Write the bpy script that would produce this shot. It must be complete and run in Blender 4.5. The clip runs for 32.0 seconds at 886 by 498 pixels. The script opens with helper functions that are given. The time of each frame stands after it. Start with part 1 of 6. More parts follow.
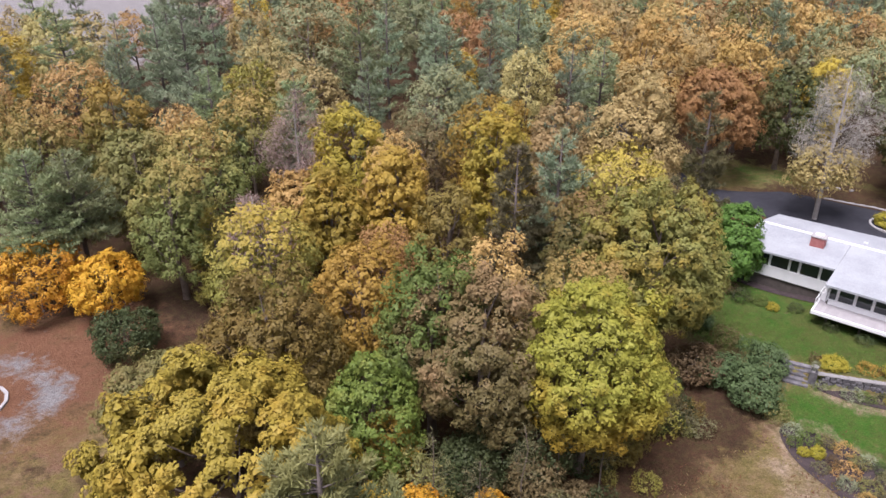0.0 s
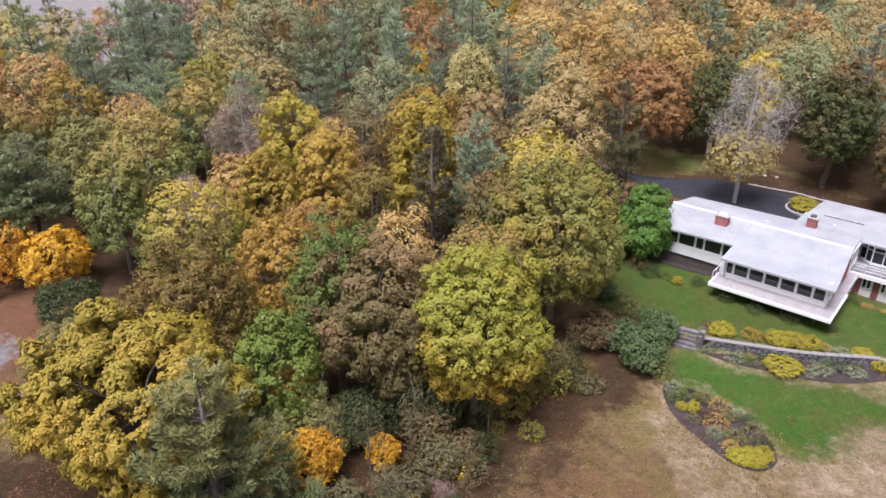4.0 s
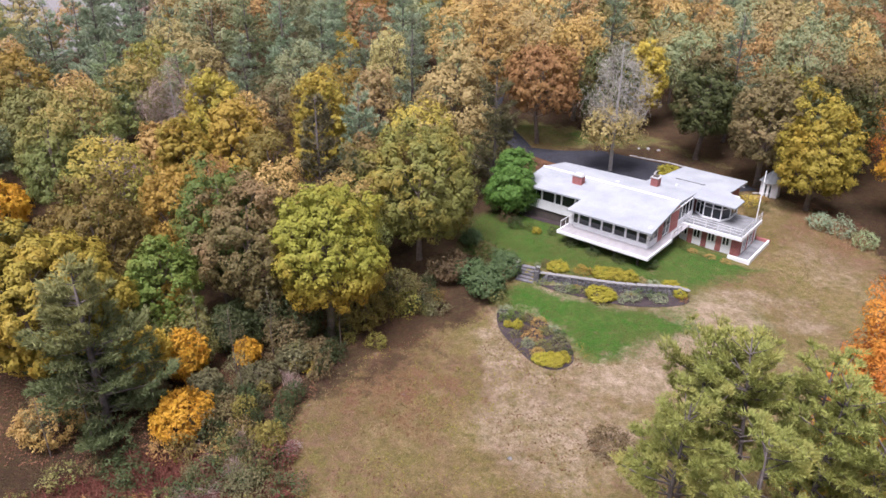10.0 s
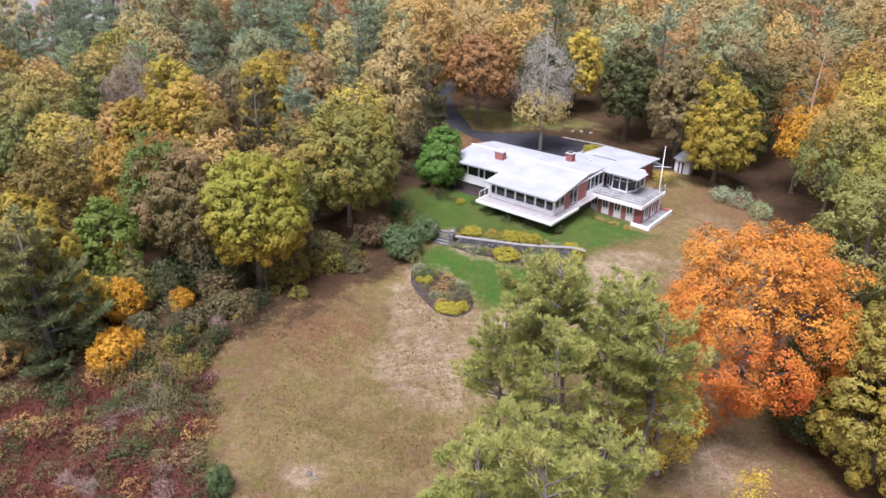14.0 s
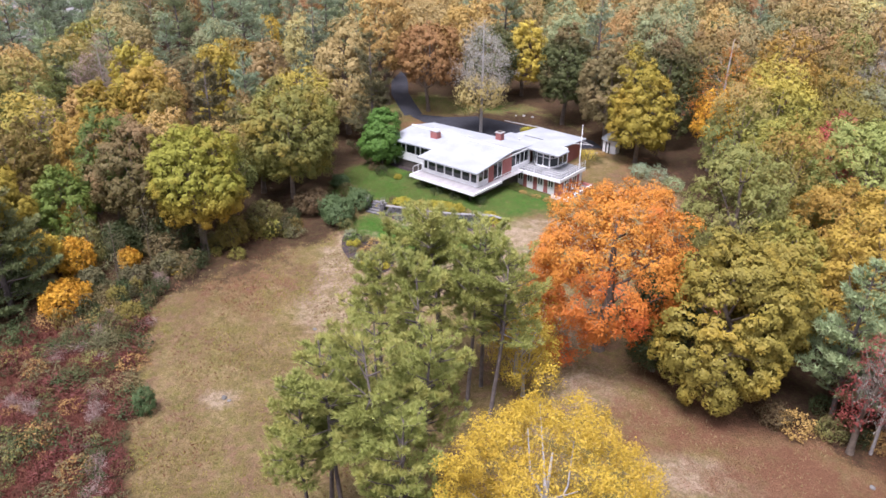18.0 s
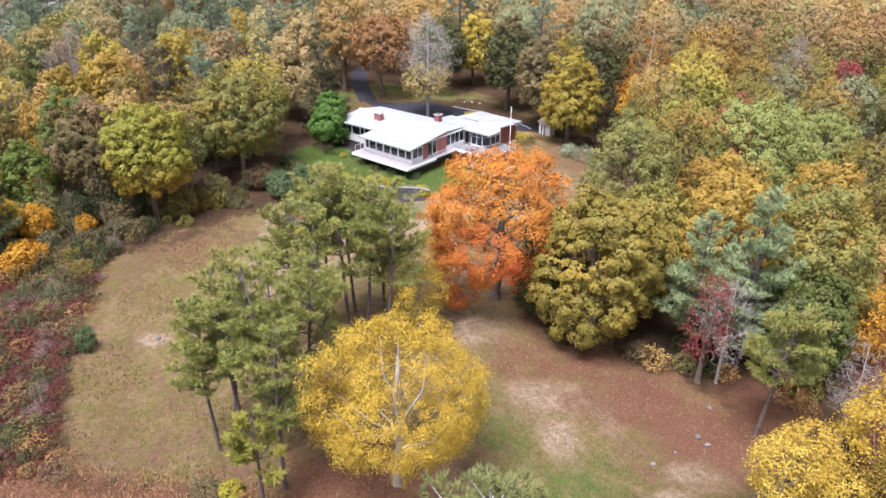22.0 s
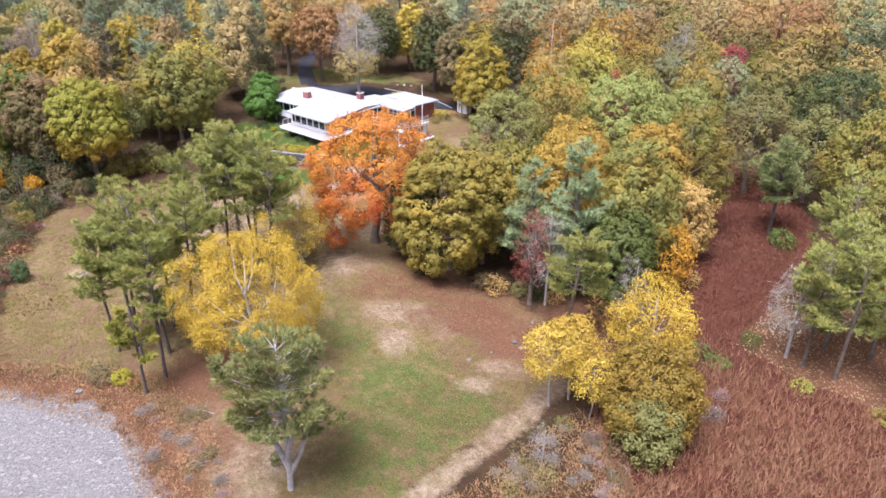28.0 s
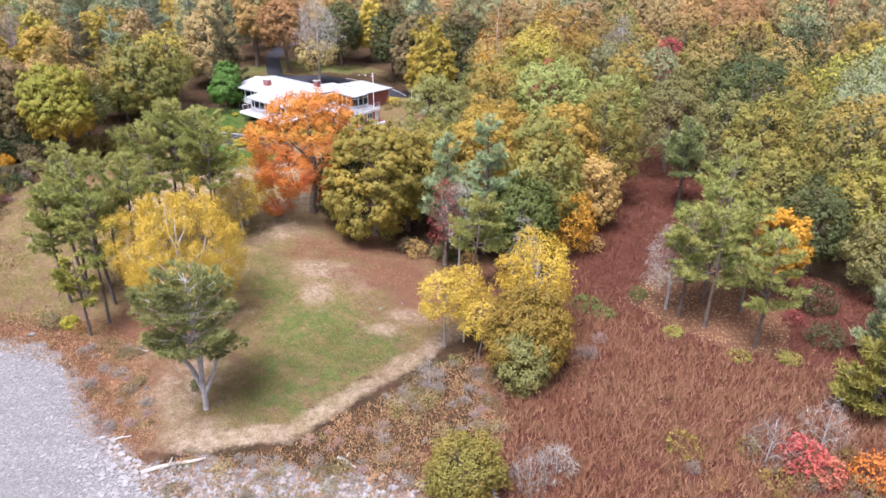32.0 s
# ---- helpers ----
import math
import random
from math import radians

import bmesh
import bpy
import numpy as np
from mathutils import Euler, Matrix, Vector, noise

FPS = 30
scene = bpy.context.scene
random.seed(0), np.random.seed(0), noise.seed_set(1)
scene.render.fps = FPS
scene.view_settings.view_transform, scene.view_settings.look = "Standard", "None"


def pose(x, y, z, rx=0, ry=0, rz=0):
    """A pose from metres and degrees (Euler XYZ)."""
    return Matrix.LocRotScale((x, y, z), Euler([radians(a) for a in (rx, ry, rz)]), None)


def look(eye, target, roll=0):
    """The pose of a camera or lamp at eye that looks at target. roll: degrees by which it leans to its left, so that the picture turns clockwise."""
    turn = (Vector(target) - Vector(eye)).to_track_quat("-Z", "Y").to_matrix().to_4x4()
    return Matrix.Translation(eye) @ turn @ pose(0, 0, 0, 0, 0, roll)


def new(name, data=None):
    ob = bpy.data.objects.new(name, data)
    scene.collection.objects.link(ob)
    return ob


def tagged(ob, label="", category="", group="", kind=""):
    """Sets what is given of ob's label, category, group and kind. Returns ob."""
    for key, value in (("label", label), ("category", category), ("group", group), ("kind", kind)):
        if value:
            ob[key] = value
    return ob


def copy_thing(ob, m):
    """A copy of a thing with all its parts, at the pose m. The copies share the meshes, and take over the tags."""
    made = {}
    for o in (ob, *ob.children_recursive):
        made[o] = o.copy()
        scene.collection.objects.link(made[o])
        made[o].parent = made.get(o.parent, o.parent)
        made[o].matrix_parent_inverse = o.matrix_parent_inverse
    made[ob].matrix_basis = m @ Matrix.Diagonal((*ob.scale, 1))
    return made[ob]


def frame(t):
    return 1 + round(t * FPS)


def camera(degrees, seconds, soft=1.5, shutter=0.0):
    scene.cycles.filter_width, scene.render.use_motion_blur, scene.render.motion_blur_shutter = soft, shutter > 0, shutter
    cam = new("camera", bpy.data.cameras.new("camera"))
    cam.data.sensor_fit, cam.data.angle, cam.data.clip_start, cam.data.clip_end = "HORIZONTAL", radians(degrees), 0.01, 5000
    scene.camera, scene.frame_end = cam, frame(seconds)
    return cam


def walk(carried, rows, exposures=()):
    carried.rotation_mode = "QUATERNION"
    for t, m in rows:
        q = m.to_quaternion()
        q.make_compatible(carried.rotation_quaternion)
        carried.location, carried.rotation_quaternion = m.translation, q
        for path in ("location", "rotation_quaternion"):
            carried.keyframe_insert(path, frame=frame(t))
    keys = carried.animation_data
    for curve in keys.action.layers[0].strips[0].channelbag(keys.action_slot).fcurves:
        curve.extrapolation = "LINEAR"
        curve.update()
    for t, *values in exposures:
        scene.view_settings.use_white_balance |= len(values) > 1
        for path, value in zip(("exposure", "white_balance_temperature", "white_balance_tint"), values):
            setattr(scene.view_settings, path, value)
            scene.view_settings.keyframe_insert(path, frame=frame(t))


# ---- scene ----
# camera and flight -------------------------------------------------------------
cam = camera(63.0, 32.0, soft=1.55)
EXPOSURE = 0.74
METRES, EYE, TILT, LEAN, TURN = 84.0, 38.0, -26.5, 0.0, 0.0
DEEP, SMALL = 1.458, 0.686  # longer lens: depth grows, turns shrink
ROWS = [
    (0.0, 0.0, 0.0, 0.0, 0.0, 0.0, -0.0),
    (0.5, 0.0085, -0.0026, -0.0018, 0.0, 0.01, -0.0),
    (1.0, 0.0179, -0.0061, -0.0043, -0.02, 0.05, -0.03),
    (1.5, 0.0283, -0.0103, -0.0072, -0.02, 0.04, -0.01),
    (2.0, 0.0391, -0.0153, -0.0105, -0.03, 0.04, -0.02),
    (2.5, 0.0504, -0.0207, -0.0144, -0.04, 0.05, -0.03),
    (3.0, 0.0619, -0.0266, -0.0183, -0.05, 0.06, -0.05),
    (3.5, 0.0737, -0.033, -0.0229, -0.04, 0.08, -0.04),
    (5.5, 0.1227, -0.0619, -0.0421, -0.01, 0.16, -0.09),
    (6.0, 0.1352, -0.0695, -0.0473, 0.01, 0.19, -0.11),
    (6.5, 0.1479, -0.0774, -0.0526, 0.02, 0.2, -0.13),
    (7.0, 0.1605, -0.0853, -0.0579, 0.04, 0.21, -0.14),
    (7.5, 0.1731, -0.0933, -0.0635, 0.06, 0.2, -0.16),
    (8.0, 0.1859, -0.1012, -0.0691, 0.07, 0.2, -0.17),
    (8.5, 0.1985, -0.1093, -0.0746, 0.07, 0.19, -0.19),
    (9.0, 0.2114, -0.1172, -0.0802, 0.1, 0.18, -0.21),
    (9.5, 0.2242, -0.1252, -0.0859, 0.11, 0.17, -0.23),
    (10.0, 0.2371, -0.1333, -0.091, 0.13, 0.13, -0.26),
    (10.5, 0.25, -0.1414, -0.0964, 0.14, 0.1, -0.28),
    (11.0, 0.2628, -0.1496, -0.1016, 0.14, 0.08, -0.29),
    (11.5, 0.2758, -0.1576, -0.1071, 0.15, 0.06, -0.29),
    (12.0, 0.2886, -0.1657, -0.1126, 0.16, 0.04, -0.3),
    (12.5, 0.3015, -0.1738, -0.118, 0.15, 0.01, -0.32),
    (13.0, 0.3144, -0.1818, -0.1238, 0.17, -0.01, -0.31),
    (13.5, 0.3272, -0.19, -0.129, 0.16, -0.04, -0.32),
    (14.0, 0.34, -0.1983, -0.1346, 0.16, -0.05, -0.32),
    (14.5, 0.3528, -0.2065, -0.1401, 0.17, -0.07, -0.34),
    (16.5, 0.4041, -0.2377, -0.1624, 0.29, -0.12, -0.39),
    (17.0, 0.4167, -0.2458, -0.168, 0.26, -0.15, -0.38),
    (17.5, 0.4295, -0.2541, -0.1733, 0.27, -0.18, -0.38),
    (18.0, 0.4424, -0.2621, -0.1788, 0.26, -0.18, -0.38),
    (18.5, 0.4552, -0.2703, -0.1843, 0.26, -0.19, -0.39),
    (19.0, 0.4682, -0.2784, -0.1898, 0.26, -0.19, -0.38),
    (19.5, 0.4812, -0.2865, -0.1953, 0.26, -0.2, -0.38),
    (20.0, 0.4939, -0.2949, -0.2008, 0.23, -0.23, -0.38),
    (20.5, 0.5069, -0.3027, -0.2066, 0.24, -0.23, -0.38),
    (21.0, 0.5197, -0.3107, -0.2122, 0.25, -0.26, -0.38),
    (21.5, 0.5326, -0.3186, -0.2177, 0.26, -0.28, -0.4),
    (22.0, 0.5452, -0.327, -0.2235, 0.23, -0.27, -0.41),
    (22.5, 0.5582, -0.3351, -0.229, 0.22, -0.28, -0.41),
    (23.0, 0.5711, -0.3432, -0.2346, 0.22, -0.3, -0.42),
    (23.5, 0.584, -0.3512, -0.2402, 0.21, -0.31, -0.42),
    (24.0, 0.5968, -0.3595, -0.2458, 0.19, -0.31, -0.42),
    (24.5, 0.6098, -0.3677, -0.2512, 0.2, -0.34, -0.41),
    (25.0, 0.6226, -0.3759, -0.2569, 0.19, -0.35, -0.42),
    (25.5, 0.6356, -0.3841, -0.2624, 0.19, -0.36, -0.42),
    (27.5, 0.6873, -0.4168, -0.2846, 0.15, -0.35, -0.42),
    (28.0, 0.7002, -0.425, -0.2901, 0.15, -0.34, -0.43),
    (28.5, 0.7131, -0.4331, -0.2957, 0.14, -0.34, -0.45),
    (29.0, 0.7259, -0.4414, -0.3013, 0.14, -0.33, -0.47),
    (29.5, 0.7387, -0.4496, -0.3069, 0.14, -0.32, -0.47),
    (30.0, 0.7516, -0.4579, -0.3125, 0.13, -0.33, -0.49),
    (30.5, 0.7643, -0.4662, -0.3182, 0.12, -0.33, -0.49),
    (31.0, 0.7771, -0.4743, -0.3238, 0.12, -0.33, -0.49),
    (31.5, 0.7899, -0.4826, -0.3294, 0.11, -0.33, -0.49),
    (32.0, 0.8027, -0.4909, -0.335, 0.09, -0.34, -0.5),
]
walk(cam, [(t, pose(0, 0, EYE, TILT, LEAN, TURN) @ pose(METRES * x, DEEP * METRES * y, METRES * z, 90 + SMALL * pitch, roll, SMALL * yaw)) for t, x, y, z, yaw, pitch, roll in ROWS], exposures=[(0.0, EXPOSURE - 0.13, 6000, 22), (7.0, EXPOSURE - 0.06, 6000, 21), (13.0, EXPOSURE + 0.08, 5900, 21), (22.0, EXPOSURE + 0.26, 5850, 21), (32.0, EXPOSURE + 0.42, 5750, 21)])

# world and light: bright overcast autumn day --------------------------------------
world = bpy.data.worlds.new("overcast_sky")
scene.world = world
world.use_nodes = True
wn, wl = world.node_tree.nodes, world.node_tree.links
sky = wn.new("ShaderNodeTexSky")
sky.sky_type, sky.sun_disc = "NISHITA", False
sky.sun_elevation, sky.sun_rotation = radians(70), radians(200)
sky.air_density, sky.dust_density, sky.ozone_density = 1.0, 4.0, 1.0
soften = wn.new("ShaderNodeHueSaturation")
soften.inputs["Saturation"].default_value = 0.25
wl.new(sky.outputs[0], soften.inputs["Color"])
wl.new(soften.outputs[0], wn["Background"].inputs["Color"])
wn["Background"].inputs["Strength"].default_value = 0.086

sun = new("sun", bpy.data.lights.new("sun", "SUN"))
sun.data.energy, sun.data.angle, sun.data.color = 3.5, radians(30), (1.0, 0.95, 0.88)
sun.matrix_world = look((-22, -30, 92), (0, 0, 0))


# materials -------------------------------------------------------------------------
def mat(name, rough=0.8, metal=0.0, spec=0.3):
    m = bpy.data.materials.new(name)
    m.use_nodes = True
    b = m.node_tree.nodes["Principled BSDF"]
    b.inputs["Roughness"].default_value, b.inputs["Metallic"].default_value = rough, metal
    b.inputs["Specular IOR Level"].default_value = spec
    return m, m.node_tree.nodes, m.node_tree.links, b


def mixc(n, l, fac, a, b, mode="MIX"):
    """Mix of two colours; each argument is a value or a socket."""
    x = n.new("ShaderNodeMix")
    x.data_type, x.blend_type = "RGBA", mode
    for i, v in ((0, fac), (6, a), (7, b)):
        if isinstance(v, bpy.types.NodeSocket):
            l.new(v, x.inputs[i])
        elif i == 0:
            x.inputs[0].default_value = v
        else:
            x.inputs[i].default_value = (*v, 1)
    return x.outputs[2]


def noisy(n, l, scale, detail=4.0, rough=0.6, lo=0.35, hi=0.65, coord="Object"):
    """A noise mask from 0 to 1."""
    c = n.new("ShaderNodeTexCoord")
    t = n.new("ShaderNodeTexNoise")
    t.inputs["Scale"].default_value, t.inputs["Detail"].default_value, t.inputs["Roughness"].default_value = scale, detail, rough
    l.new(c.outputs[coord], t.inputs["Vector"])
    r = n.new("ShaderNodeMapRange")
    r.inputs[1].default_value, r.inputs[2].default_value = lo, hi
    l.new(t.outputs["Fac"], r.inputs[0])
    return r.outputs[0]


def bumpy(n, l, b, height, strength=0.4, dist=0.05):
    u = n.new("ShaderNodeBump")
    u.inputs["Strength"].default_value, u.inputs["Distance"].default_value = strength, dist
    l.new(height, u.inputs["Height"])
    l.new(u.outputs[0], b.inputs["Normal"])


def plain(name, a, b2, scale=3.0, rough=0.7, metal=0.0, spec=0.3, bump=0.2, fine=40.0, vary=0.0):
    """Two-tone surface with broad stains, fine grain and a little relief."""
    m, n, l, b = mat(name, rough, metal, spec)
    broad, grain = noisy(n, l, scale), noisy(n, l, fine, 2.0, 0.5, 0.25, 0.75)
    c = mixc(n, l, broad, a, b2)
    c = mixc(n, l, 0.25, c, mixc(n, l, grain, tuple(0.6 * v for v in a), tuple(min(1.0, 1.3 * v) for v in b2)))
    if vary:
        o = n.new("ShaderNodeObjectInfo")
        h = n.new("ShaderNodeHueSaturation")
        r = n.new("ShaderNodeMapRange")
        r.inputs[3].default_value, r.inputs[4].default_value = 1 - vary, 1 + vary
        l.new(o.outputs["Random"], r.inputs[0])
        l.new(r.outputs[0], h.inputs["Value"])
        l.new(c, h.inputs["Color"])
        c = h.outputs[0]
    l.new(c, b.inputs["Base Color"])
    if bump:
        bumpy(n, l, b, grain, bump, 0.02)
    return m


def foliage(name, a, b2, accent, share=0.5, patch=0.35, through_light=0.13, turn=0.0, height=9.0, drift=1.0):
    """Leaves: two tones leaf by leaf, patches of an accent colour over the crown, slight drift from tree to tree."""
    a, b2, accent = [(0.75 * c[0], 0.75 * c[1], 0.64 * c[2]) for c in (a, b2, accent)]
    a, b2 = tuple(0.75 * p + 0.25 * q for p, q in zip(a, b2)), tuple(0.2 * p + 0.8 * q for p, q in zip(a, b2))
    m, n, l, b = mat(name, 0.6, 0.0, 0.25)
    g = n.new("ShaderNodeNewGeometry")
    o = n.new("ShaderNodeObjectInfo")
    leafy = n.new("ShaderNodeMapRange")
    leafy.inputs[3].default_value, leafy.inputs[4].default_value = 0.15, 0.85
    l.new(g.outputs["Random Per Island"], leafy.inputs[0])
    c = mixc(n, l, leafy.outputs[0], a, b2)
    spot = noisy(n, l, patch * 0.6, 4.0, 0.7, 0.60 - 0.25 * share, 0.95 - 0.25 * share)
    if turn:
        # the accent of turned leaves or darker needles takes the lower boughs, or the top where turn is negative
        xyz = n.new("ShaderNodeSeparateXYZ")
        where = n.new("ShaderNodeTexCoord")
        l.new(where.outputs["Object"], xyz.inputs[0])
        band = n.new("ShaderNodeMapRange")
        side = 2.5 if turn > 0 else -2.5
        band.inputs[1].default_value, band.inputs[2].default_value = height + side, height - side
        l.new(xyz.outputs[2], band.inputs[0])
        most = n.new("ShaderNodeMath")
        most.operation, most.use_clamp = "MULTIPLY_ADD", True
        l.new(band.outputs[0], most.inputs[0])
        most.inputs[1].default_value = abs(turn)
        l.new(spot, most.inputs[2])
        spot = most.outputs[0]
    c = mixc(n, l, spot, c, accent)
    h = n.new("ShaderNodeHueSaturation")
    tones = []
    for src, lo, hi in ((o.outputs["Random"], 0.5 - 0.02 * drift, 0.5 + 0.014 * drift), (g.outputs["Random Per Island"], 0.94, 1.06), (o.outputs["Random"], 1.0 - 0.2 * drift, 1.0 + 0.28 * drift)):
        r = n.new("ShaderNodeMapRange")
        r.inputs[3].default_value, r.inputs[4].default_value = lo, hi
        l.new(src, r.inputs[0])
        tones.append(r.outputs[0])
    both = n.new("ShaderNodeMath")
    both.operation = "MULTIPLY"
    l.new(tones[1], both.inputs[0])
    l.new(tones[2], both.inputs[1])
    l.new(tones[0], h.inputs["Hue"])
    l.new(both.outputs[0], h.inputs["Value"])
    l.new(c, h.inputs["Color"])
    c = h.outputs[0]
    l.new(c, b.inputs["Base Color"])
    t = n.new("ShaderNodeBsdfTranslucent")
    l.new(c, t.inputs["Color"])
    s = n.new("ShaderNodeMixShader")
    s.inputs[0].default_value = through_light
    l.new(b.outputs[0], s.inputs[1])
    l.new(t.outputs[0], s.inputs[2])
    l.new(s.outputs[0], n["Material Output"].inputs["Surface"])
    return m


LEAF = {
    "olive": foliage("leaves_olive", (0.215, 0.176, 0.052), (0.327, 0.267, 0.073), (0.396, 0.284, 0.069), 0.5),
    "green": foliage("leaves_green", (0.095, 0.146, 0.039), (0.172, 0.224, 0.060), (0.241, 0.241, 0.077), 0.4),
    "dark": foliage("leaves_dark_green", (0.05, 0.075, 0.032), (0.095, 0.12, 0.05), (0.15, 0.13, 0.055), 0.4),
    "fresh": foliage("leaves_fresh_green", (0.133, 0.204, 0.043), (0.218, 0.289, 0.064), (0.380, 0.340, 0.076), 0.45, drift=0.3),
    "lime": foliage("leaves_yellow_green", (0.27, 0.265, 0.065), (0.39, 0.37, 0.085), (0.5, 0.34, 0.065), 0.55),
    "gold": foliage("leaves_gold", (0.45, 0.31, 0.06), (0.58, 0.41, 0.085), (0.4, 0.25, 0.06), 0.5),
    "olivegold": foliage("leaves_olive_gold", (0.284, 0.214, 0.040), (0.421, 0.315, 0.060), (0.499, 0.286, 0.048), 0.5),
    "yellow": foliage("leaves_yellow", (0.60, 0.43, 0.07), (0.74, 0.54, 0.095), (0.55, 0.38, 0.075), 0.4, drift=0.4),
    "orange": foliage("leaves_orange", (0.66, 0.26, 0.045), (0.80, 0.36, 0.06), (0.64, 0.145, 0.04), 0.58, turn=0.5, height=9.5, drift=0.0),
    "rust": foliage("leaves_rust", (0.42, 0.255, 0.10), (0.55, 0.35, 0.14), (0.58, 0.40, 0.14), 0.5),
    "brown": foliage("leaves_brown_maroon", (0.15, 0.115, 0.06), (0.24, 0.18, 0.095), (0.34, 0.22, 0.13), 0.5),
    "limegold": foliage("leaves_lime_to_gold", (0.30, 0.305, 0.05), (0.44, 0.425, 0.075), (0.58, 0.35, 0.055), 0.36, turn=0.85, height=6.5, drift=0.0),
    "birch": foliage("leaves_birch_gold", (0.60, 0.41, 0.055), (0.74, 0.52, 0.075), (0.56, 0.34, 0.05), 0.45, drift=0.0),
    "mixed": foliage("leaves_green_and_gold", (0.18, 0.195, 0.06), (0.30, 0.285, 0.085), (0.52, 0.34, 0.06), 0.55, patch=0.3),
    "pinkbrown": foliage("leaves_pink_brown", (0.140, 0.123, 0.052), (0.240, 0.185, 0.084), (0.500, 0.304, 0.184), 0.45, turn=-0.65, height=14.0, drift=0.0),
    "tan": foliage("leaves_tan", (0.410, 0.298, 0.150), (0.534, 0.397, 0.199), (0.369, 0.298, 0.136), 0.5),
    "red": foliage("leaves_red", (0.500, 0.100, 0.100), (0.640, 0.160, 0.150), (0.560, 0.240, 0.112), 0.4),
    "crimson": foliage("leaves_crimson", (0.27, 0.06, 0.062), (0.39, 0.10, 0.10), (0.34, 0.13, 0.09), 0.4, drift=0.0),
    "purple": foliage("leaves_purple_grey", (0.365, 0.251, 0.262), (0.513, 0.376, 0.388), (0.445, 0.342, 0.308), 0.5),
    # both pine tones made paler and bluer, partly for haze over distant woods
    "pine": foliage("needles_pine", (0.251, 0.319, 0.188), (0.388, 0.456, 0.262), (0.456, 0.456, 0.251), 0.45),
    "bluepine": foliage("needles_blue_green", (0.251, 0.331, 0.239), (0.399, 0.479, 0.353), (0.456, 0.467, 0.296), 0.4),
    "hemlock": foliage("needles_brownish", (0.146, 0.142, 0.082), (0.224, 0.206, 0.112), (0.258, 0.202, 0.099), 0.5),
    "maplegreen": foliage("leaves_green_brown", (0.163, 0.163, 0.065), (0.267, 0.245, 0.095), (0.361, 0.245, 0.095), 0.5),
    "palegreen": foliage("leaves_pale_green", (0.23, 0.26, 0.085), (0.36, 0.375, 0.125), (0.45, 0.37, 0.11), 0.45),
    "lightpine": foliage("needles_bright_green", (0.24, 0.31, 0.13), (0.36, 0.43, 0.19), (0.42, 0.42, 0.18), 0.4),
    "fieldpine": foliage("needles_field_pine", (0.26, 0.29, 0.09), (0.41, 0.43, 0.135), (0.56, 0.46, 0.16), 0.5, drift=0.4),
    "lonepine": foliage("needles_lone_pine", (0.19, 0.215, 0.085), (0.31, 0.325, 0.13), (0.46, 0.39, 0.15), 0.55, drift=0.0),
    "amber": foliage("leaves_amber", (0.66, 0.34, 0.035), (0.80, 0.47, 0.05), (0.70, 0.25, 0.035), 0.5, drift=0.3),
    # paler, bluer leaf tones: distance haze put into the foliage colour
    "hazegold": foliage("leaves_hazed_gold", (0.399, 0.331, 0.160), (0.536, 0.445, 0.217), (0.593, 0.433, 0.194), 0.5),
    "hazerust": foliage("leaves_hazed_rust", (0.465, 0.283, 0.128), (0.598, 0.377, 0.169), (0.553, 0.398, 0.175), 0.5),
    "hazegreen": foliage("leaves_hazed_green", (0.228, 0.257, 0.148), (0.342, 0.370, 0.217), (0.456, 0.388, 0.228), 0.45),
    "bronze": foliage("leaves_bronze", (0.25, 0.21, 0.05), (0.39, 0.315, 0.07), (0.58, 0.38, 0.055), 0.5, drift=0.2),
    "darkrust": foliage("leaves_dark_green_rusty_top", (0.08, 0.105, 0.042), (0.14, 0.165, 0.062), (0.36, 0.215, 0.10), 0.3, turn=-0.8, height=15.0),
    "rusttop": foliage("leaves_green_with_rusty_top", (0.14, 0.16, 0.055), (0.24, 0.255, 0.085), (0.46, 0.29, 0.115), 0.35, turn=-0.8, height=12.5),
    "goldtop": foliage("leaves_olive_with_golden_top", (0.21, 0.21, 0.06), (0.32, 0.30, 0.08), (0.52, 0.36, 0.08), 0.4, turn=-0.7, height=12.0),
    "chartreuse": foliage("leaves_chartreuse", (0.38, 0.345, 0.045), (0.51, 0.44, 0.06), (0.33, 0.35, 0.05), 0.4, drift=0.5),
    "hedge": foliage("leaves_hedge", (0.08, 0.135, 0.062), (0.155, 0.22, 0.10), (0.13, 0.18, 0.08), 0.4, drift=0.4),
    "vivid": foliage("leaves_vivid_green", (0.09, 0.20, 0.04), (0.17, 0.31, 0.065), (0.14, 0.24, 0.05), 0.3, drift=0.0),
    "grassgreen": foliage("lawn_blades", (0.10, 0.22, 0.035), (0.16, 0.31, 0.055), (0.15, 0.24, 0.05), 0.3, drift=0.0),
    # old pine: tan-green needles above, darker green towards the lower boughs
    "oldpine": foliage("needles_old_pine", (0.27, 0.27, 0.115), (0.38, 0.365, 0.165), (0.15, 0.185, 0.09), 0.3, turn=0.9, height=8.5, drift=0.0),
    "sage": foliage("leaves_sage", (0.24, 0.28, 0.19), (0.36, 0.39, 0.27), (0.29, 0.30, 0.16), 0.4),
}
BARK = plain("bark_grey_brown", (0.10, 0.075, 0.06), (0.20, 0.16, 0.13), 2.0, 0.9, bump=0.6, fine=14.0)
BARK_PALE = plain("bark_pale_grey", (0.27, 0.25, 0.24), (0.44, 0.41, 0.40), 2.5, 0.85, bump=0.4, fine=12.0)
BARK_DARK = plain("bark_dark", (0.085, 0.07, 0.065), (0.17, 0.14, 0.13), 2.0, 0.9, bump=0.6, fine=14.0)
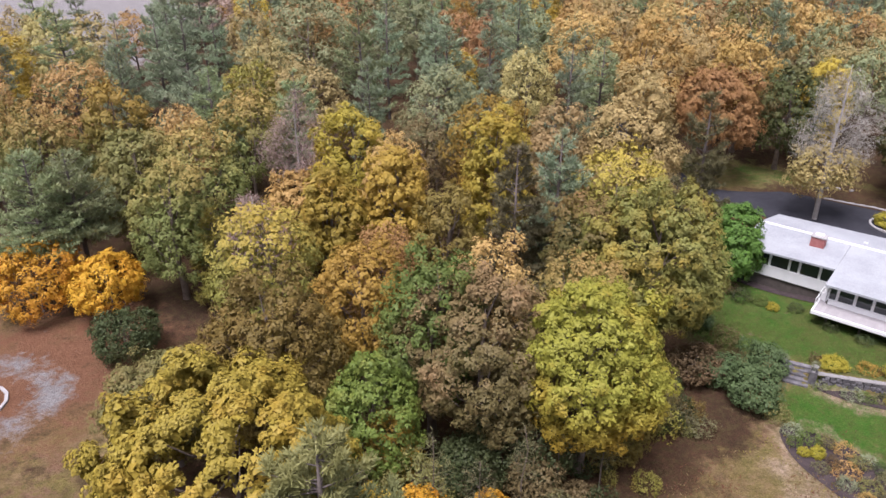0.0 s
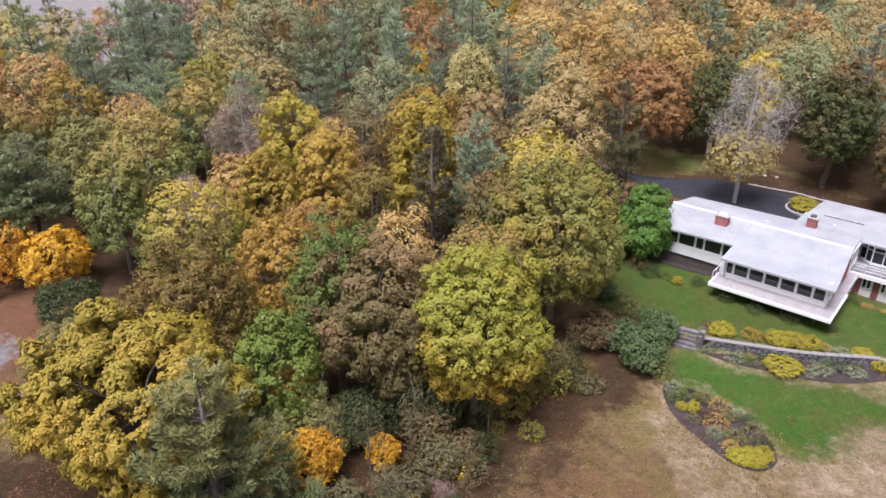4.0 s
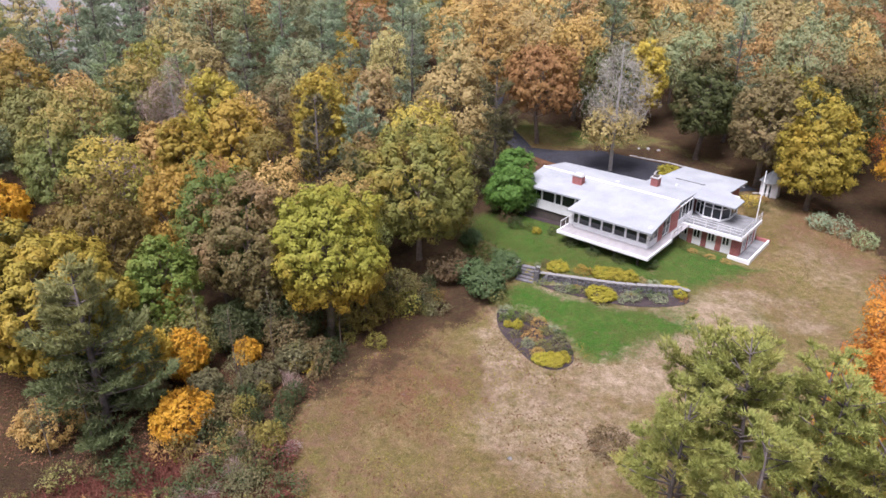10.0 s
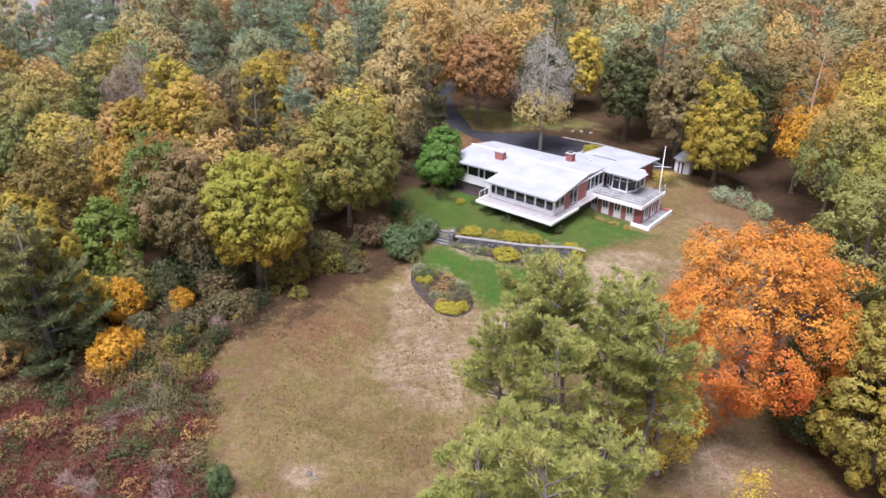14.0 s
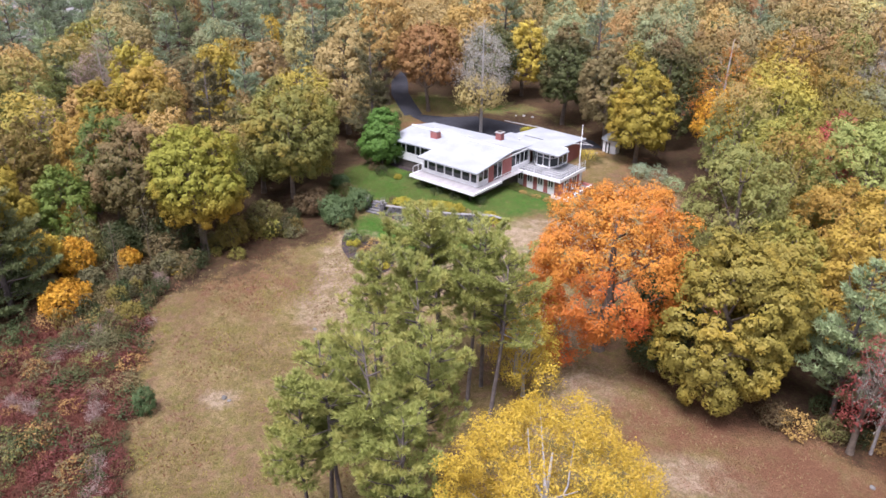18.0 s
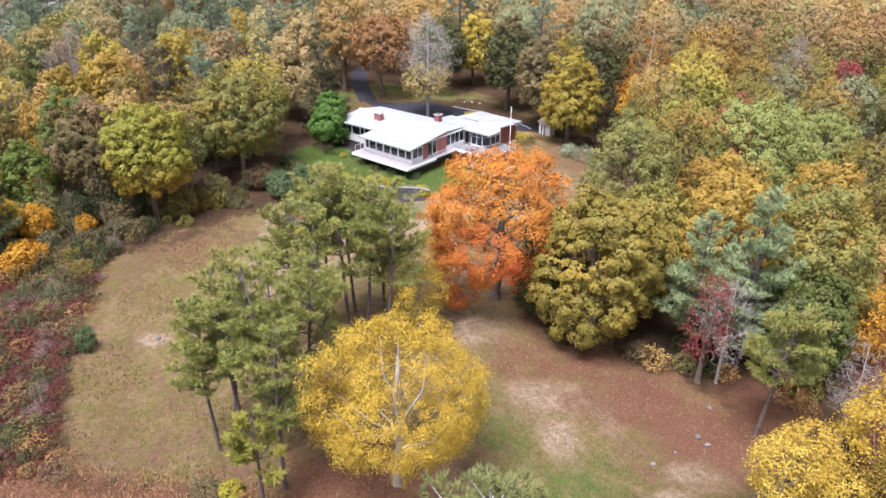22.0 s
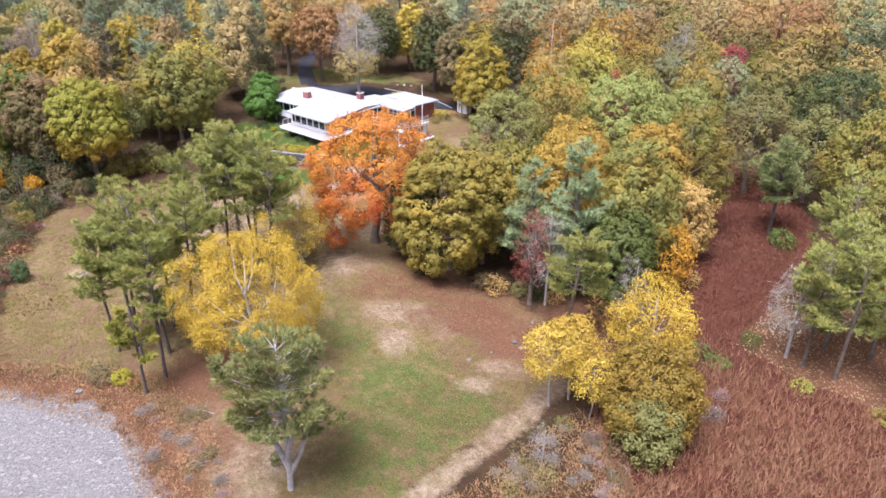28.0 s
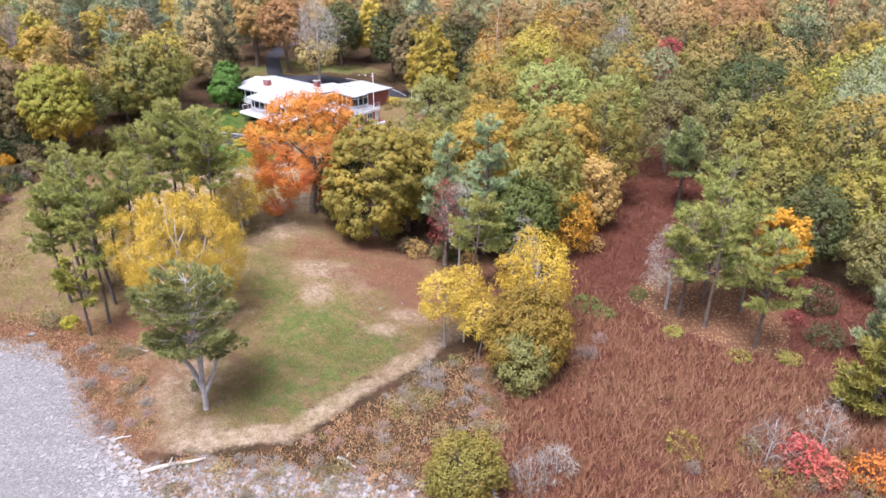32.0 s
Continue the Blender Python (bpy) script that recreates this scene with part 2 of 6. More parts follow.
LEAF["twig"] = foliage("grey_twigs", (0.29, 0.26, 0.27), (0.43, 0.39, 0.40), (0.34, 0.30, 0.28), 0.4)
LEAF["ash"] = foliage("pale_grey_twigs", (0.44, 0.41, 0.42), (0.60, 0.56, 0.58), (0.50, 0.46, 0.42), 0.4)
LEAF["reed"] = foliage("dry_reeds", (0.42, 0.235, 0.14), (0.60, 0.385, 0.235), (0.42, 0.19, 0.11), 0.5, 0.12)
LEAF["maroon"] = foliage("dark_red_reeds", (0.17, 0.058, 0.05), (0.26, 0.095, 0.078), (0.22, 0.11, 0.075), 0.4, 0.15)
LEAF["straw"] = foliage("dry_grass_blades", (0.36, 0.28, 0.13), (0.50, 0.40, 0.22), (0.30, 0.20, 0.13), 0.5, 0.15)
LEAF["dead"] = foliage("brown_dead_leaves", (0.20, 0.11, 0.06), (0.34, 0.19, 0.10), (0.24, 0.10, 0.06), 0.5, 0.3)
LEAF["litter"] = foliage("fallen_leaves", (0.50, 0.30, 0.14), (0.70, 0.52, 0.32), (0.45, 0.20, 0.09), 0.5, 0.3)
WHITE = plain("white_paint", (0.86, 0.86, 0.88), (0.78, 0.78, 0.80), 1.2, 0.55, bump=0.05)
ROOF = plain("white_roof_membrane", (0.29, 0.303, 0.33), (0.38, 0.393, 0.42), 0.35, 0.75, bump=0.15, fine=8.0)
BRICK = plain("red_brick", (0.27, 0.095, 0.088), (0.36, 0.145, 0.135), 3.0, 0.85, bump=0.4, fine=20.0, vary=0.2)
DECKING = plain("grey_decking", (0.32, 0.30, 0.31), (0.39, 0.37, 0.38), 1.5, 0.8, bump=0.2, vary=0.06)
OLDDECK = plain("weathered_decking", (0.12, 0.12, 0.13), (0.27, 0.27, 0.28), 0.8, 0.85, bump=0.2, vary=0.1)
# dark timber; on the foundation walls this colour stands for shade
WOOD_AND_SHADE = plain("dark_timber_and_shade", (0.07, 0.06, 0.055), (0.12, 0.10, 0.09), 2.0, 0.9)
STONE = plain("field_stone", (0.085, 0.08, 0.088), (0.19, 0.18, 0.19), 1.6, 0.9, bump=0.7, fine=9.0, vary=0.3)
CONCRETE = plain("pale_concrete", (0.34, 0.33, 0.34), (0.44, 0.42, 0.42), 1.0, 0.9, bump=0.3)
ASPHALT = plain("asphalt", (0.024, 0.024, 0.032), (0.040, 0.040, 0.050), 0.6, 0.85, bump=0.4, fine=30.0)
MULCH = plain("dark_mulch", (0.035, 0.026, 0.028), (0.07, 0.052, 0.052), 1.5, 0.95, bump=0.8, fine=10.0)
METAL = plain("painted_metal", (0.55, 0.56, 0.58), (0.65, 0.66, 0.68), 3.0, 0.5, 0.3, bump=0.0)
SLATE = plain("grey_shingle", (0.16, 0.17, 0.18), (0.25, 0.26, 0.27), 2.0, 0.9, bump=0.4)
DRIFT = plain("driftwood", (0.34, 0.30, 0.28), (0.52, 0.48, 0.45), 2.0, 0.9, bump=0.4)

GLASS, gn, gl, gb = mat("dark_window_glass", 0.05, 0.0, 0.6)
gb.inputs["Base Color"].default_value = (0.02, 0.025, 0.03, 1)

# ground: cover is mixed by two sets of masks, edges broken up by noise
GROUND, n, l, b = mat("ground_cover", 0.95, 0.0, 0.1)
wob = noisy(n, l, 0.55, 7.0, 0.72, 0.25, 0.75)
fine = noisy(n, l, 5.0, 5.0, 0.75, 0.36, 0.64)
mid = noisy(n, l, 0.35, 5.0, 0.65, 0.35, 0.65)


def mask(attr, channel, sharp=0.35):
    a = n.new("ShaderNodeAttribute")
    a.attribute_name = attr
    s = n.new("ShaderNodeSeparateColor")
    l.new(a.outputs["Color"], s.inputs[0])
    add = n.new("ShaderNodeMath")
    add.operation = "ADD"
    l.new(s.outputs[channel], add.inputs[0])
    w = n.new("ShaderNodeMath")
    w.operation = "MULTIPLY_ADD"
    l.new(wob, w.inputs[0])
    w.inputs[1].default_value, w.inputs[2].default_value = 1.0, -0.5
    l.new(w.outputs[0], add.inputs[1])
    r = n.new("ShaderNodeMapRange")
    r.inputs[1].default_value, r.inputs[2].default_value = 0.5 - sharp / 2, 0.5 + sharp / 2
    l.new(add.outputs[0], r.inputs[0])
    return r.outputs[0]


def tone(a, b2, c2):
    a, b2, c2 = [tuple(0.98 * v for v in c) for c in (a, b2, c2)]
    return mixc(n, l, fine, mixc(n, l, mid, a, b2), c2)


patch = noisy(n, l, 0.14, 7.0, 0.72, 0.46, 0.56)
blotch = noisy(n, l, 0.6, 8.0, 0.8, 0.43, 0.60)
speck = noisy(n, l, 11.0, 4.0, 0.75, 0.32, 0.68)
field = mixc(n, l, patch, tone((0.42, 0.315, 0.185), (0.33, 0.24, 0.13), (0.27, 0.20, 0.095)), tone((0.25, 0.15, 0.10), (0.18, 0.11, 0.075), (0.32, 0.20, 0.135)))
field = mixc(n, l, blotch, field, tone((0.23, 0.20, 0.07), (0.33, 0.262, 0.105), (0.17, 0.15, 0.05)))
lawn = mixc(n, l, blotch, tone((0.062, 0.165, 0.026), (0.09, 0.19, 0.033), (0.052, 0.145, 0.022)), tone((0.115, 0.20, 0.042), (0.15, 0.205, 0.055), (0.08, 0.155, 0.032)))
earth = mixc(n, l, blotch, tone((0.62, 0.49, 0.38), (0.52, 0.39, 0.30), (0.45, 0.35, 0.26)), tone((0.36, 0.26, 0.175), (0.42, 0.32, 0.22), (0.30, 0.245, 0.135)))
col = tone((0.06, 0.035, 0.026), (0.095, 0.048, 0.035), (0.055, 0.038, 0.025))   # forest floor litter
col = mixc(n, l, mask("cover", 0), col, field)                                # dry field grass
col = mixc(n, l, mask("cover", 1, 0.6), col, lawn)                            # green lawn
col = mixc(n, l, mask("cover", 2, 0.5), col, earth)                           # bare earth
clump = noisy(n, l, 1.7, 6.0, 0.8, 0.45, 0.62)
sweep = noisy(n, l, 0.09, 5.0, 0.7, 0.44, 0.58)
col = mixc(n, l, sweep, col, mixc(n, l, 0.32, col, (0.17, 0.095, 0.055)))
col = mixc(n, l, clump, col, mixc(n, l, 0.5, col, (0.11, 0.095, 0.04)))
col = mixc(n, l, mask("cover2", 0, 0.6), col, tone((0.225, 0.11, 0.068), (0.29, 0.155, 0.098), (0.19, 0.098, 0.06)))  # fallen leaves and needles
col = mixc(n, l, mask("cover2", 1), col, tone((0.15, 0.055, 0.042), (0.19, 0.08, 0.055), (0.11, 0.045, 0.035)))       # marsh
col = mixc(n, l, mask("cover2", 2), col, tone((0.32, 0.305, 0.315), (0.40, 0.385, 0.395), (0.23, 0.22, 0.225)))        # beach gravel
col = mixc(n, l, 0.42, col, mixc(n, l, speck, (0.02, 0.02, 0.02), (0.85, 0.8, 0.7)), "SOFT_LIGHT")
l.new(col, b.inputs["Base Color"])
bumpy(n, l, b, fine, 0.8, 0.16)

WATER, wn2, wl2, wb = mat("shallow_water", 0.08, 0.0, 0.5)
wb.inputs["Base Color"].default_value = (0.13, 0.115, 0.105, 1)
bumpy(wn2, wl2, wb, noisy(wn2, wl2, 4.0), 0.15, 0.02)


# terrain ------------------------------------------------------------------------------
def ss(a, b, t):
    t = np.clip((t - a) / (b - a), 0, 1)
    return t * t * (3 - 2 * t)


HOUSE = np.array((40.6, 47.7))
HU, HV = np.array((0.77, -0.638)), np.array((0.638, 0.77))


def to_house(x, y):
    dx, dy = x - HOUSE[0], y - HOUSE[1]
    return dx * HU[0] + dy * HU[1], dx * HV[0] + dy * HV[1]


def from_house(u, v):
    return HOUSE[0] + u * HU[0] + v * HV[0], HOUSE[1] + u * HU[1] + v * HV[1]


def wall_v(u):
    """Line of the garden wall in house coordinates."""
    return -7.6 + 0.484 * np.clip(u + 8.1, 0, 12.4) - 0.35 * np.sin((np.clip(u, -8.1, 4.3) + 8.1) / 12.4 * math.pi)


def height(x, y):
    """Height of the ground."""
    z = 0.35 + 1.1 * ss(-15, 45, y) + 3.4 * ss(45, 115, y)
    z = z + 1.9 * np.exp(-(((x - 50) / 13) ** 2 + ((y - 2) / 26) ** 2)) + 1.2 * ss(8, -25, x)
    u, v = to_house(x, y)
    d = np.maximum(np.maximum(wall_v(u) - v, v - 26), np.maximum(-19 - u, u - 7))
    z = z + 1.1 * ss(9, 0, d)
    z = z + 0.65 * ss(0.2, -0.1, wall_v(u) - v) * ss(-17, -8.5, u) * ss(7, -3, u) * ss(14, 4, v)
    z = z - 0.5 * ss(-2.5, -0.5, u) * ss(10, 7.5, u) * ss(7.5, 10, v) * ss(20, 17.5, v)
    q = -(x - 34) * 0.45 - (y + 27.5) * 0.893
    z = z + (-0.05 * q - z) * ss(-15, -10, q) * ss(75, 50, x) * np.maximum(ss(2, 14, x), ss(-5, -18, y))
    z = z + 0.06 * np.sin(x * 0.7 + 1.3 * np.sin(y * 0.31)) * np.sin(y * 0.53 + 0.6)
    return z


def hz(x, y):
    return float(height(np.float64(x), np.float64(y)))


def inside(poly, x, y):
    """Signed distance to a polygon, positive inside."""
    p = np.array(poly, float)
    best = np.full(np.shape(x), 1e9)
    odd = np.zeros(np.shape(x), bool)
    for (ax, ay), (bx, by) in zip(p, np.roll(p, -1, 0)):
        ex, ey = bx - ax, by - ay
        t = np.clip(((x - ax) * ex + (y - ay) * ey) / (ex * ex + ey * ey), 0, 1)
        best = np.minimum(best, np.hypot(x - ax - t * ex, y - ay - t * ey))
        if ay != by:
            odd ^= ((ay > y) != (by > y)) & (x < (bx - ax) * (y - ay) / (by - ay) + ax)
    return np.where(odd, best, -best)


def along(line, x, y):
    """Distance to a polyline."""
    p = np.array(line, float)
    best = np.full(np.shape(x), 1e9)
    for (ax, ay), (bx, by) in zip(p[:-1], p[1:]):
        ex, ey = bx - ax, by - ay
        t = np.clip(((x - ax) * ex + (y - ay) * ey) / (ex * ex + ey * ey), 0, 1)
        best = np.minimum(best, np.hypot(x - ax - t * ex, y - ay - t * ey))
    return best


CLEARING = [(11.5, 34), (7.6, 26), (8, 20), (13.5, 6), (18, -4.5), (28, -6), (36, -11), (41, -22), (54, -22.5), (68, -8), (72, 0), (66, 7), (58, 8), (54, 15),
            (56, 24), (60, 36), (67, 46), (70, 58), (64, 68), (52, 74), (30, 68), (25, 58), (25, 45), (23, 41), (17, 39)]
NORTH_LAWN = [(29, 68), (33, 84), (40, 86), (52, 88), (60, 80), (52, 92), (38, 96), (32, 98), (22, 90)]
UPPER_LAWN = [(23, 63), (22, 53), (29, 49), (36, 46), (43.5, 44.5), (47, 46), (53, 50), (49, 57), (40, 57), (32, 64)]
LOWER_LAWN = [(25, 46), (30, 47), (36, 43), (44, 41.5), (45, 37), (38, 34.5), (33, 34), (29, 39), (26, 42)]
POINT_LAWN = [(51, -21), (56, -21.5), (66.5, -9), (62, -6.5), (58, -3.5), (53, -3.5), (50, 4), (47, 12), (45.5, 8), (47.5, -3), (50.5, -11), (49.5, -16)]
MARSH = [(71, -10), (77, -4), (81, 6), (90, 22), (97, 48), (108, 48), (106, 28), (101, 12), (118, -4), (150, -20), (150, -60), (60, -60), (62, -27), (70, -20)]
ISLAND = [(86.5, 0), (90, -5), (95, -9.5), (100, -10), (103, -3), (106, 8), (100, 14), (92, 6)]
BEACH = [(-30, -13), (20, -8), (30, -9.5), (35, -14.5), (40, -21), (44, -24.5), (58, -25.5), (66, -28), (70, -70), (-30, -70)]
SLOPE = [(22.3, 39.5), (27, 39.9), (29.5, 33), (33, 29.1), (31.5, 22), (29.2, 19), (25.6, 19.4), (21.3, 25.6), (22.8, 33.1)]
SHORE = [(8, -5), (14, -6), (22, -7.4), (31, -8.6), (36, -13), (40, -20), (44, -24)]
HEATH = [(8, 26), (13, 6), (18, -5), (-20, -9), (-14, 14), (-4, 22)]
DRIVE = [(31.9, 87), (36.3, 85.5), (43.3, 83.3), (50, 80.3), (56, 77.4), (60.5, 75), (61.5, 71.5), (58, 69.5), (54.5, 72.5), (47, 69), (38, 75.5), (34.3, 82), (31, 86)]
DRIVE_LINE = [(31.5, 86.5), (30, 92), (28.5, 98), (28, 106), (29.5, 114), (34, 130)]
LOOP = (-36.0, 44.0)
LOOP_YARD = [(-70, 18), (-24, 30), (-20, 36), (-23, 44), (-26, 54), (-34, 57), (-70, 62)]


BED_WALL = [from_house(u, v) for u, v in ((-7.6, -8.3), (-5.0, -8.2), (-2.0, -7.2), (1.5, -5.9), (4.2, -4.1), (5.7, -2.6), (5.6, -1.4), (4.5, -1.2), (3.0, -2.5), (0.0, -4.0), (-4.0, -6.1), (-7.6, -7.75))]
BED_SLOPE = [(25.0, 42.8), (26.5, 42.6), (29.0, 41.2), (31.0, 38.6), (31.6, 36.0), (31.2, 33.8), (29.2, 33.0), (27.6, 34.2), (26.4, 36.6), (25.0, 39.5)]


def rounded(poly, times=2):
    """Cuts the corners of a polygon."""
    for _ in range(times):
        poly = [q for a, b in zip(poly, poly[1:] + poly[:1]) for q in ((0.75 * a[0] + 0.25 * b[0], 0.75 * a[1] + 0.25 * b[1]), (0.25 * a[0] + 0.75 * b[0], 0.25 * a[1] + 0.75 * b[1]))]
    return poly


def cover_masks(x, y):
    e = lambda d, w=1.5: np.clip(0.5 + d / w, 0, 1)
    dry = np.maximum(e(inside(CLEARING, x, y), 3), 0.9 * e(inside(NORTH_LAWN, x, y), 4))
    dry = np.maximum(dry, 0.7 * e(inside(LOOP_YARD, x, y), 5))
    dry = np.maximum(dry, 0.6 * e(inside([(-120, 190), (-60, 215), (40, 235), (40, 330), (-220, 330), (-200, 200)], x, y), 6))
    # dry grass thinned at the wood edge; the darker litter also paints tree shade
    dry *= 1 - 0.55 * np.clip(1.5 - np.hypot((x - 12) / 7, (y - 36) / 8), 0, 1)
    green = np.maximum.reduce([e(inside(UPPER_LAWN, x, y), 4), e(inside(LOWER_LAWN, x, y), 3), 0.52 * e(inside(POINT_LAWN, x, y), 6),
                               0.55 * e(inside(NORTH_LAWN, x, y), 4), 0.62 * e(6 - np.hypot(x - 45, y - 39), 5)])
    bare = np.zeros_like(x)
    for bx, by, rx, ry, a in ((54.6, 2.6, 3.6, 2.2, 1), (54.5, -2.4, 1.6, 2.6, 0.8), (64.3, -4.6, 2.4, 1.3, 0.95), (61.5, -7.3, 1.7, 1.0, 0.8), (47.5, -22.2, 5, 1.5, 0.9), (40, -11, 3, 4, 0.6), (36, 31.5, 5, 3.0, 0.95), (39.5, 35.0, 4, 2.0, 0.95), (33, 25, 3, 5, 0.6), (18.7, 12.6, 1.4, 1.2, 0.9), (50, 22.5, 3, 2.5, 0.9), (46, 40.6, 3.6, 3.0, 1.0), (49, 44, 3.5, 1.6, 0.8), (54, 40, 3, 1.5, 0.75), (42, 36, 5, 2.0, 0.9), (49, 23, 4, 4, 0.75), (44, 33, 6, 3, 0.6), (48, 12, 4, 4, 0.7),
                               (44.5, -16, 3.4, 5, 0.85), (52, 43, 5, 2.5, 0.5), (59, 1, 2, 2.5, 0.6), (62, 52, 5, 6, 0.5)):
        bare = np.maximum(bare, a * np.clip(1.3 - np.hypot((x - bx) / rx, (y - by) / ry) * 0.8, 0, 1))
    bare = np.maximum(bare, 0.59 * e(inside(SLOPE, x, y), 2.2))
    bare = np.maximum(bare, e(0.9 - along([(69, -6.5), (63, -13.5), (55.5, -22), (43, -23)], x, y), 1.2))
    bare = np.maximum(bare, e(0.9 - np.abs(np.hypot(x - 50.5, y + 14) - 8.3), 3) * 0.62 * (x < 50))
    bare = np.maximum(bare, 0.85 * e(0.55 - np.abs(inside(BED_WALL, x, y)), 1.6) * (to_house(x, y)[1] < wall_v(to_house(x, y)[0]) - 0.3))
    bare = np.maximum(bare, 0.75 * e(0.5 - np.abs(inside(BED_SLOPE, x, y)), 1.8))
    leaves = np.zeros_like(x)
    for bx, by, rx, ry, a in ((62.5, 3.5, 6, 4.5, 0.85), (57, 7.5, 5, 4, 0.7), (67, -0.5, 5, 4.5, 0.9), (72, 2, 4, 6, 0.9), (39, -7, 6, 5, 0.9), (42.5, -12, 3, 5, 0.7), (96, -3, 8, 8, 1.0), (-33, 48, 9, 9, 0.95), (33, 80, 6, 12, 0.5), (66, 60, 4, 8, 0.5), (12, 42, 5, 4, 0.5), (56, 14, 5, 5, 0.5), (17, 30, 5, 5, 0.45), (53, 8, 6, 5, 0.6), (57, 2, 4, 3, 0.5)):
        leaves = np.maximum(leaves, a * np.clip(1.3 - np.hypot((x - bx) / rx, (y - by) / ry) * 0.8, 0, 1))
    leaves = np.maximum(leaves, 0.72 * e(2.6 - along(SHORE, x, y), 3))
    marsh = np.maximum(e(inside(MARSH, x, y), 3) * (1 - e(inside(ISLAND, x, y), 2)), 0.7 * e(inside(HEATH, x, y), 4))
    ring = np.hypot(x - LOOP[0], y - LOOP[1])
    beach = np.maximum(e(inside(BEACH, x, y), 3), 0.5 * e(2.0 - np.abs(ring - 5.5), 2))
    beach = np.maximum(beach, 0.9 * e(inside([(-60, 138), (-80, 300), (-300, 300), (-150, 130)], x, y), 6))
    beach = np.maximum(beach, 0.6 * e(1.2 - along(DRIVE_LINE[1:], x, y), 2))
    return (dry, green, bare), (leaves, marsh, beach)


def obj_from(name, verts, faces, material, parent=None, label="", smooth=False):
    me = bpy.data.meshes.new(name)
    me.from_pydata(verts, [], faces)
    if smooth:
        me.polygons.foreach_set("use_smooth", [True] * len(me.polygons))
    me.materials.append(material)
    ob = new(name, me)
    if parent:
        ob.parent = parent
    if label:
        tagged(ob, label)
    return ob


def axis(near0, near1, step, far):
    inner = list(np.arange(near0, near1 + 0.01, step))
    d, out = step, []
    p = inner[-1]
    while p < far:
        d *= 1.25
        p += d
        out.append(p)
    d, low = step, []
    p = inner[0]
    while p > -far:
        d *= 1.25
        p -= d
        low.append(p)
    return np.array(low[::-1] + inner + out)


gx, gy = axis(-45, 115, 0.7, 3000), axis(-36, 100, 0.7, 3000)
X, Y = np.meshgrid(gx, gy)
Z = height(X, Y)
nx, ny = len(gx), len(gy)
idx = np.arange(nx * ny).reshape(ny, nx)
quads = np.stack([idx[:-1, :-1], idx[:-1, 1:], idx[1:, 1:], idx[1:, :-1]], -1).reshape(-1, 4)
ground = obj_from("ground", np.stack([X, Y, Z], -1).reshape(-1, 3).tolist(), quads.tolist(), GROUND, smooth=True)
tagged(ground, "rolling ground of lawn, dry grass, leaf litter and gravel", "ground", kind="structure")
for attr, chans in zip(("cover", "cover2"), cover_masks(X, Y)):
    a = ground.data.color_attributes.new(attr, "FLOAT_COLOR", "POINT")
    a.data.foreach_set("color", np.stack([*chans, np.ones_like(X)], -1).reshape(-1).astype(np.float32))

water = obj_from("water", [(-3000, -3000, 0.0), (60, -3000, 0.0), (60, -15, 0.0), (-3000, -15, 0.0)], [(0, 1, 2, 3)], WATER)
tagged(water, "still grey shallow water at the gravel beach", "water", kind="structure")


def draped(name, poly, lift, material, label, cell=1.0, kind="structure", thick=0.0):
    """A sheet over a polygon of the ground, lifted a little, following its height."""
    bm = bmesh.new()
    f = bm.faces.new([bm.verts.new((px, py, 0)) for px, py in poly])
    xs, ys = [p[0] for p in poly], [p[1] for p in poly]
    for k, (lo, hi) in enumerate(((min(xs), max(xs)), (min(ys), max(ys)))):
        for c in np.arange(lo + cell, hi, cell):
            co = (c, 0, 0) if k == 0 else (0, c, 0)
            no = (1, 0, 0) if k == 0 else (0, 1, 0)
            bmesh.ops.bisect_plane(bm, geom=bm.verts[:] + bm.edges[:] + bm.faces[:], plane_co=co, plane_no=no)
    for vert in bm.verts:
        vert.co.z = hz(vert.co.x, vert.co.y) + lift
    bm.normal_update()
    for f in bm.faces:
        if f.normal.z < 0:
            f.normal_flip()
    me = bpy.data.meshes.new(name)
    bm.to_mesh(me)
    bm.free()
    me.materials.append(material)
    return tagged(new(name, me), label, "ground", kind=kind)


draped("road", DRIVE, 0.05, ASPHALT, "dark asphalt turning court behind the house")
ribbon = []
for side in (1, -1):
    pts = [Vector(p) for p in DRIVE_LINE]
    row = []
    for i, p in enumerate(pts):
        d = (pts[min(i + 1, len(pts) - 1)] - pts[max(i - 1, 0)]).normalized()
        row.append((p.x - side * d.y * 1.6, p.y + side * d.x * 1.6))
    ribbon += row if side == 1 else row[::-1]
draped("driveway", ribbon, 0.06, ASPHALT, "asphalt drive winding into the woods")


# building helpers ------------------------------------------------------------------------
def part(name, bm, material, parent, label=""):
    me = bpy.data.meshes.new(name)
    bm.to_mesh(me)
    bm.free()
    me.materials.append(material)
    ob = new(name, me)
    ob.parent = parent
    if label:
        tagged(ob, label)
    return ob


def box_bm(x0, x1, y0, y1, z0, z1, bev=0.015):
    bm = bmesh.new()
    bmesh.ops.create_cube(bm, size=1, matrix=Matrix.LocRotScale(((x0 + x1) / 2, (y0 + y1) / 2, (z0 + z1) / 2), None, (abs(x1 - x0), abs(y1 - y0), abs(z1 - z0))))
    if bev:
        bmesh.ops.bevel(bm, geom=bm.edges[:], offset=bev, segments=1, affect="EDGES", profile=0.5)
    return bm


def box(name, x0, x1, y0, y1, z0, z1, material, parent, label="", bev=0.015):
    return part(name, box_bm(x0, x1, y0, y1, z0, z1, bev), material, parent, label)


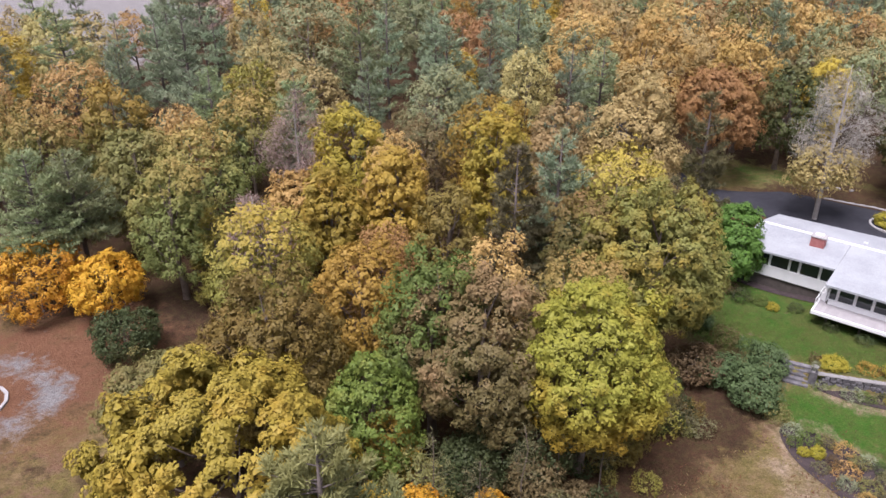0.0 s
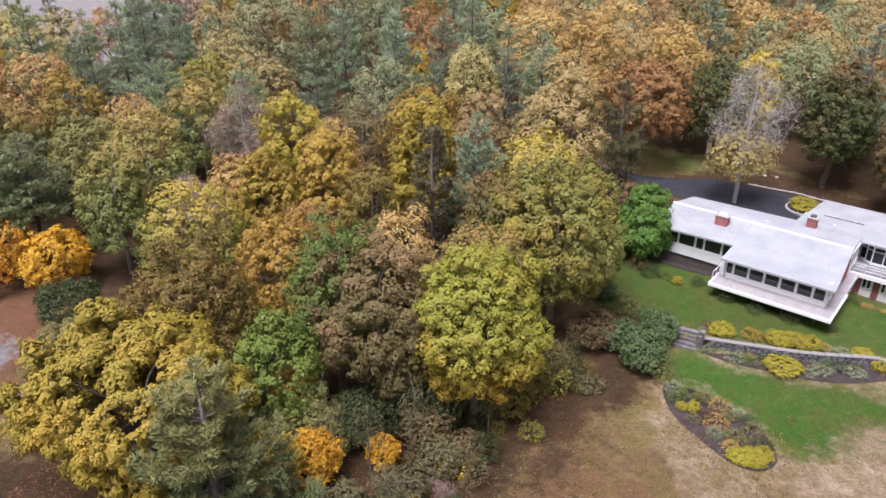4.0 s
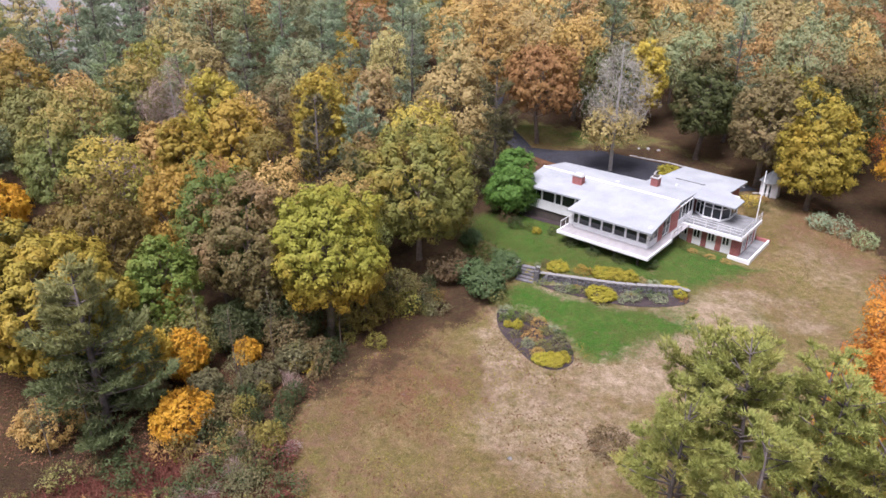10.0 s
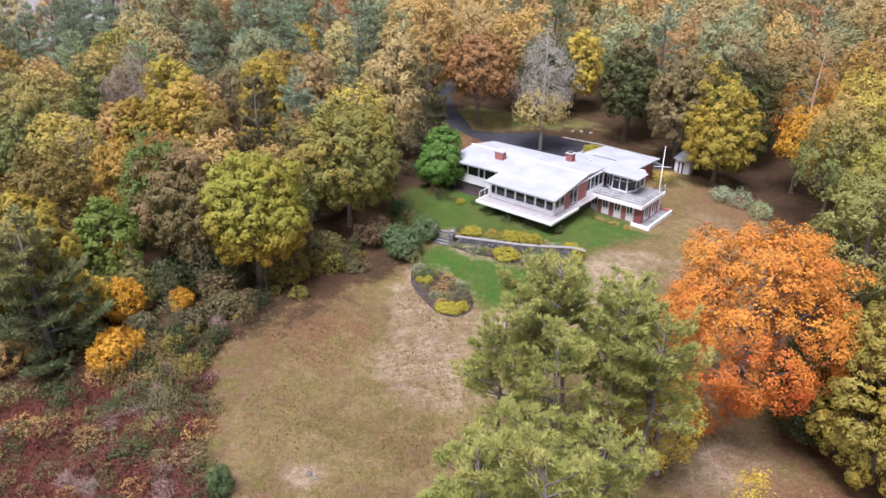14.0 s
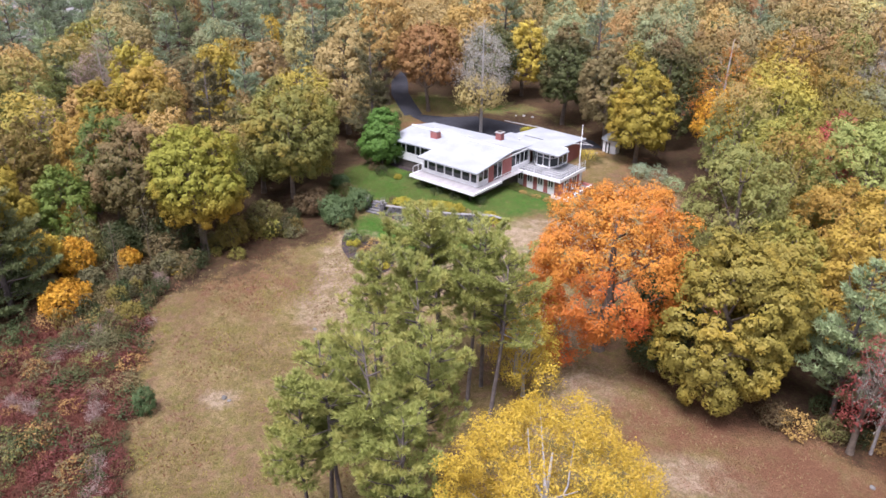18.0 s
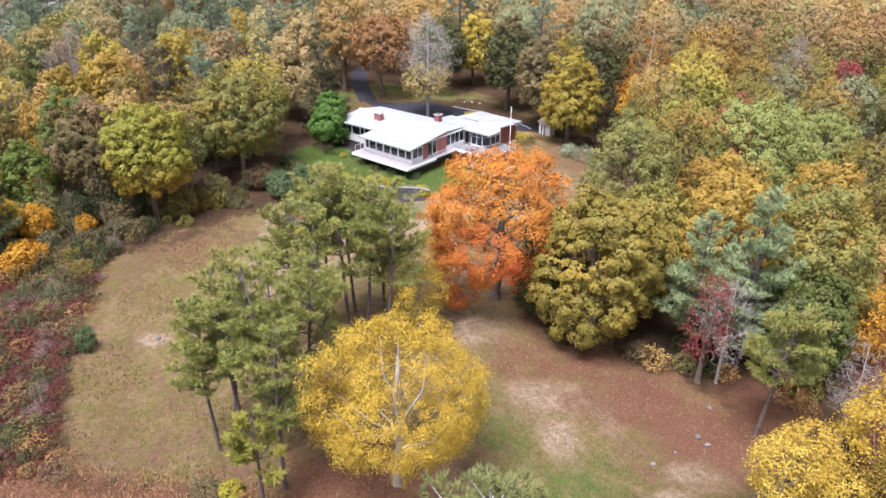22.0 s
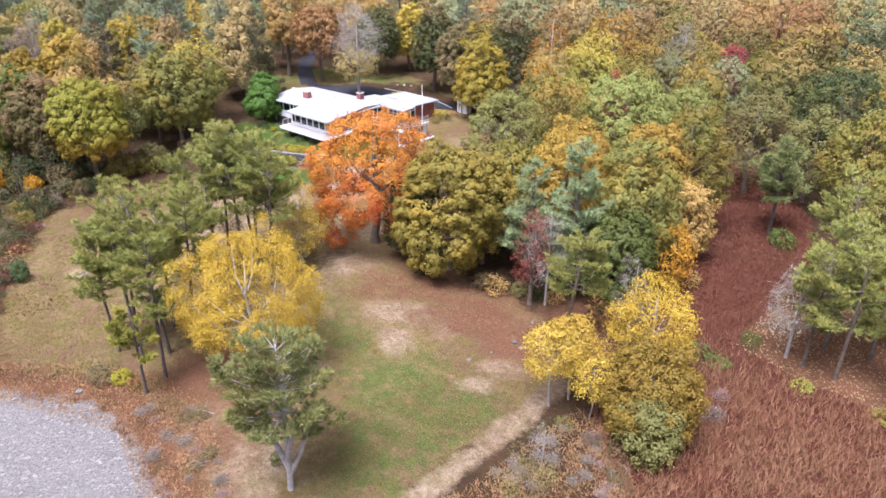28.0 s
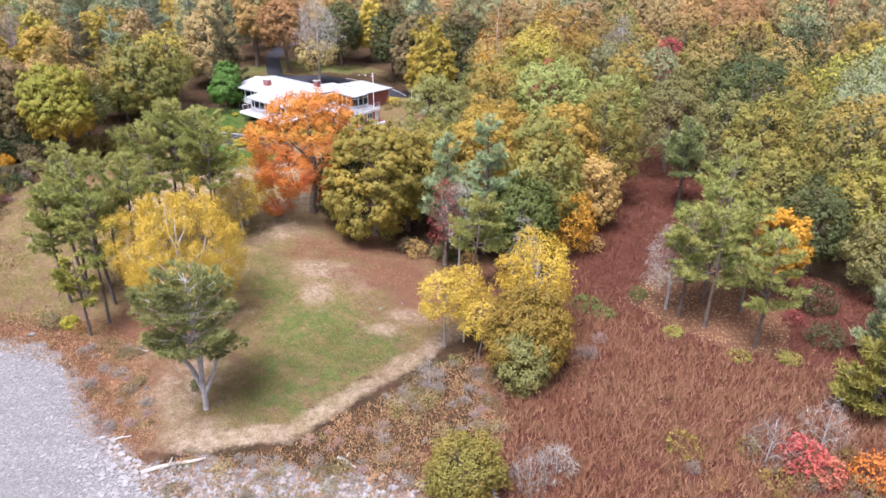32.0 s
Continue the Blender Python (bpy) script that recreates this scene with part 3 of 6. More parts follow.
def slab(name, top, thick, material, parent, label=""):
    """A slab under a polygon of top corners."""
    bm = bmesh.new()
    a = [bm.verts.new(p) for p in top]
    b = [bm.verts.new((p[0], p[1], p[2] - thick)) for p in top]
    bm.faces.new(a)
    bm.faces.new(b[::-1])
    for i in range(len(a)):
        j = (i + 1) % len(a)
        bm.faces.new((a[i], b[i], b[j], a[j]))
    bmesh.ops.recalc_face_normals(bm, faces=bm.faces[:])
    bmesh.ops.bevel(bm, geom=bm.edges[:], offset=0.02, segments=1, affect="EDGES", profile=0.5)
    return part(name, bm, material, parent, label)


def tube_into(verts, faces, pts, radii, sides=6):
    """Adds a tapered tube along points to the lists."""
    base = len(verts)
    up = Vector((0.31, 0.17, 0.93))
    for i, p in enumerate(pts):
        d = (Vector(pts[min(i + 1, len(pts) - 1)]) - Vector(pts[max(i - 1, 0)])).normalized()
        a = d.cross(up if abs(d.dot(up)) < 0.95 else Vector((1, 0, 0))).normalized()
        b = d.cross(a)
        for k in range(sides):
            t = 2 * math.pi * k / sides
            verts.append(tuple(Vector(p) + (a * math.cos(t) + b * math.sin(t)) * radii[i]))
    for i in range(len(pts) - 1):
        for k in range(sides):
            j = (k + 1) % sides
            faces.append((base + i * sides + k, base + i * sides + j, base + (i + 1) * sides + j, base + (i + 1) * sides + k))
    faces.append(tuple(base + (len(pts) - 1) * sides + k for k in range(sides)))


def empty(name, x, y, z, turn=0.0):
    e = new(name)
    e.empty_display_size = 0.5
    e.matrix_basis = pose(x, y, z, 0, 0, turn)
    return e


# the house --------------------------------------------------------------------------------
house = empty("house", HOUSE[0], HOUSE[1], 0.0, math.degrees(math.atan2(HU[1], HU[0])))
tagged(house, "white mid-century house with flat white roofs and red brick", "house")
FLOOR, EAVE = 4.85, 7.0


def window_u(u0, u1, v, z0, z1, panes=1, face=-1, lean=0.0):
    """A window in a wall along u: white frame, mullions and dark panes. face: side of v on which it looks out."""
    w = box("window", u0, u1, v - 0.06, v + 0.06, z0, z0 + 0.1, WHITE, house)
    box("frame", u0, u1, v - 0.06, v + 0.06, z1 - 0.1, z1, WHITE, w)
    step = (u1 - u0) / panes
    for i in range(panes + 1):
        c = u0 + i * step
        box("mullion", c - 0.06, c + 0.06, v - 0.07, v + 0.07, z0, z1, WHITE, w)
    for i in range(panes):
        box("pane", u0 + i * step + 0.05, u0 + (i + 1) * step - 0.05, v - 0.015, v + 0.015, z0 + 0.08, z1 - 0.08, GLASS, w, bev=0)
    return w


def window_v(v0, v1, u, z0, z1, panes=1):
    w = box("window", u - 0.06, u + 0.06, v0, v1, z0, z0 + 0.1, WHITE, house)
    box("frame", u - 0.06, u + 0.06, v0, v1, z1 - 0.1, z1, WHITE, w)
    step = (v1 - v0) / panes
    for i in range(panes + 1):
        c = v0 + i * step
        box("mullion", u - 0.07, u + 0.07, c - 0.06, c + 0.06, z0, z1, WHITE, w)
    for i in range(panes):
        box("pane", u - 0.015, u + 0.015, v0 + i * step + 0.05, v0 + (i + 1) * step - 0.05, z0 + 0.08, z1 - 0.08, GLASS, w, bev=0)
    return w


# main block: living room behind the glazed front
# basement wall: shade under the deck is put into its dark colour
box("foundation_wall", -10.2, -1.3, 3.2, 13.8, 2.2, FLOOR - 0.05, WOOD_AND_SHADE, house, "basement wall coloured dark for the shade under the deck")
box("wall", -10.2, -1.0, 13.7, 13.95, FLOOR, 7.0, WHITE, house)
box("wall", -10.3, -10.1, 2.2, 5.2, FLOOR, 6.9, WHITE, house)
box("sill_wall", -9.9, -1.0, 2.05, 2.25, FLOOR - 0.1, FLOOR + 0.4, WHITE, house)
for i in range(5):
    window_u(-9.2 + i * 1.42, -9.2 + i * 1.42 + 1.3, 2.12, FLOOR + 0.4, 6.9)
window_u(-9.95, -9.3, 2.12, FLOOR + 0.4, 6.9)
window_u(-2.1, -1.1, 2.12, FLOOR + 0.4, 6.9)
box("fascia", -9.95, -1.0, 2.0, 2.25, 6.88, 7.02, WHITE, house)
box("interior_partition", -9.9, -1.4, 7.4, 7.5, FLOOR, 6.9, WOOD_AND_SHADE, house, bev=0)
box("floor_slab", -10.1, -1.1, 2.2, 13.7, FLOOR - 0.2, FLOOR, WOOD_AND_SHADE, house, bev=0)
# east end of the living room
window_v(2.25, 4.3, -1.0, FLOOR + 0.55, 6.8, 2)
box("sill_wall", -1.1, -0.9, 2.25, 4.3, FLOOR - 0.1, FLOOR + 0.55, WHITE, house)
box("brick_panel", -1.12, -0.88, 4.3, 5.4, FLOOR - 0.1, 7.15, BRICK, house, "red brick panel")
window_v(5.4, 7.3, -1.0, FLOOR + 0.1, 7.1, 2)
box("brick_panel", -1.12, -0.88, 7.3, 9.4, FLOOR - 0.1, 7.4, BRICK, house, "red brick panel")
window_v(9.4, 11.4, -1.0, FLOOR + 0.6, 7.1, 2)
window_v(11.4, 13.4, -1.0, FLOOR + 0.6, 7.1, 2)
box("sill_wall", -1.1, -0.9, 9.4, 13.5, FLOOR - 0.1, FLOOR + 0.6, WHITE, house)
box("fascia", -1.1, -0.85, 2.0, 13.5, 7.1, 7.25, WHITE, house)

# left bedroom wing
# dark colour here paints the shadow below the window sills
box("foundation_wall", -18.3, -10.2, 5.3, 13.0, 2.2, FLOOR - 0.1, WOOD_AND_SHADE, house, "lower wall coloured dark for the shade below the sill")
box("sill_wall", -18.3, -10.2, 5.1, 5.3, FLOOR - 0.6, FLOOR + 0.45, WHITE, house)
for u0, u1 in ((-18.2, -16.9), (-16.9, -16.1), (-16.0, -14.3), (-14.2, -13.4), (-13.3, -11.6), (-11.5, -10.4)):
    window_u(u0, u1, 5.2, FLOOR + 0.45, 6.75)
box("wall", -18.4, -18.2, 5.1, 13.0, 2.2, 7.1, WHITE, house)
box("wall", -18.3, -10.2, 12.9, 13.1, 2.2, 7.1, WHITE, house)
box("interior_partition", -18.1, -10.3, 8.4, 8.5, FLOOR, 6.9, WOOD_AND_SHADE, house, bev=0)
box("fascia", -18.3, -10.2, 4.95, 5.3, 6.72, 6.95, WHITE, house)

# roofs
RIDGE = 7.75
slab("roof", [(-10.25, 1.0, 7.14), (-0.25, 1.0, 7.14), (-0.9, 9.6, RIDGE), (-10.25, 9.6, RIDGE)], 0.22, ROOF, house, "pale flat roof membrane, faintly stained")
slab("roof", [(-18.9, 4.3, 7.06), (-10.27, 4.3, 7.06 + 0.19), (-10.27, 9.6, RIDGE), (-18.8, 9.6, RIDGE)], 0.22, ROOF, house)
slab("roof", [(-18.8, 9.62, RIDGE), (-0.9, 9.62, RIDGE), (-1.0, 14.5, 7.36), (-18.1, 13.6, 7.36)], 0.22, ROOF, house)
box("ridge_cap", -18.8, -0.95, 9.45, 9.75, RIDGE - 0.03, RIDGE + 0.09, WHITE, house)
slab("roof", [(-1.3, 12.9, 7.36), (3.95, 13.1, 7.18), (3.95, 15.9, 7.18), (1.0, 17.6, 7.25), (-1.3, 17.6, 7.3)], 0.2, ROOF, house)
slab("roof", [(-7.4, 14.5, 7.2), (-1.2, 14.5, 7.2), (-1.2, 18.4, 6.9), (-7.4, 18.4, 6.9)], 0.2, ROOF, house)
slab("roof", [(-7.6, 18.2, 6.45), (1.0, 18.8, 6.25), (1.2, 25.4, 6.05), (-7.1, 25.6, 6.05)], 0.2, ROOF, house)
for i in range(4):
    box("roof_slot", -5.8 + i * 1.02, -4.9 + i * 1.02, 19.4, 19.66, 6.3, 6.5, GLASS, house, "narrow dark skylight strip")
box("roof_vent", -4.1, -3.8, 15.4, 15.7, 7.1, 7.35, METAL, house)
box("roof_vent", -9.5, -9.1, 10.7, 11.0, 7.5, 7.8, METAL, house)

# garage wing
box("brick_wall", -6.9, 0.5, 18.9, 19.15, 3.2, 6.2, BRICK, house)
box("brick_wall", 0.3, 0.55, 19.15, 24.9, 3.2, 6.0, BRICK, house)
box("wall", -6.9, 0.5, 24.8, 25.0, 3.2, 5.9, WHITE, house)
box("wall", -7.0, -6.8, 14.0, 25.0, 3.2, 6.0, WHITE, house)
window_u(-1.4, 0.2, 18.84, 5.3, 6.1, 2)

# chimneys
for cu, cv, w, d in ((-12.8, 7.8, 0.62, 0.42), (-5.6, 13.1, 0.45, 0.42)):
    c = box("chimney", cu - w, cu + w, cv - d, cv + d, 7.2, 8.45, BRICK, house, "red brick chimney")
    box("chimney_cap", cu - w - 0.08, cu + w + 0.08, cv - d - 0.08, cv + d + 0.08, 8.45, 8.58, CONCRETE, c)
    box("flue", cu - w * 0.6, cu + w * 0.6, cv - d * 0.6, cv + d * 0.6, 8.58, 8.75, WOOD_AND_SHADE if w < 0.5 else WHITE, c)

# front deck, floating over the lawn
box("deck_beam", -10.4, -0.2, 0.1, 0.3, 4.45, 4.7, WHITE, house)
slab("deck_rim", [(-10.7, -0.05, 4.84), (0.12, -0.05, 4.84), (0.12, 0.12, 4.84), (-10.7, 0.12, 4.84)], 0.32, WHITE, house)
box("deck_rim", -10.72, -10.55, 0.12, 5.0, 4.52, 4.84, WHITE, house)
box("deck_rim", -0.05, 0.12, 0.12, 6.0, 4.52, 4.84, WHITE, house)
for i in range(38):
    u0 = -10.55 + i * 0.277
    box("deck_board", u0, u0 + 0.268, 0.12, 2.05 if u0 > -10.0 and u0 < -1.2 else 5.9, 4.72, 4.82, DECKING, house, bev=0)
for i in range(6):
    box("deck_board", -0.95 + i * 0.16, -0.95 + i * 0.16 + 0.152, 5.9, 11.0, 4.72, 4.82, DECKING, house, bev=0)
for pu in (-9.5, -6.8, -4.1, -1.4):
    box("deck_post", pu - 0.09, pu + 0.09, 1.0, 1.18, 2.2, 4.5, WOOD_AND_SHADE, house)
for pu, pv0, pv1 in ((-10.6, 0.6, 4.8),):
    rail = box("railing", pu - 0.03, pu + 0.03, pv0, pv1, 5.72, 5.8, WHITE, house)
    for k in range(5):
        y = pv0 + (pv1 - pv0) * k / 4
        box("railing_post", pu - 0.03, pu + 0.03, y - 0.03, y + 0.03, 4.84, 5.72, WHITE, rail)
box("railing_panel", -10.6, -10.0, 2.3, 2.36, 4.9, 5.7, WHITE, house)
for v0, v1 in ((5.6, 8.2),):
    rail = box("railing", 0.02, 0.1, v0, v1, 5.6, 5.68, METAL, house)
    for k in range(4):
        y = v0 + (v1 - v0) * k / 3
        box("railing_post", 0.03, 0.09, y - 0.03, y + 0.03, 4.84, 5.6, METAL, rail)

# lower brick wing with roof terrace
box("terrace", -1.2, 5.75, 10.9, 17.3, 4.62, 4.86, OLDDECK, house, "weathered grey roof terrace")
for i in range(30):
    v0 = 10.95 + i * 0.21
    box("terrace_board", -1.1, 5.65, v0, v0 + 0.2, 4.862, 4.89, OLDDECK, house, bev=0)
box("fascia", -1.2, 5.85, 10.8, 10.95, 4.5, 4.95, WHITE, house)
box("fascia", 5.72, 5.87, 10.95, 17.3, 4.5, 4.95, WHITE, house)
box("wall", -1.6, 5.5, 11.65, 11.85, 2.2, 4.6, WHITE, house)
box("wall", 5.3, 5.5, 11.85, 17.0, 2.2, 4.6, WHITE, house)
box("wall", -1.6, 5.5, 16.9, 17.1, 2.2, 4.6, WHITE, house)
for u0, u1 in ((-0.35, 0.2), (1.25, 1.85), (2.9, 3.5), (4.6, 5.56)):
    box("brick_panel", u0, u1, 11.56, 11.7, 2.35, 4.45, BRICK, house, "red brick panel")
for u0 in (-1.05, 0.45, 2.1, 3.75):
    window_u(u0 - 0.14, u0 + 0.62, 11.6, 3.2, 4.4, 2)
for v0, v1 in ((11.7, 12.2), (13.7, 14.2), (15.6, 16.2)):
    box("brick_panel", 5.45, 5.58, v0, v1, 2.35, 4.45, BRICK, house, "red brick panel")
for v0 in (12.4, 14.4):
    window_v(v0, v0 + 1.1, 5.54, 2.6, 4.35, 2)
for a, b, fixed in ((-1.0, 5.8, "v"), (11.0, 17.2, "u")):
    for z in (5.25, 5.6, 5.85):
        if fixed == "v":
            box("railing", a, b, 10.92, 10.96, z, z + 0.05, METAL, house)
        else:
            box("railing", 5.74, 5.78, a, b, z, z + 0.05, METAL, house)
for i in range(6):
    u = -1.0 + i * 1.36
    box("railing_post", u - 0.03, u + 0.03, 10.9, 10.97, 4.9, 5.92, METAL, house)
    v = 11.0 + i * 1.24
    box("railing_post", 5.73, 5.8, v - 0.03, v + 0.03, 4.9, 5.92, METAL, house)

# sunroom on the terrace: faceted glass front
facets = [(-0.9, 14.6), (0.3, 13.7), (2.3, 13.7), (2.9, 14.9), (2.9, 17.2)]
for (u0, v0), (u1, v1) in zip(facets[:-1], facets[1:]):
    length = math.hypot(u1 - u0, v1 - v0)
    ang = math.atan2(v1 - v0, u1 - u0)
    count = max(1, round(length / 1.0))
    w = box("window", 0, length, -0.06, 0.06, 4.9, 5.15, WHITE, house)
    w.matrix_basis = Matrix.Translation((u0, v0, 0)) @ Matrix.Rotation(ang, 4, "Z")
    box("frame", 0, length, -0.06, 0.06, 6.75, 7.0, WHITE, w)
    box("transom", 0, length, -0.05, 0.05, 6.3, 6.38, WHITE, w)
    for i in range(count + 1):
        c = length * i / count
        box("mullion", c - 0.06, c + 0.06, -0.07, 0.07, 4.9, 7.0, WHITE, w)
    for i in range(count):
        box("pane", length * i / count + 0.05, length * (i + 1) / count - 0.05, -0.015, 0.015, 5.12, 6.76, GLASS, w, bev=0)
box("wall", -1.1, 2.8, 17.2, 17.4, 4.9, 7.0, WHITE, house)
box("interior_partition", -0.9, 2.6, 16.2, 16.3, 4.9, 6.9, WOOD_AND_SHADE, house, bev=0)

# patio round the lower wing
patio = empty("patio", HOUSE[0], HOUSE[1], 0.0, math.degrees(math.atan2(HU[1], HU[0])))
tagged(patio, "pale concrete patio with a low white kerb beside the brick wing", "patio")
box("slab", 5.52, 6.9, 10.9, 17.2, 1.8, 2.4, OLDDECK, patio)
box("kerb", 4.7, 7.12, 10.68, 10.9, 1.8, 2.62, WHITE, patio)
box("kerb", 5.6, 7.12, 17.2, 17.42, 1.8, 2.75, BRICK, patio)
box("kerb", 6.9, 7.12, 10.9, 17.2, 1.8, 2.75, WHITE, patio)

# flagpole
fx, fy = 55.1, 56.6
pole = empty("flagpole", fx, fy, hz(fx, fy))
tagged(pole, "tall white flagpole with a crossbar beside the terrace", "flagpole")
v, f = [], []
tube_into(v, f, [(0, 0, -0.1), (0, 0, 4.0), (0, 0, 8.6)], [0.07, 0.06, 0.035], 8)
obj_from("mast", v, f, WHITE, pole, smooth=True)
v, f = [], []
tube_into(v, f, [(-1.0, 0.2, 6.1), (0, 0, 6.15), (1.0, -0.2, 6.1)], [0.03, 0.04, 0.03], 6)
obj_from("crossbar", v, f, WHITE, pole)
bm = bmesh.new()
bmesh.ops.create_uvsphere(bm, u_segments=10, v_segments=8, radius=0.09, matrix=Matrix.Translation((0, 0, 8.65)))
part("finial", bm, METAL, pole)

# small white garden shed with a hipped roof
sx, sy = 62.2, 69.6
shed = empty("garden_shed", sx, sy, hz(sx, sy), -40)
tagged(shed, "small white garden shed with a grey hipped roof", "shed")
bm = bmesh.new()
bmesh.ops.create_cone(bm, cap_ends=True, segments=6, radius1=1.25, radius2=1.25, depth=2.1, matrix=Matrix.Translation((0, 0, 1.0)))
part("wall", bm, WHITE, shed)
bm = bmesh.new()
bmesh.ops.create_cone(bm, cap_ends=True, segments=6, radius1=1.6, radius2=0.06, depth=1.5, matrix=Matrix.Translation((0, 0, 2.8)))
part("roof", bm, SLATE, shed)
box("door", -0.38, 0.38, -1.16, -1.04, 0.05, 1.8, GLASS, shed, "dark panelled door")
box("trim", -0.46, 0.46, -1.14, -1.06, 0.0, 1.92, WHITE, shed)


# trees ------------------------------------------------------------------------------------
def leaf_mesh(name, pos, nor, size, rng, long=1.5, flop=0.6, along=None):
    """One mesh of many small pointed leaf sprays at pos, facing roughly nor."""
    k = len(pos)
    nn = nor + rng.normal(0, flop, (k, 3))
    nn /= np.linalg.norm(nn, axis=1)[:, None] + 1e-9
    a = np.cross(nn, rng.normal(0, 1, (k, 3))) if along is None else along + rng.normal(0, 0.3, (k, 3))
    a /= np.linalg.norm(a, axis=1)[:, None] + 1e-9
    b = np.cross(nn, a)
    b /= np.linalg.norm(b, axis=1)[:, None] + 1e-9
    s = (size * rng.uniform(0.65, 1.35, k))[:, None]
    verts = np.stack([pos + a * s * long * 0.6, pos - a * s * long * 0.4 + b * s * 0.5, pos - a * s * long * 0.4 - b * s * 0.5], 1).reshape(-1, 3)
    return tri_mesh(name, verts)


def tri_mesh(name, verts):
    k = len(verts) // 3
    me = bpy.data.meshes.new(name)
    me.vertices.add(3 * k)
    me.loops.add(3 * k)
    me.polygons.add(k)
    me.vertices.foreach_set("co", verts.reshape(-1).astype(np.float32))
    me.loops.foreach_set("vertex_index", np.arange(3 * k, dtype=np.int32))
    me.polygons.foreach_set("loop_start", np.arange(0, 3 * k, 3, dtype=np.int32))
    me.update(calc_edges=True)
    return me


def unit(rng, k):
    d = rng.normal(0, 1, (k, 3))
    return d / np.linalg.norm(d, axis=1)[:, None]


def broadleaf(seed, H, R, low=0.22, leaves=6000, leaf=0.3, lobes=30, narrow=0.0, long=1.5, flop=0.26, fill=0.4, airy=0.0, smooth=0.85):
    """A domed crown made of lobes, the lobes of tufts: leaves shingle the upper and outer side of the tufts; also gives the lobe centres."""
    rng = np.random.default_rng(seed)
    zb = H * low
    cz, rz = zb + (H - zb) * 0.46, (H - zb) * 0.54
    i = np.arange(lobes) + 0.5
    ph = np.arccos(1 - 1.86 * i / lobes)
    th = i * 2.39996 + rng.uniform(0, 6.28)
    d = np.stack([np.sin(ph) * np.cos(th), np.sin(ph) * np.sin(th), np.cos(ph)], 1)
    d += rng.normal(0, 0.18 - 0.1 * smooth, d.shape)
    flat = np.hypot(d[:, 0], d[:, 1]) + 1e-6
    skirt = np.where(d[:, 2] < 0, (1 - 0.3 * d[:, 2] ** 2) / np.maximum(flat, 0.35), 1.0)
    d[:, :2] *= skirt[:, None]
    shape = np.array((R, R, rz))
    waves = rng.normal(0, 1.5, (4, 3))
    swell = 1 + 0.075 * np.sin(d @ waves.T + rng.uniform(0, 6.28, 4)).sum(1)
    c = d * (swell * rng.uniform(0.56 + 0.1 * smooth, 0.84 - 0.09 * smooth, lobes))[:, None] * shape
    c[:, 2] = np.where(c[:, 2] < 0, c[:, 2] * 0.85, c[:, 2])
    lr = rng.uniform(0.72 + 0.2 * smooth, 1.32 - 0.14 * smooth, lobes) * (0.5 * min(R, rz) + 0.5 * (R * R * rz) ** (1 / 3)) * 1.74 / math.sqrt(lobes)
    lr = np.where(d[:, 2] < 0, 1.16, 1.0) * lr
    if narrow:
        t = (c[:, 2] / rz + 1) / 2
        c[:, :2] *= (1 - narrow * t)[:, None]
        lr *= 1 - 0.45 * narrow * t
    # tufts on the outer side of each lobe
    per = 24 if lobes < 50 else 14
    ti = np.repeat(np.arange(lobes), per)
    td = unit(rng, len(ti))
    home = c / shape
    home /= np.linalg.norm(home, axis=1)[:, None] + 1e-9
    tc = c[ti] + td * (lr[ti] * rng.uniform(0.74, 1.04, len(ti)))[:, None]
    tr = lr[ti] * rng.uniform(0.22, 0.46, len(ti))
    ok = (td * home[ti]).sum(1) > rng.uniform(-0.8, 0.0, len(ti))
    for j in range(lobes):
        ok &= (np.linalg.norm(tc - c[j], axis=1) > 0.8 * lr[j]) | (ti == j)
    ti, td, tc, tr = ti[ok], td[ok], tc[ok], tr[ok]
    w = tr ** 2
    pick = rng.choice(len(tc), leaves * 3, p=w / w.sum())
    e = unit(rng, leaves * 3)
    ok = (e * (0.7 * td[pick] + np.array((0, 0, 0.6)))).sum(1) > rng.uniform(-0.35, 0.3, len(pick)) - 0.4 * airy
    pick, e = pick[ok][:leaves], e[ok][:leaves]
    k = len(pick)
    pos = tc[pick] + e * (tr[pick] * rng.uniform(0.7 - 0.5 * airy, 1.1 + 0.4 * airy, k))[:, None]
    out = pos / shape
    out /= np.linalg.norm(out, axis=1)[:, None] + 1e-9
    nor = e * 0.6 + td[pick] * 0.3 + out * 0.45 + np.array((0, 0, 0.35))
    pos[:, 2] += cz
    cc = c.copy()
    cc[:, 2] += cz
    sizes = np.full(k, leaf)
    if fill:
        # larger sprays inside the lobes close the crown
        m = int(leaves * fill)
        pick2 = rng.choice(lobes, m, p=lr ** 2 / (lr ** 2).sum())
        e2 = unit(rng, m)
        turned = (e2 * home[pick2]).sum(1) < -0.3
        e2[turned] *= -1
        inner = cc[pick2] + e2 * (lr[pick2] * rng.uniform(0.35, 0.82, m))[:, None]
        pos = np.vstack([pos, inner])
        nor = np.vstack([nor, e2])
        sizes = np.append(sizes, np.full(m, leaf * (1.8 - 0.8 * airy)))
    me = leaf_mesh("crown", pos, nor, sizes, rng, long, flop)
    return me, cc, rng


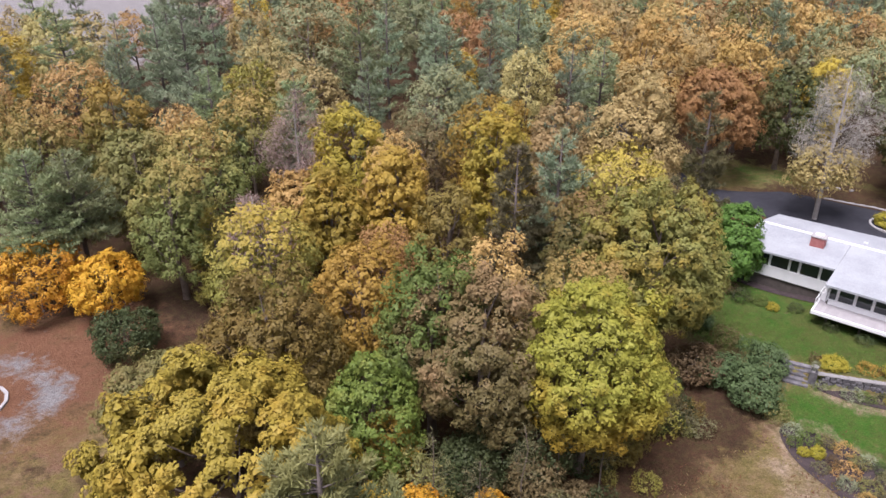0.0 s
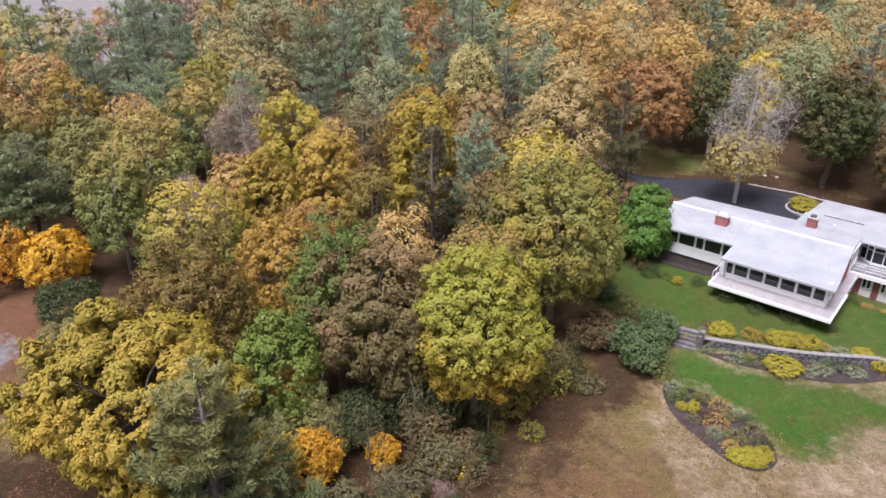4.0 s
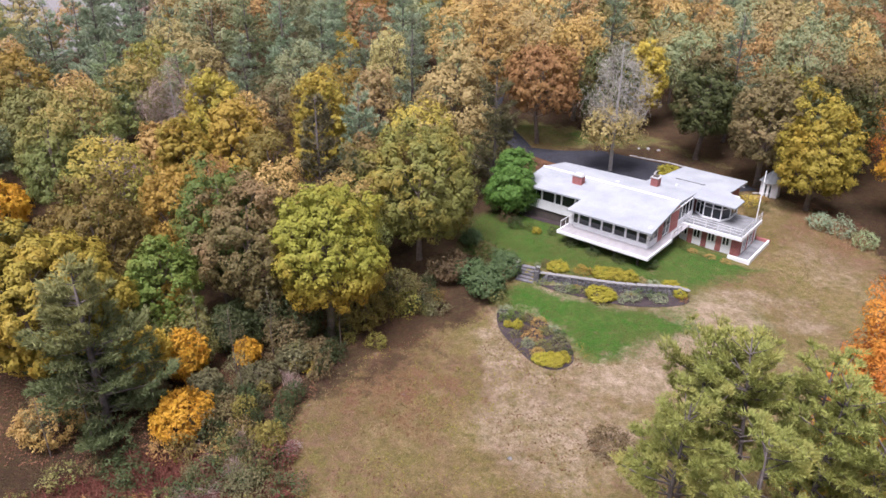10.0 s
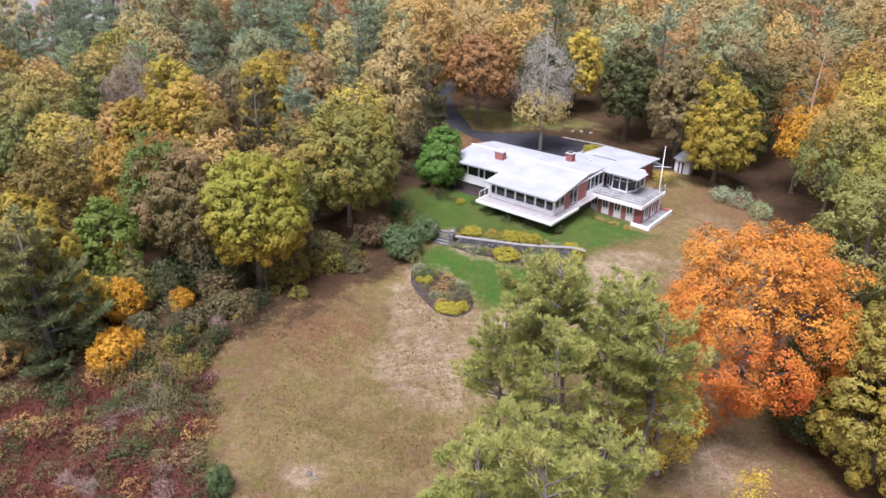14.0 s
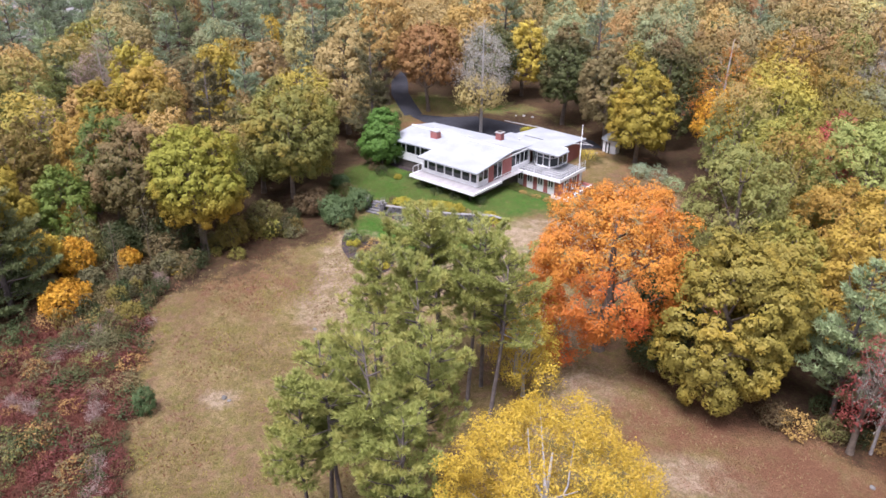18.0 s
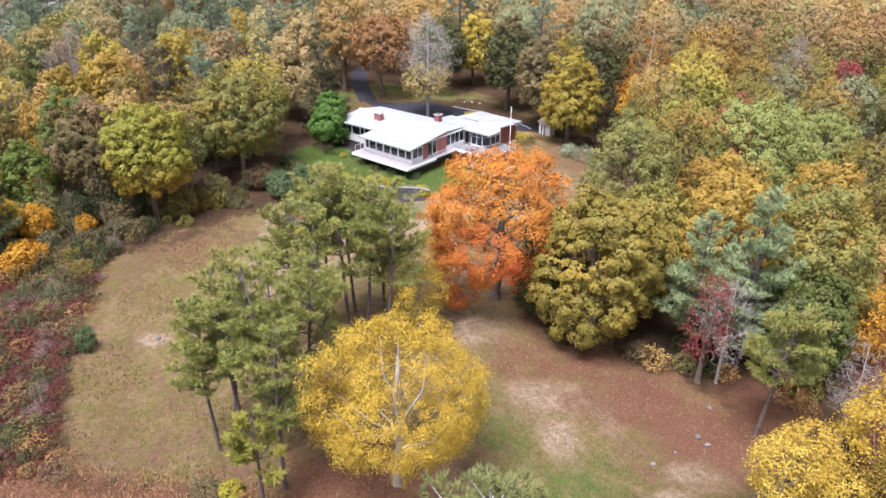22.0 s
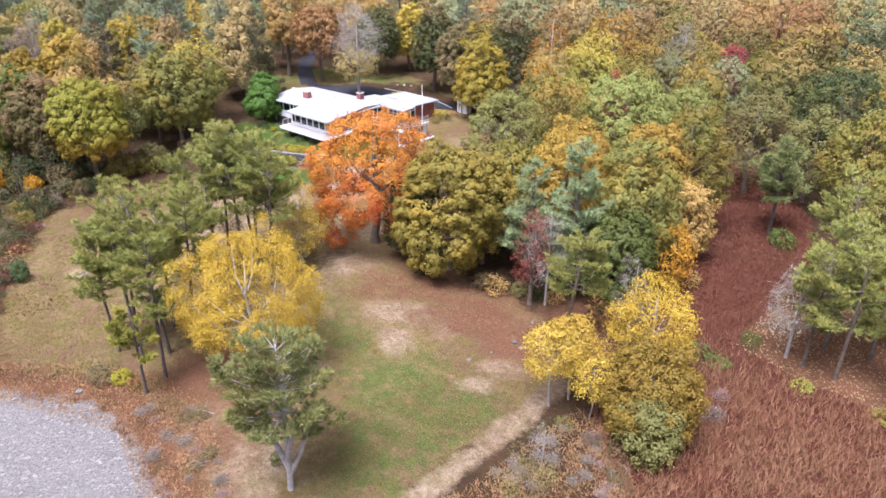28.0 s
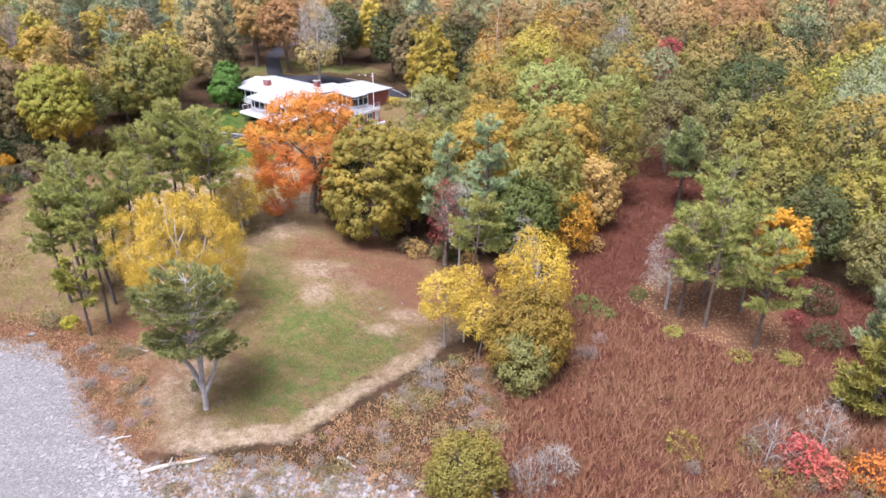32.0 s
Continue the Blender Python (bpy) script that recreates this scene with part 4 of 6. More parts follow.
def limbs(cc, rng, H, r0, fork=0.3, sides=7, lean=(0, 0)):
    """Tapered trunk with limbs that reach into the lobes."""
    v, f = [], []
    top = np.array((lean[0], lean[1], H * 0.8))
    bend = rng.normal(0, 0.02 * H, (5, 2))
    pts = []
    for i, t in enumerate((-0.03, 0.06, 0.3, 0.55, 0.8)):
        p = top * (t / 0.8)
        pts.append((p[0] + (bend[i, 0] if i > 1 else 0), p[1] + (bend[i, 1] if i > 1 else 0), H * t))
    tube_into(v, f, pts, [r0 * 1.35, r0, r0 * 0.8, r0 * 0.5, r0 * 0.15], sides)
    for c in cc[::max(1, len(cc) // 10)]:
        t = float(np.clip(c[2] / H - 0.28 + rng.normal(0, 0.05), fork * 0.8, 0.7))
        k = np.interp(t, (0, 0.3, 0.55, 0.8), (0, 2, 3, 4))
        i0 = min(int(k), 3)
        s = np.array(pts[i0]) * (1 - (k - i0)) + np.array(pts[i0 + 1]) * (k - i0)
        s = np.array((np.interp(t * H, [p[2] for p in pts], [p[0] for p in pts]), np.interp(t * H, [p[2] for p in pts], [p[1] for p in pts]), t * H))
        m = (s + c) / 2 + np.array((0, 0, -0.04 * H)) + rng.normal(0, 0.02 * H, 3)
        r = r0 * 0.36
        tube_into(v, f, [tuple(s), tuple(m), tuple(c + rng.normal(0, 0.2, 3))], [r, r * 0.65, r * 0.2], 5)
    return v, f


def conifer(seed, H, R, low=0.2, whorls=13, leaf=0.3, leaves=6500, lift=0.25, point=1.0, sparse=0.0):
    """White pine: tiers of boughs that sweep up to the tip, feathery plumes of needles along their outer part."""
    rng = np.random.default_rng(seed)
    v, f = [], []
    tube_into(v, f, [(0, 0, -0.3), (0, 0, 0.3), (rng.normal(0, 0.15), rng.normal(0, 0.15), H * 0.5), (0, 0, H * 0.97)], [R * 0.055 + 0.06, R * 0.042 + 0.05, R * 0.03 + 0.03, 0.03], 7)
    P, N, A = [], [], []
    total = 0.0
    boughs = []
    for w in range(whorls):
        t = min(1.0, max(0.0, (w + rng.uniform(-0.5, 0.5)) / (whorls - 1)))
        prof = (1 - t) ** (0.62 * point) * (0.72 + 0.28 * min(1.0, t * 4 + 0.2))
        for k in range(rng.integers(5, 8)):
            if rng.random() < sparse:
                continue
            ang = rng.uniform(0, 6.283)
            L = R * prof * rng.uniform(0.55, 1.1) + 0.3
            rise = rng.uniform(-0.1, 0.35) + lift * (0.4 + 1.3 * t)
            z = H * (low + (0.96 - low) * min(1.0, max(0.0, t + rng.uniform(-0.45, 0.45) / whorls))) - 0.35 * rise * L
            boughs.append((z, ang, L, rise))
            total += L * (0.4 + 0.6 * L / R)
    for z, ang, L, rise in boughs:
        d = np.array((math.cos(ang), math.sin(ang), rise))
        side = np.array((-math.sin(ang), math.cos(ang), 0))
        root = np.array((0, 0, z))
        tube_into(v, f, [(0, 0, z), tuple(root + d * L * 0.55 + np.array((0, 0, -0.06 * L))), tuple(root + d * L)], [0.03 + 0.012 * L, 0.02 + 0.006 * L, 0.01], 4)
        puffs = max(6, int(8.0 * L))
        s = np.sqrt(rng.uniform(0.06, 1.0, puffs))
        half = 0.34 * L * np.sin(np.clip(s, 0, 1) * 2.6 + 0.2) + 0.1
        off = rng.uniform(-1, 1, puffs)
        c = root + d * (L * s)[:, None] + side * (off * half)[:, None]
        c[:, 2] += rng.uniform(-0.1, 0.3, puffs) * (0.6 + 0.1 * R) - 0.06 * L * np.sin(np.pi * s)
        pr = rng.uniform(0.16, 0.34, puffs) * (0.75 + 0.07 * R)
        k = max(8, int(leaves * L * (0.4 + 0.6 * L / R) / total))
        pick = rng.integers(0, puffs, k)
        e = unit(rng, k)
        e[:, 2] = np.abs(e[:, 2]) * np.where(rng.random(k) < 0.85, 1, -1)
        P.append(c[pick] + e * (pr[pick] * rng.uniform(0.4, 1.1, k))[:, None] * np.array((1, 1, 0.8)))
        N.append(e * 0.5 + np.array((0, 0, 0.75)) + d * 0.15)
        A.append(d / np.linalg.norm(d) * 0.5 + side * (off[pick] * 0.5)[:, None] + e * 0.9 + np.array((0, 0, 0.15)))
    return leaf_mesh("crown", np.vstack(P), np.vstack(N), leaf * 0.72, rng, 5.0, 0.4, np.vstack(A)), v, f


def bare_tree(seed, H, R, r0, depth=5, upright=0.5, start=0.35):
    """Leafless tree: forking tubes to fine twigs."""
    rng = np.random.default_rng(seed)
    v, f = [], []
    tube_into(v, f, [(0, 0, -0.3), (0, 0, H * start), (rng.normal(0, 0.1), rng.normal(0, 0.1), H * 0.75), (0, 0, H)], [r0 * 1.2, r0 * 0.85, r0 * 0.4, 0.02], 7)

    def grow(p, d, L, r, k):
        m = p + d * L * 0.5 + Vector(rng.normal(0, 0.06 * L, 3))
        e = p + d * L
        tube_into(v, f, [tuple(p), tuple(m), tuple(e)], [r, r * 0.8, r * 0.55], 4 if k < 3 else 3)
        if k >= depth:
            return
        for _ in range(3 if k < 3 else 2):
            nd = (d + Vector(rng.normal(0, 0.55, 3)) + Vector((0, 0, 0.18 * upright))).normalized()
            grow(e, nd, L * rng.uniform(0.55, 0.75), r * 0.55, k + 1)

    for i in range(13):
        t = start + (0.95 - start) * i / 13
        ang = i * 2.4 + rng.uniform(-0.3, 0.3)
        d = Vector((math.cos(ang), math.sin(ang), upright + rng.uniform(0, 0.3))).normalized()
        grow(Vector((0, 0, H * t)), d, R * (1 - 0.55 * (t - start) / (1 - start)) * 0.46, r0 * 0.3 * (1.1 - t), 2)
    return v, f


def make_tree(name, label, crown, wood, bark, colour, category="tree"):
    t = empty(name, 0, 0, 0)
    tagged(t, label, category)
    v, f = wood
    if v:
        obj_from("trunk", v, f, bark, t, smooth=True)
    if crown is not None:
        c = new("crown", crown)
        crown.materials.append(LEAF[colour])
        c.parent = t
        c.material_slots[0].link = "OBJECT"
        c.material_slots[0].material = LEAF[colour]
    return t


def recolour(t, colour):
    for c in t.children:
        if c.name.startswith("crown"):
            c.material_slots[0].material = LEAF[colour]


WORDS = {"olive": "olive-gold", "green": "green", "dark": "dark green", "fresh": "fresh green", "lime": "yellow-green", "gold": "golden", "yellow": "bright yellow", "orange": "orange", "rust": "rusty orange",
         "brown": "brown and maroon", "tan": "tan", "red": "red", "crimson": "crimson", "purple": "purplish grey", "pine": "green", "bluepine": "blue-green", "hemlock": "brownish green", "maplegreen": "green and russet", "sage": "sage green",
         "limegold": "yellow-green and golden", "birch": "golden yellow", "mixed": "green and gold", "pinkbrown": "pinkish brown", "lightpine": "bright green", "fieldpine": "fresh green", "palegreen": "pale green", "olivegold": "olive-gold", "hedge": "dense dark green", "vivid": "vivid green", "grassgreen": "grass green", "oldpine": "grey-green", "amber": "amber", "bronze": "bronze", "darkrust": "dark green and rusty", "hazegold": "haze-paled gold", "hazerust": "haze-paled rust", "hazegreen": "haze-paled green", "lonepine": "dark green", "rusttop": "green and rusty", "goldtop": "olive and golden"}


def place_broad(x, y, top, R, colour, seed, low=0.2, leaves=7000, leaf=0.27, lobes=40, narrow=0.0, bark=None, label="", r0=0.0, name="broadleaf_tree", lean=(0, 0), long=1.5, fill=0.4, airy=0.0):
    z = hz(x, y)
    H = top - z
    crown, cc, rng = broadleaf(seed, H, R, low, leaves, leaf, lobes, narrow, long, fill=fill, airy=airy, flop=0.26 + 0.5 * airy)
    t = make_tree(name, label or f"broadleaf tree with {WORDS[colour]} autumn foliage", crown, limbs(cc, rng, H, r0 or 0.022 * H, lean=lean), bark or BARK, colour)
    t.matrix_basis = pose(x, y, z)
    NAMED.append((x, y, R * 1.25))
    return t


NAMED = []


def place_conifer(x, y, top, R, colour, seed, low=0.2, leaves=6500, leaf=0.26, whorls=13, point=1.0, sparse=0.0, label="", bark=None, tilt=(0, 0), lift=0.25):
    z = hz(x, y)
    H = top - z
    crown, v, f = conifer(seed, H, R, low, whorls, leaf, leaves, lift, point, sparse)
    t = make_tree("pine_tree", label or f"tall pine with {WORDS[colour]} needles", crown, (v, f), bark or BARK_DARK, colour)
    t.matrix_basis = pose(x, y, z, tilt[0], tilt[1], 0)
    NAMED.append((x, y, R * 1.15))
    return t


# trees that can be told apart: place, top, crown radius, colour
for i, (x, y, top, R, colour, low, leaves) in enumerate((
        (-12.3, 31.5, 15.2, 7.8, "olivegold", 0.2, 30000),
        (-11.6, 40.2, 16.2, 5.4, "olive", 0.12, 15000),
        (-18.0, 38.0, 12.5, 4.2, "maplegreen", 0.12, 9000),
        (-6.2, 47.6, 15.2, 4.4, "gold", 0.12, 12000),
        (-0.8, 42.0, 17.4, 3.8, "green", 0.12, 9000),
        (2.8, 39.6, 17.0, 5.4, "pinkbrown", 0.2, 18000),
        (9.5, 38.6, 17.8, 5.8, "limegold", 0.14, 24000),
        (17.2, 52.4, 16.9, 7.2, "mixed", 0.12, 24000),
        (-4.7, 37.0, 12.6, 3.3, "fresh", 0.12, 8000),
        (12.6, 55.4, 17.0, 4.6, "rusttop", 0.12, 11000),
        (34.0, 88.6, 20.2, 6.4, "rust", 0.26, 13000),
        (26.6, 92.0, 24.0, 4.8, "rust", 0.2, 9000),
        (41.1, 98.5, 21.6, 5.4, "rust", 0.2, 9000),
        (51.1, 97.2, 19.2, 4.2, "gold", 0.1, 9000),
        (44.8, 92.5, 19.0, 5.0, "darkrust", 0.1, 9000),
        (-9.8, 74.9, 18.2, 4.6, "olivegold", 0.12, 9000),
        (-4.3, 63.5, 18.4, 3.7, "gold", 0.12, 10000),
        (-10.5, 62.0, 15.8, 3.8, "olivegold", 0.12, 9000),
        (-5.1, 54.2, 14.8, 2.9, "rust", 0.12, 9000),
        (-14.5, 66.0, 14.0, 3.6, "rust", 0.12, 8000),
        (0.6, 57.6, 16.0, 3.4, "olive", 0.12, 8000),
        (5.2, 66.4, 21.2, 4.2, "olivegold", 0.12, 9000),
        (11.0, 69.4, 20.8, 4.0, "tan", 0.12, 8000),
        (3.1, 108.5, 17.6, 2.4, "yellow", 0.2, 4000),
        (11.5, 107.8, 16.6, 4.8, "maplegreen", 0.1, 7000),
        (-35.7, 77.2, 20.6, 4.6, "goldtop", 0.12, 8000),
        (-24.4, 59.6, 17.6, 4.2, "rusttop", 0.12, 10000),
        (-31.0, 69.0, 18.5, 4.6, "maplegreen", 0.12, 8000),
        (-24.6, 93.0, 19.5, 5.6, "lime", 0.12, 6500),
        (56.6, 82.6, 20.4, 5.2, "darkrust", 0.08, 12000),
        (61.9, 73.2, 20.2, 5.4, "brown", 0.1, 12000),
        (64.7, 64.6, 18.0, 4.8, "olivegold", 0.06, 13000),
        (71.0, 74.6, 20.4, 5.6, "darkrust", 0.08, 10000),
        (59.3, 12.4, 17.9, 5.8, "bronze", 0.04, 30000),
        (63.0, 14.6, 15.6, 4.4, "bronze", 0.06, 12000),
        (66.4, 19.2, 15.2, 3.8, "lime", 0.08, 10000),
        (72.5, 17.0, 18.2, 5.2, "gold", 0.08, 14000),
        (78.6, 12.6, 17.6, 5.6, "mixed", 0.06, 16000),
        (82.0, 10.4, 9.0, 2.8, "amber", 0.06, 6000),
        (76.4, 7.6, 12.0, 4.2, "green", 0.05, 10000),
        (88.0, 24.6, 18.2, 5.4, "lime", 0.1, 11000),
        (83.0, 20.6, 17.2, 5.0, "gold", 0.06, 12000),
        (86.0, 17.0, 11.0, 3.4, "rust", 0.04, 7000),
        (100.3, 36.0, 17.0, 5.6, "maplegreen", 0.1, 8000),
        (107.0, 33.0, 15.0, 5.2, "maplegreen", 0.1, 8000),
        (94.0, 44.0, 16.0, 5.4, "palegreen", 0.1, 13000),
        (82.8, 38.0, 18.2, 7.4, "palegreen", 0.1, 15000),
        (66.6, 31.9, 17.6, 5.6, "palegreen", 0.08, 12000),
        (75.6, 29.0, 14.8, 4.8, "gold", 0.08, 11000),
        (76.0, 45.0, 16.5, 5.2, "lime", 0.08, 9000),
        (82.6, 60.0, 18.6, 6.0, "goldtop", 0.1, 9000),
        (83.3, 47.4, 16.4, 3.0, "red", 0.1, 5000),
        (109.4, 71.6, 16.0, 2.6, "red", 0.1, 4000),
        (105.6, 75.2, 15.6, 4.6, "rust", 0.1, 7000),
        (109.0, 7.0, 12.0, 4.6, "darkrust", 0.06, 8000),
        (113.5, 0.5, 10.5, 4.2, "maplegreen", 0.05, 7000),
        (107.5, 15.5, 13.0, 4.8, "goldtop", 0.06, 8000),
        (115.5, 9.5, 14.0, 4.8, "lime", 0.06, 8000),
        (101.8, 0.4, 11.6, 3.1, "amber", 0.2, 7000),
        (-4.0, 29.8, 8.2, 2.3, "yellow", 0.3, 6000),
        (0.1, 25.1, 4.6, 2.6, "amber", 0.06, 7000),
        (-1.5, 31.5, 6.4, 1.7, "amber", 0.1, 6000),
        (-9.0, 29.5, 6.0, 2.6, "hemlock", 0.05, 4500),
        (-2.0, 34.0, 6.5, 2.3, "maplegreen", 0.05, 4500),
        (1.5, 36.5, 6.0, 2.4, "dark", 0.05, 4500),
        (5.8, 36.0, 5.2, 2.0, "brown", 0.05, 4500),
        (7.0, 33.6, 3.6, 1.7, "hemlock", 0.05, 4000),
        (-6.2, 33.0, 6.6, 2.4, "hemlock", 0.05, 4500),
        (12.6, 40.2, 5.0, 2.0, "olive", 0.05, 4500),
        (15.4, 44.0, 5.4, 2.4, "maplegreen", 0.05, 4500),
        (20.5, 48.5, 5.0, 2.6, "brown", 0.05, 4500),
        (3.0, 33.6, 4.4, 1.2, "amber", 0.1, 2500),
        (1.0, 36.0, 6.2, 1.7, "dark", 0.1, 5000),
        (-3.2, 36.6, 8.6, 1.9, "gold", 0.15, 5000),
        (4.5, 31.0, 3.2, 1.7, "hemlock", 0.03, 4000),
        (9.0, 35.2, 3.0, 1.5, "brown", 0.03, 4000),
        (0.8, 29.2, 4.0, 1.5, "hemlock", 0.03, 4000),
        (3.6, 37.4, 7.0, 2.4, "dark", 0.03, 4000),
        (6.6, 37.8, 7.6, 2.4, "dark", 0.03, 4000),
        (-3.6, 28.6, 3.6, 1.8, "brown", 0.03, 4000),
        (-9.5, 24.5, 4.6, 2.6, "rust", 0.05, 5000),
        (-37.0, 57.5, 10.5, 4.8, "amber", 0.08, 8000),
        (-30.2, 57.0, 9.4, 3.8, "amber", 0.08, 6000),
        (-26.5, 50.5, 7.0, 3.0, "dark", 0.05, 6000),
        (54.8, 15.0, 12.4, 3.0, "dark", 0.03, 9000),
)):
    place_broad(x, y, top, R, colour, 100 + i, low, int(leaves * (0.7 if R < 3 else 1.35 if y < 45 else 1.15)), 0.14 if R > 7 else 0.125 if y < 60 else 0.165, (120 if R > 5 else 80) if R > 3 else 40, fill=0.5 if R > 7 else 0.3, airy=0.0 if R > 3 else 0.75)

for i, (x, y, top, R, colour, low, sparse, leaves) in enumerate((
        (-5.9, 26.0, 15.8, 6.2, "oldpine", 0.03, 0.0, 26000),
        (26.2, 69.4, 20.8, 4.6, "hemlock", 0.05, 0.0, 14000),
        (6.2, 57.0, 19.4, 4.4, "hemlock", 0.15, 0.0, 13000),
        (10.4, 60.4, 19.8, 4.6, "bluepine", 0.15, 0.0, 12000),
        (-26.9, 82.9, 20.0, 4.8, "pine", 0.15, 0.0, 9000),
        (-17.2, 82.8, 19.8, 4.4, "pine", 0.15, 0.0, 9000),
        (7.2, 110.5, 21.4, 4.6, "bluepine", 0.15, 0.0, 7000),
        (-20.5, 58.4, 13.0, 2.6, "lime", 0.1, 0.0, 6000),
        (-30.2, 89.0, 18.8, 5.2, "bluepine", 0.15, 0.0, 8000),
        (-37.0, 60.5, 17.5, 5.5, "pine", 0.35, 0.0, 12000),
        (-34.5, 62.5, 17.0, 5.0, "pine", 0.35, 0.0, 10000),
        (72.2, 9.7, 18.0, 4.6, "pine", 0.2, 0.05, 15000),
        (98.8, 23.4, 13.6, 4.2, "lightpine", 0.4, 0.2, 9000),
        (67.8, 10.0, 15.6, 4.0, "pine", 0.2, 0.05, 10000),
)):
    place_conifer(x, y, top, R, colour, 300 + i, low, int(leaves * 1.4), 0.12, sparse=sparse)

place_broad(28.0, 63.0, 11.6, 3.9, "vivid", 290, 0.02, 12000, 0.15, 34, 0.6, label="dense conical green tree beside the house")
place_broad(21.4, 78.0, 22.2, 6.2, "tan", 291, 0.04, 14000, 0.18, 44, 0.45, label="broad conical tree with fine tan foliage")

place_broad(50.8, 18.0, 19.6, 7.9, "orange", 130, 0.09, 48000, 0.11, 90, bark=BARK, fill=0.2, airy=0.3, r0=0.5, label="great oak with glowing orange autumn foliage")
place_broad(67.6, 6.4, 12.8, 1.9, "crimson", 131, 0.15, 2400, 0.11, 16, 0.4, fill=0.05, airy=1.0, label="slender maple with dark red leaves")

# pines on the field: tall bare trunks, crowns high up
for i, (x, y, top, R) in enumerate(((37.0, 12.3, 18.4, 3.4), (40.6, 8.4, 17.0, 3.3), (38.9, 10.0, 17.6, 3.2), (34.4, 15.4, 17.2, 3.3), (32.2, 11.2, 16.2, 3.3), (40.2, 13.2, 17.4, 3.1), (35.4, 8.8, 16.0, 3.1), (37.0, 16.6, 17.0, 3.0),
                                    (33.7, -2.6, 18.2, 3.3), (31.2, -2.8, 16.8, 3.1), (35.4, -0.8, 16.6, 3.1), (29.6, 0.2, 15.0, 2.9), (34.6, -6.2, 14.6, 2.7), (32.6, 1.8, 16.0, 2.9), (28.8, -2.0, 13.0, 2.6))):
    t = place_conifer(x, y, top, R, "fieldpine", 340 + i, 0.5, 17000, 0.08, whorls=9, point=0.5, sparse=0.3, lift=0.42, tilt=((i * 37) % 9 - 4, (i * 53) % 9 - 4), label="tall pine with a bare trunk and high green crown")
    tagged(t, "tall pine with a bare trunk and high green crown", "tree", "pines on the field")
place_conifer(33.6, -8.2, 9.2, 2.4, "lime", 359, 0.45, 4200, 0.12, whorls=6, point=0.5, sparse=0.55, label="thin crooked pitch pine with sparse bright green tufts")
lone = place_conifer(48.1, -19.4, 14.2, 4.5, "lonepine", 360, 0.42, 34000, 0.085, whorls=10, point=0.45, sparse=0.12, lift=0.25, label="lone old pine with a spreading crown on the lawn", bark=BARK_PALE)
v, f = [], []
for fork in ([(0.0, 0.0, 1.2), (0.9, 0.1, 3.2), (1.7, 0.2, 5.6), (1.9, 0.3, 7.5)], [(0.0, 0.0, 2.0), (-0.7, 0.2, 3.8), (-1.6, 0.1, 5.6), (-2.2, 0.0, 6.8)], [(0.0, 0.0, 2.6), (0.4, -0.6, 4.4), (0.9, -1.5, 6.2), (1.2, -1.9, 7.6)]):
    tube_into(v, f, fork, [0.24, 0.18, 0.12, 0.05], 6)
obj_from("limb", v, f, BARK_PALE, lone, smooth=True)
place_conifer(70.2, 0.0, 12.6, 3.4, "fieldpine", 361, 0.5, 13000, 0.1, whorls=8, point=0.6, sparse=0.1, label="leaning pine with a bare trunk at the lawn edge", bark=BARK, tilt=(0, 6))
for i, (x, y, top, R) in enumerate(((91.5, -3.3, 12.5, 4.4), (93.5, -5.2, 13.2, 4.4), (94.8, -0.5, 14.0, 4.8), (97.2, -8.7, 12.5, 4.2), (98.5, 7.0, 15.6, 5.2), (98.0, -2.5, 13.5, 4.6))):
    t = place_conifer(x, y, top, R * 0.8, "fieldpine", 370 + i, 0.42, 8000, 0.115, whorls=8, point=0.5, sparse=0.42, bark=BARK, label="pine with a bare lower trunk on the marsh island")
    tagged(t, "pine with a bare lower trunk on the marsh island", "tree", "pines on the marsh island")

# birches
place_broad(42.6, -6.4, 15.2, 6.0, "birch", 400, 0.2, 66000, 0.07, 90, fill=0.25, airy=1.0, r0=0.3, bark=BARK_PALE, label="spreading birch with pale trunk and bright yellow leaves", name="birch_tree")
place_broad(43.2, 14.7, 11.0, 2.8, "birch", 401, 0.3, 6000, 0.10, 18, airy=1.0, fill=0.1, bark=BARK_PALE, label="slender birch with thin yellow-orange foliage", name="birch_tree")
place_broad(43.5, 11.5, 9.5, 2.4, "yellow", 405, 0.3, 4600, 0.10, 18, airy=1.0, fill=0.1, bark=BARK_PALE, label="slender birch with thin yellow-orange foliage", name="birch_tree")
place_broad(67.6, -9.4, 8.6, 2.2, "yellow", 402, 0.48, 6000, 0.10, 14, airy=0.8, fill=0.1, bark=BARK_PALE, label="slender birch with bright yellow leaves", name="birch_tree", r0=0.1)
place_broad(69.4, -8.4, 8.8, 2.0, "yellow", 406, 0.48, 5400, 0.10, 14, airy=0.8, fill=0.1, bark=BARK_PALE, label="slender birch with bright yellow leaves", name="birch_tree", r0=0.1)
place_broad(70.8, -10.8, 6.5, 1.6, "yellow", 407, 0.45, 3600, 0.10, 10, airy=0.8, fill=0.1, bark=BARK_PALE, label="young birch with bright yellow leaves", name="birch_tree", r0=0.08)
place_broad(74.8, -12.8, 8.9, 4.6, "olivegold", 403, 0.02, 24000, 0.105, 70, airy=0.5, label="dense tree with golden foliage at the marsh edge")
place_broad(74.6, -15.0, 6.0, 2.3, "maplegreen", 408, 0.02, 9000, 0.11, 20, airy=0.5, label="dark green ivy-clad bush below a golden tree")
